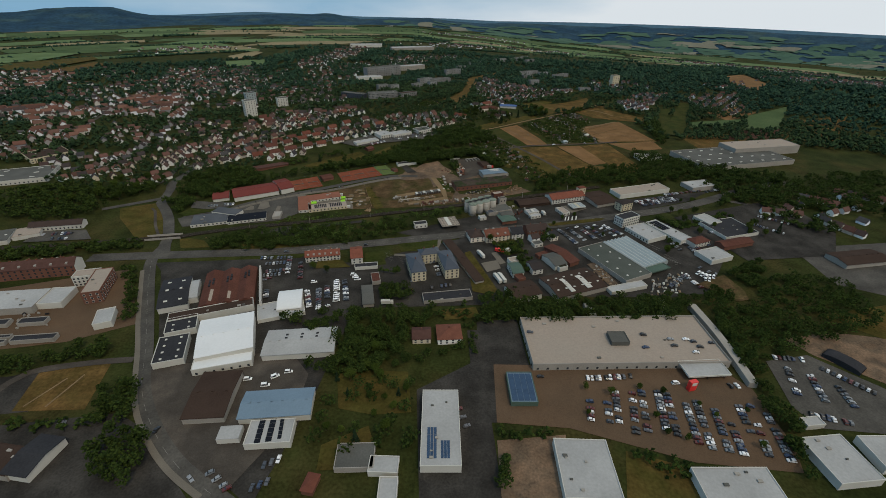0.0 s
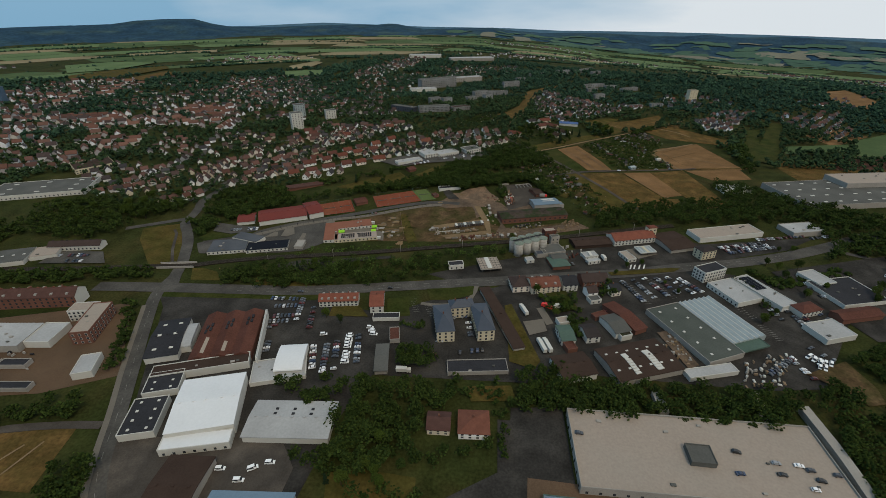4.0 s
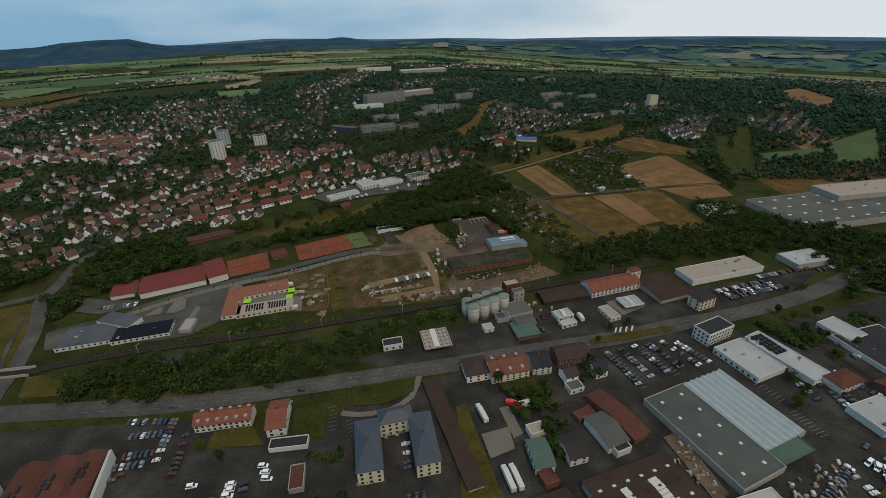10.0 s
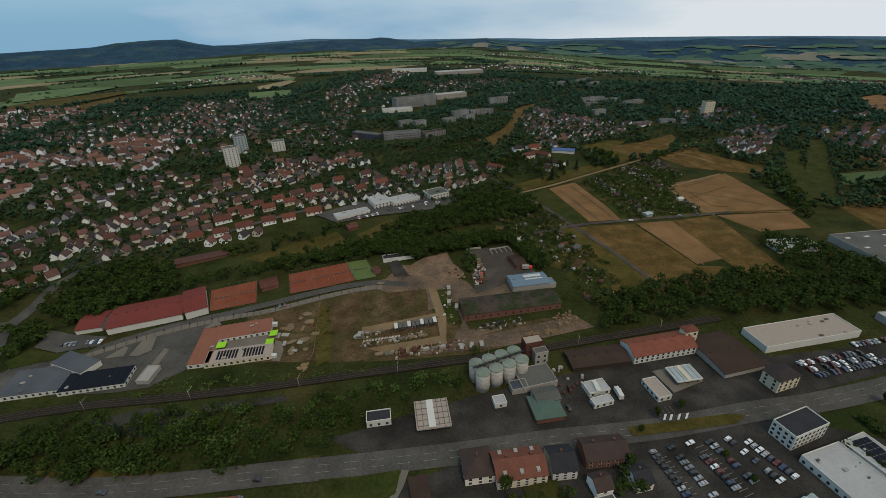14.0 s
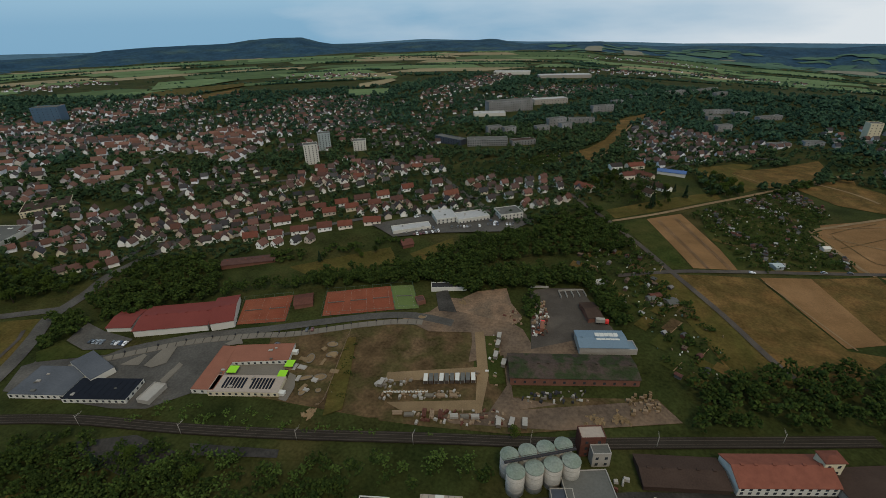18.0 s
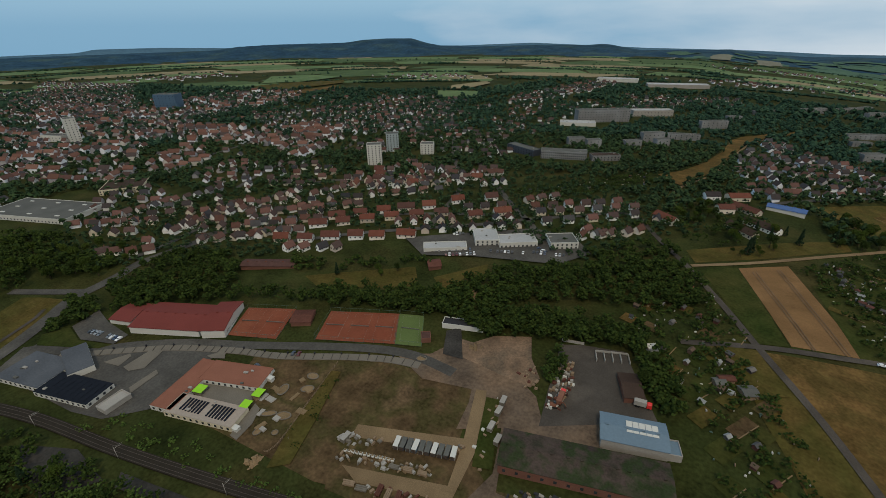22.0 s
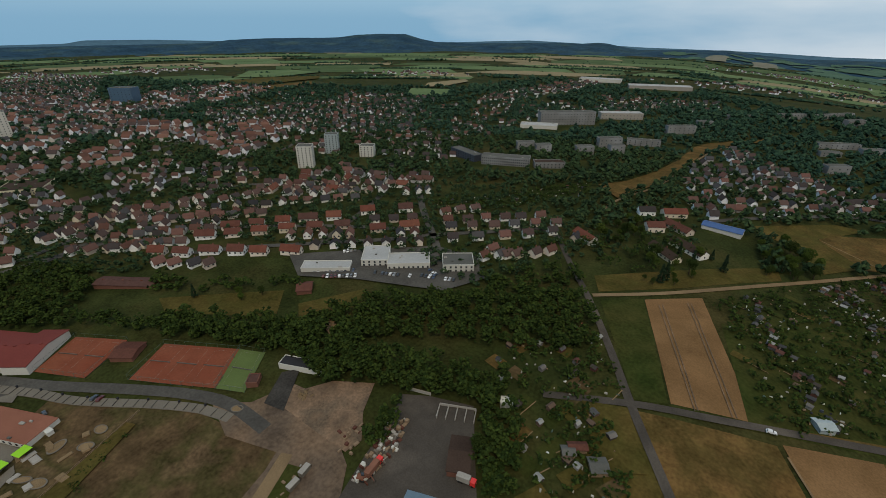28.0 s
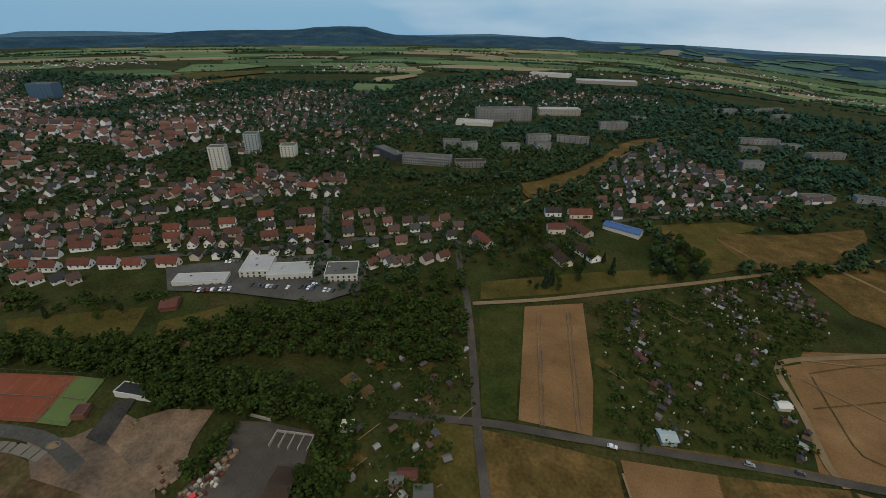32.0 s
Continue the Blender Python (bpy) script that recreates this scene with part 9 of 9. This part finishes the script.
patch("verge", [(102, 399), (135, 408), (155, 413), (163, 413), (156, 407), (134, 401), (104, 394)], M["dry"], "dry planted strip between car park and road", "verge", 0.45)
for x_, y_ in ((120, 404), (123, 404.3), (127, 405), (131, 406)):
    fl = thing("banner_flag", x_, y_, 20, "tall white banner flag on a pole", "flag", "banner flags by the road")
    part("pole", box_mesh("pole", -0.06, 0.06, -0.06, 0.06, 0, 6.2, M["steel"]), fl)
    part("banner", box_mesh("banner", 0.07, 1.5, -0.03, 0.03, 2.0, 6.0, M["whitepaint"]), fl)
for x_, y_, z_ in ((108, 397, 0.5), (143, 387, 0.55), (149, 374, 0.6), (196, 345, 0.7), (210, 357, 0.7), (243, 382, 0.8)):
    tree(x_, y_, z_)
woods([(219, 418), (224, 409), (233, 407), (229, 394), (223, 394), (220, 406), (215, 415)], 4.5, 4, "bushy hedge beside the showroom car park", 30, size=0.8)
bay_v, bay_f = [], []
for (x0, y0), (x1, y1), n_ in (((187, 362), (193, 350), 6), ((194, 342), (199, 327), 8), ((114, 383), (124, 358), 10), ((133, 391), (145, 368), 10)):
    e = Vector((x1 - x0, y1 - y0)).normalized()
    for k in range(n_ + 1):
        p = Vector((x0, y0)) + Vector((x1 - x0, y1 - y0)) * k / n_
        n0 = len(bay_v)
        for u, w_ in ((-2.6, -0.1), (2.6, -0.1), (2.6, 0.1), (-2.6, 0.1)):
            q_ = p + Vector((-e.y, e.x)) * u + e * w_
            bay_v.append((q_.x, q_.y, ground_z(q_.x, q_.y) + 0.5))
        bay_f.append((n0 + 3, n0 + 2, n0 + 1, n0))
tagged(new("bay_lines", link("bay_lines", bay_v, bay_f, M["lane"])), "white painted parking bay lines on asphalt", "lines", kind="structure")
joined_cars()
patch("yard", [(-6, 519), (5, 507), (20, 508), (66, 538), (60, 520), (30, 500), (12, 490)], M["dusty"], "dusty gravel between the workshops", "yard", 0.36)
block("brown flat-roofed workshop beside the works", -214.0, 136.0, 32.0, 15.0, -8.0, 4.2, "concrete", "brownroof", category="workshop", parapet=0.2)
block("low white workshop wing", -107.0, 152.0, 11.0, 8.0, 5.0, 3.6, "white", "whiteroof", category="workshop", parapet=0.2)
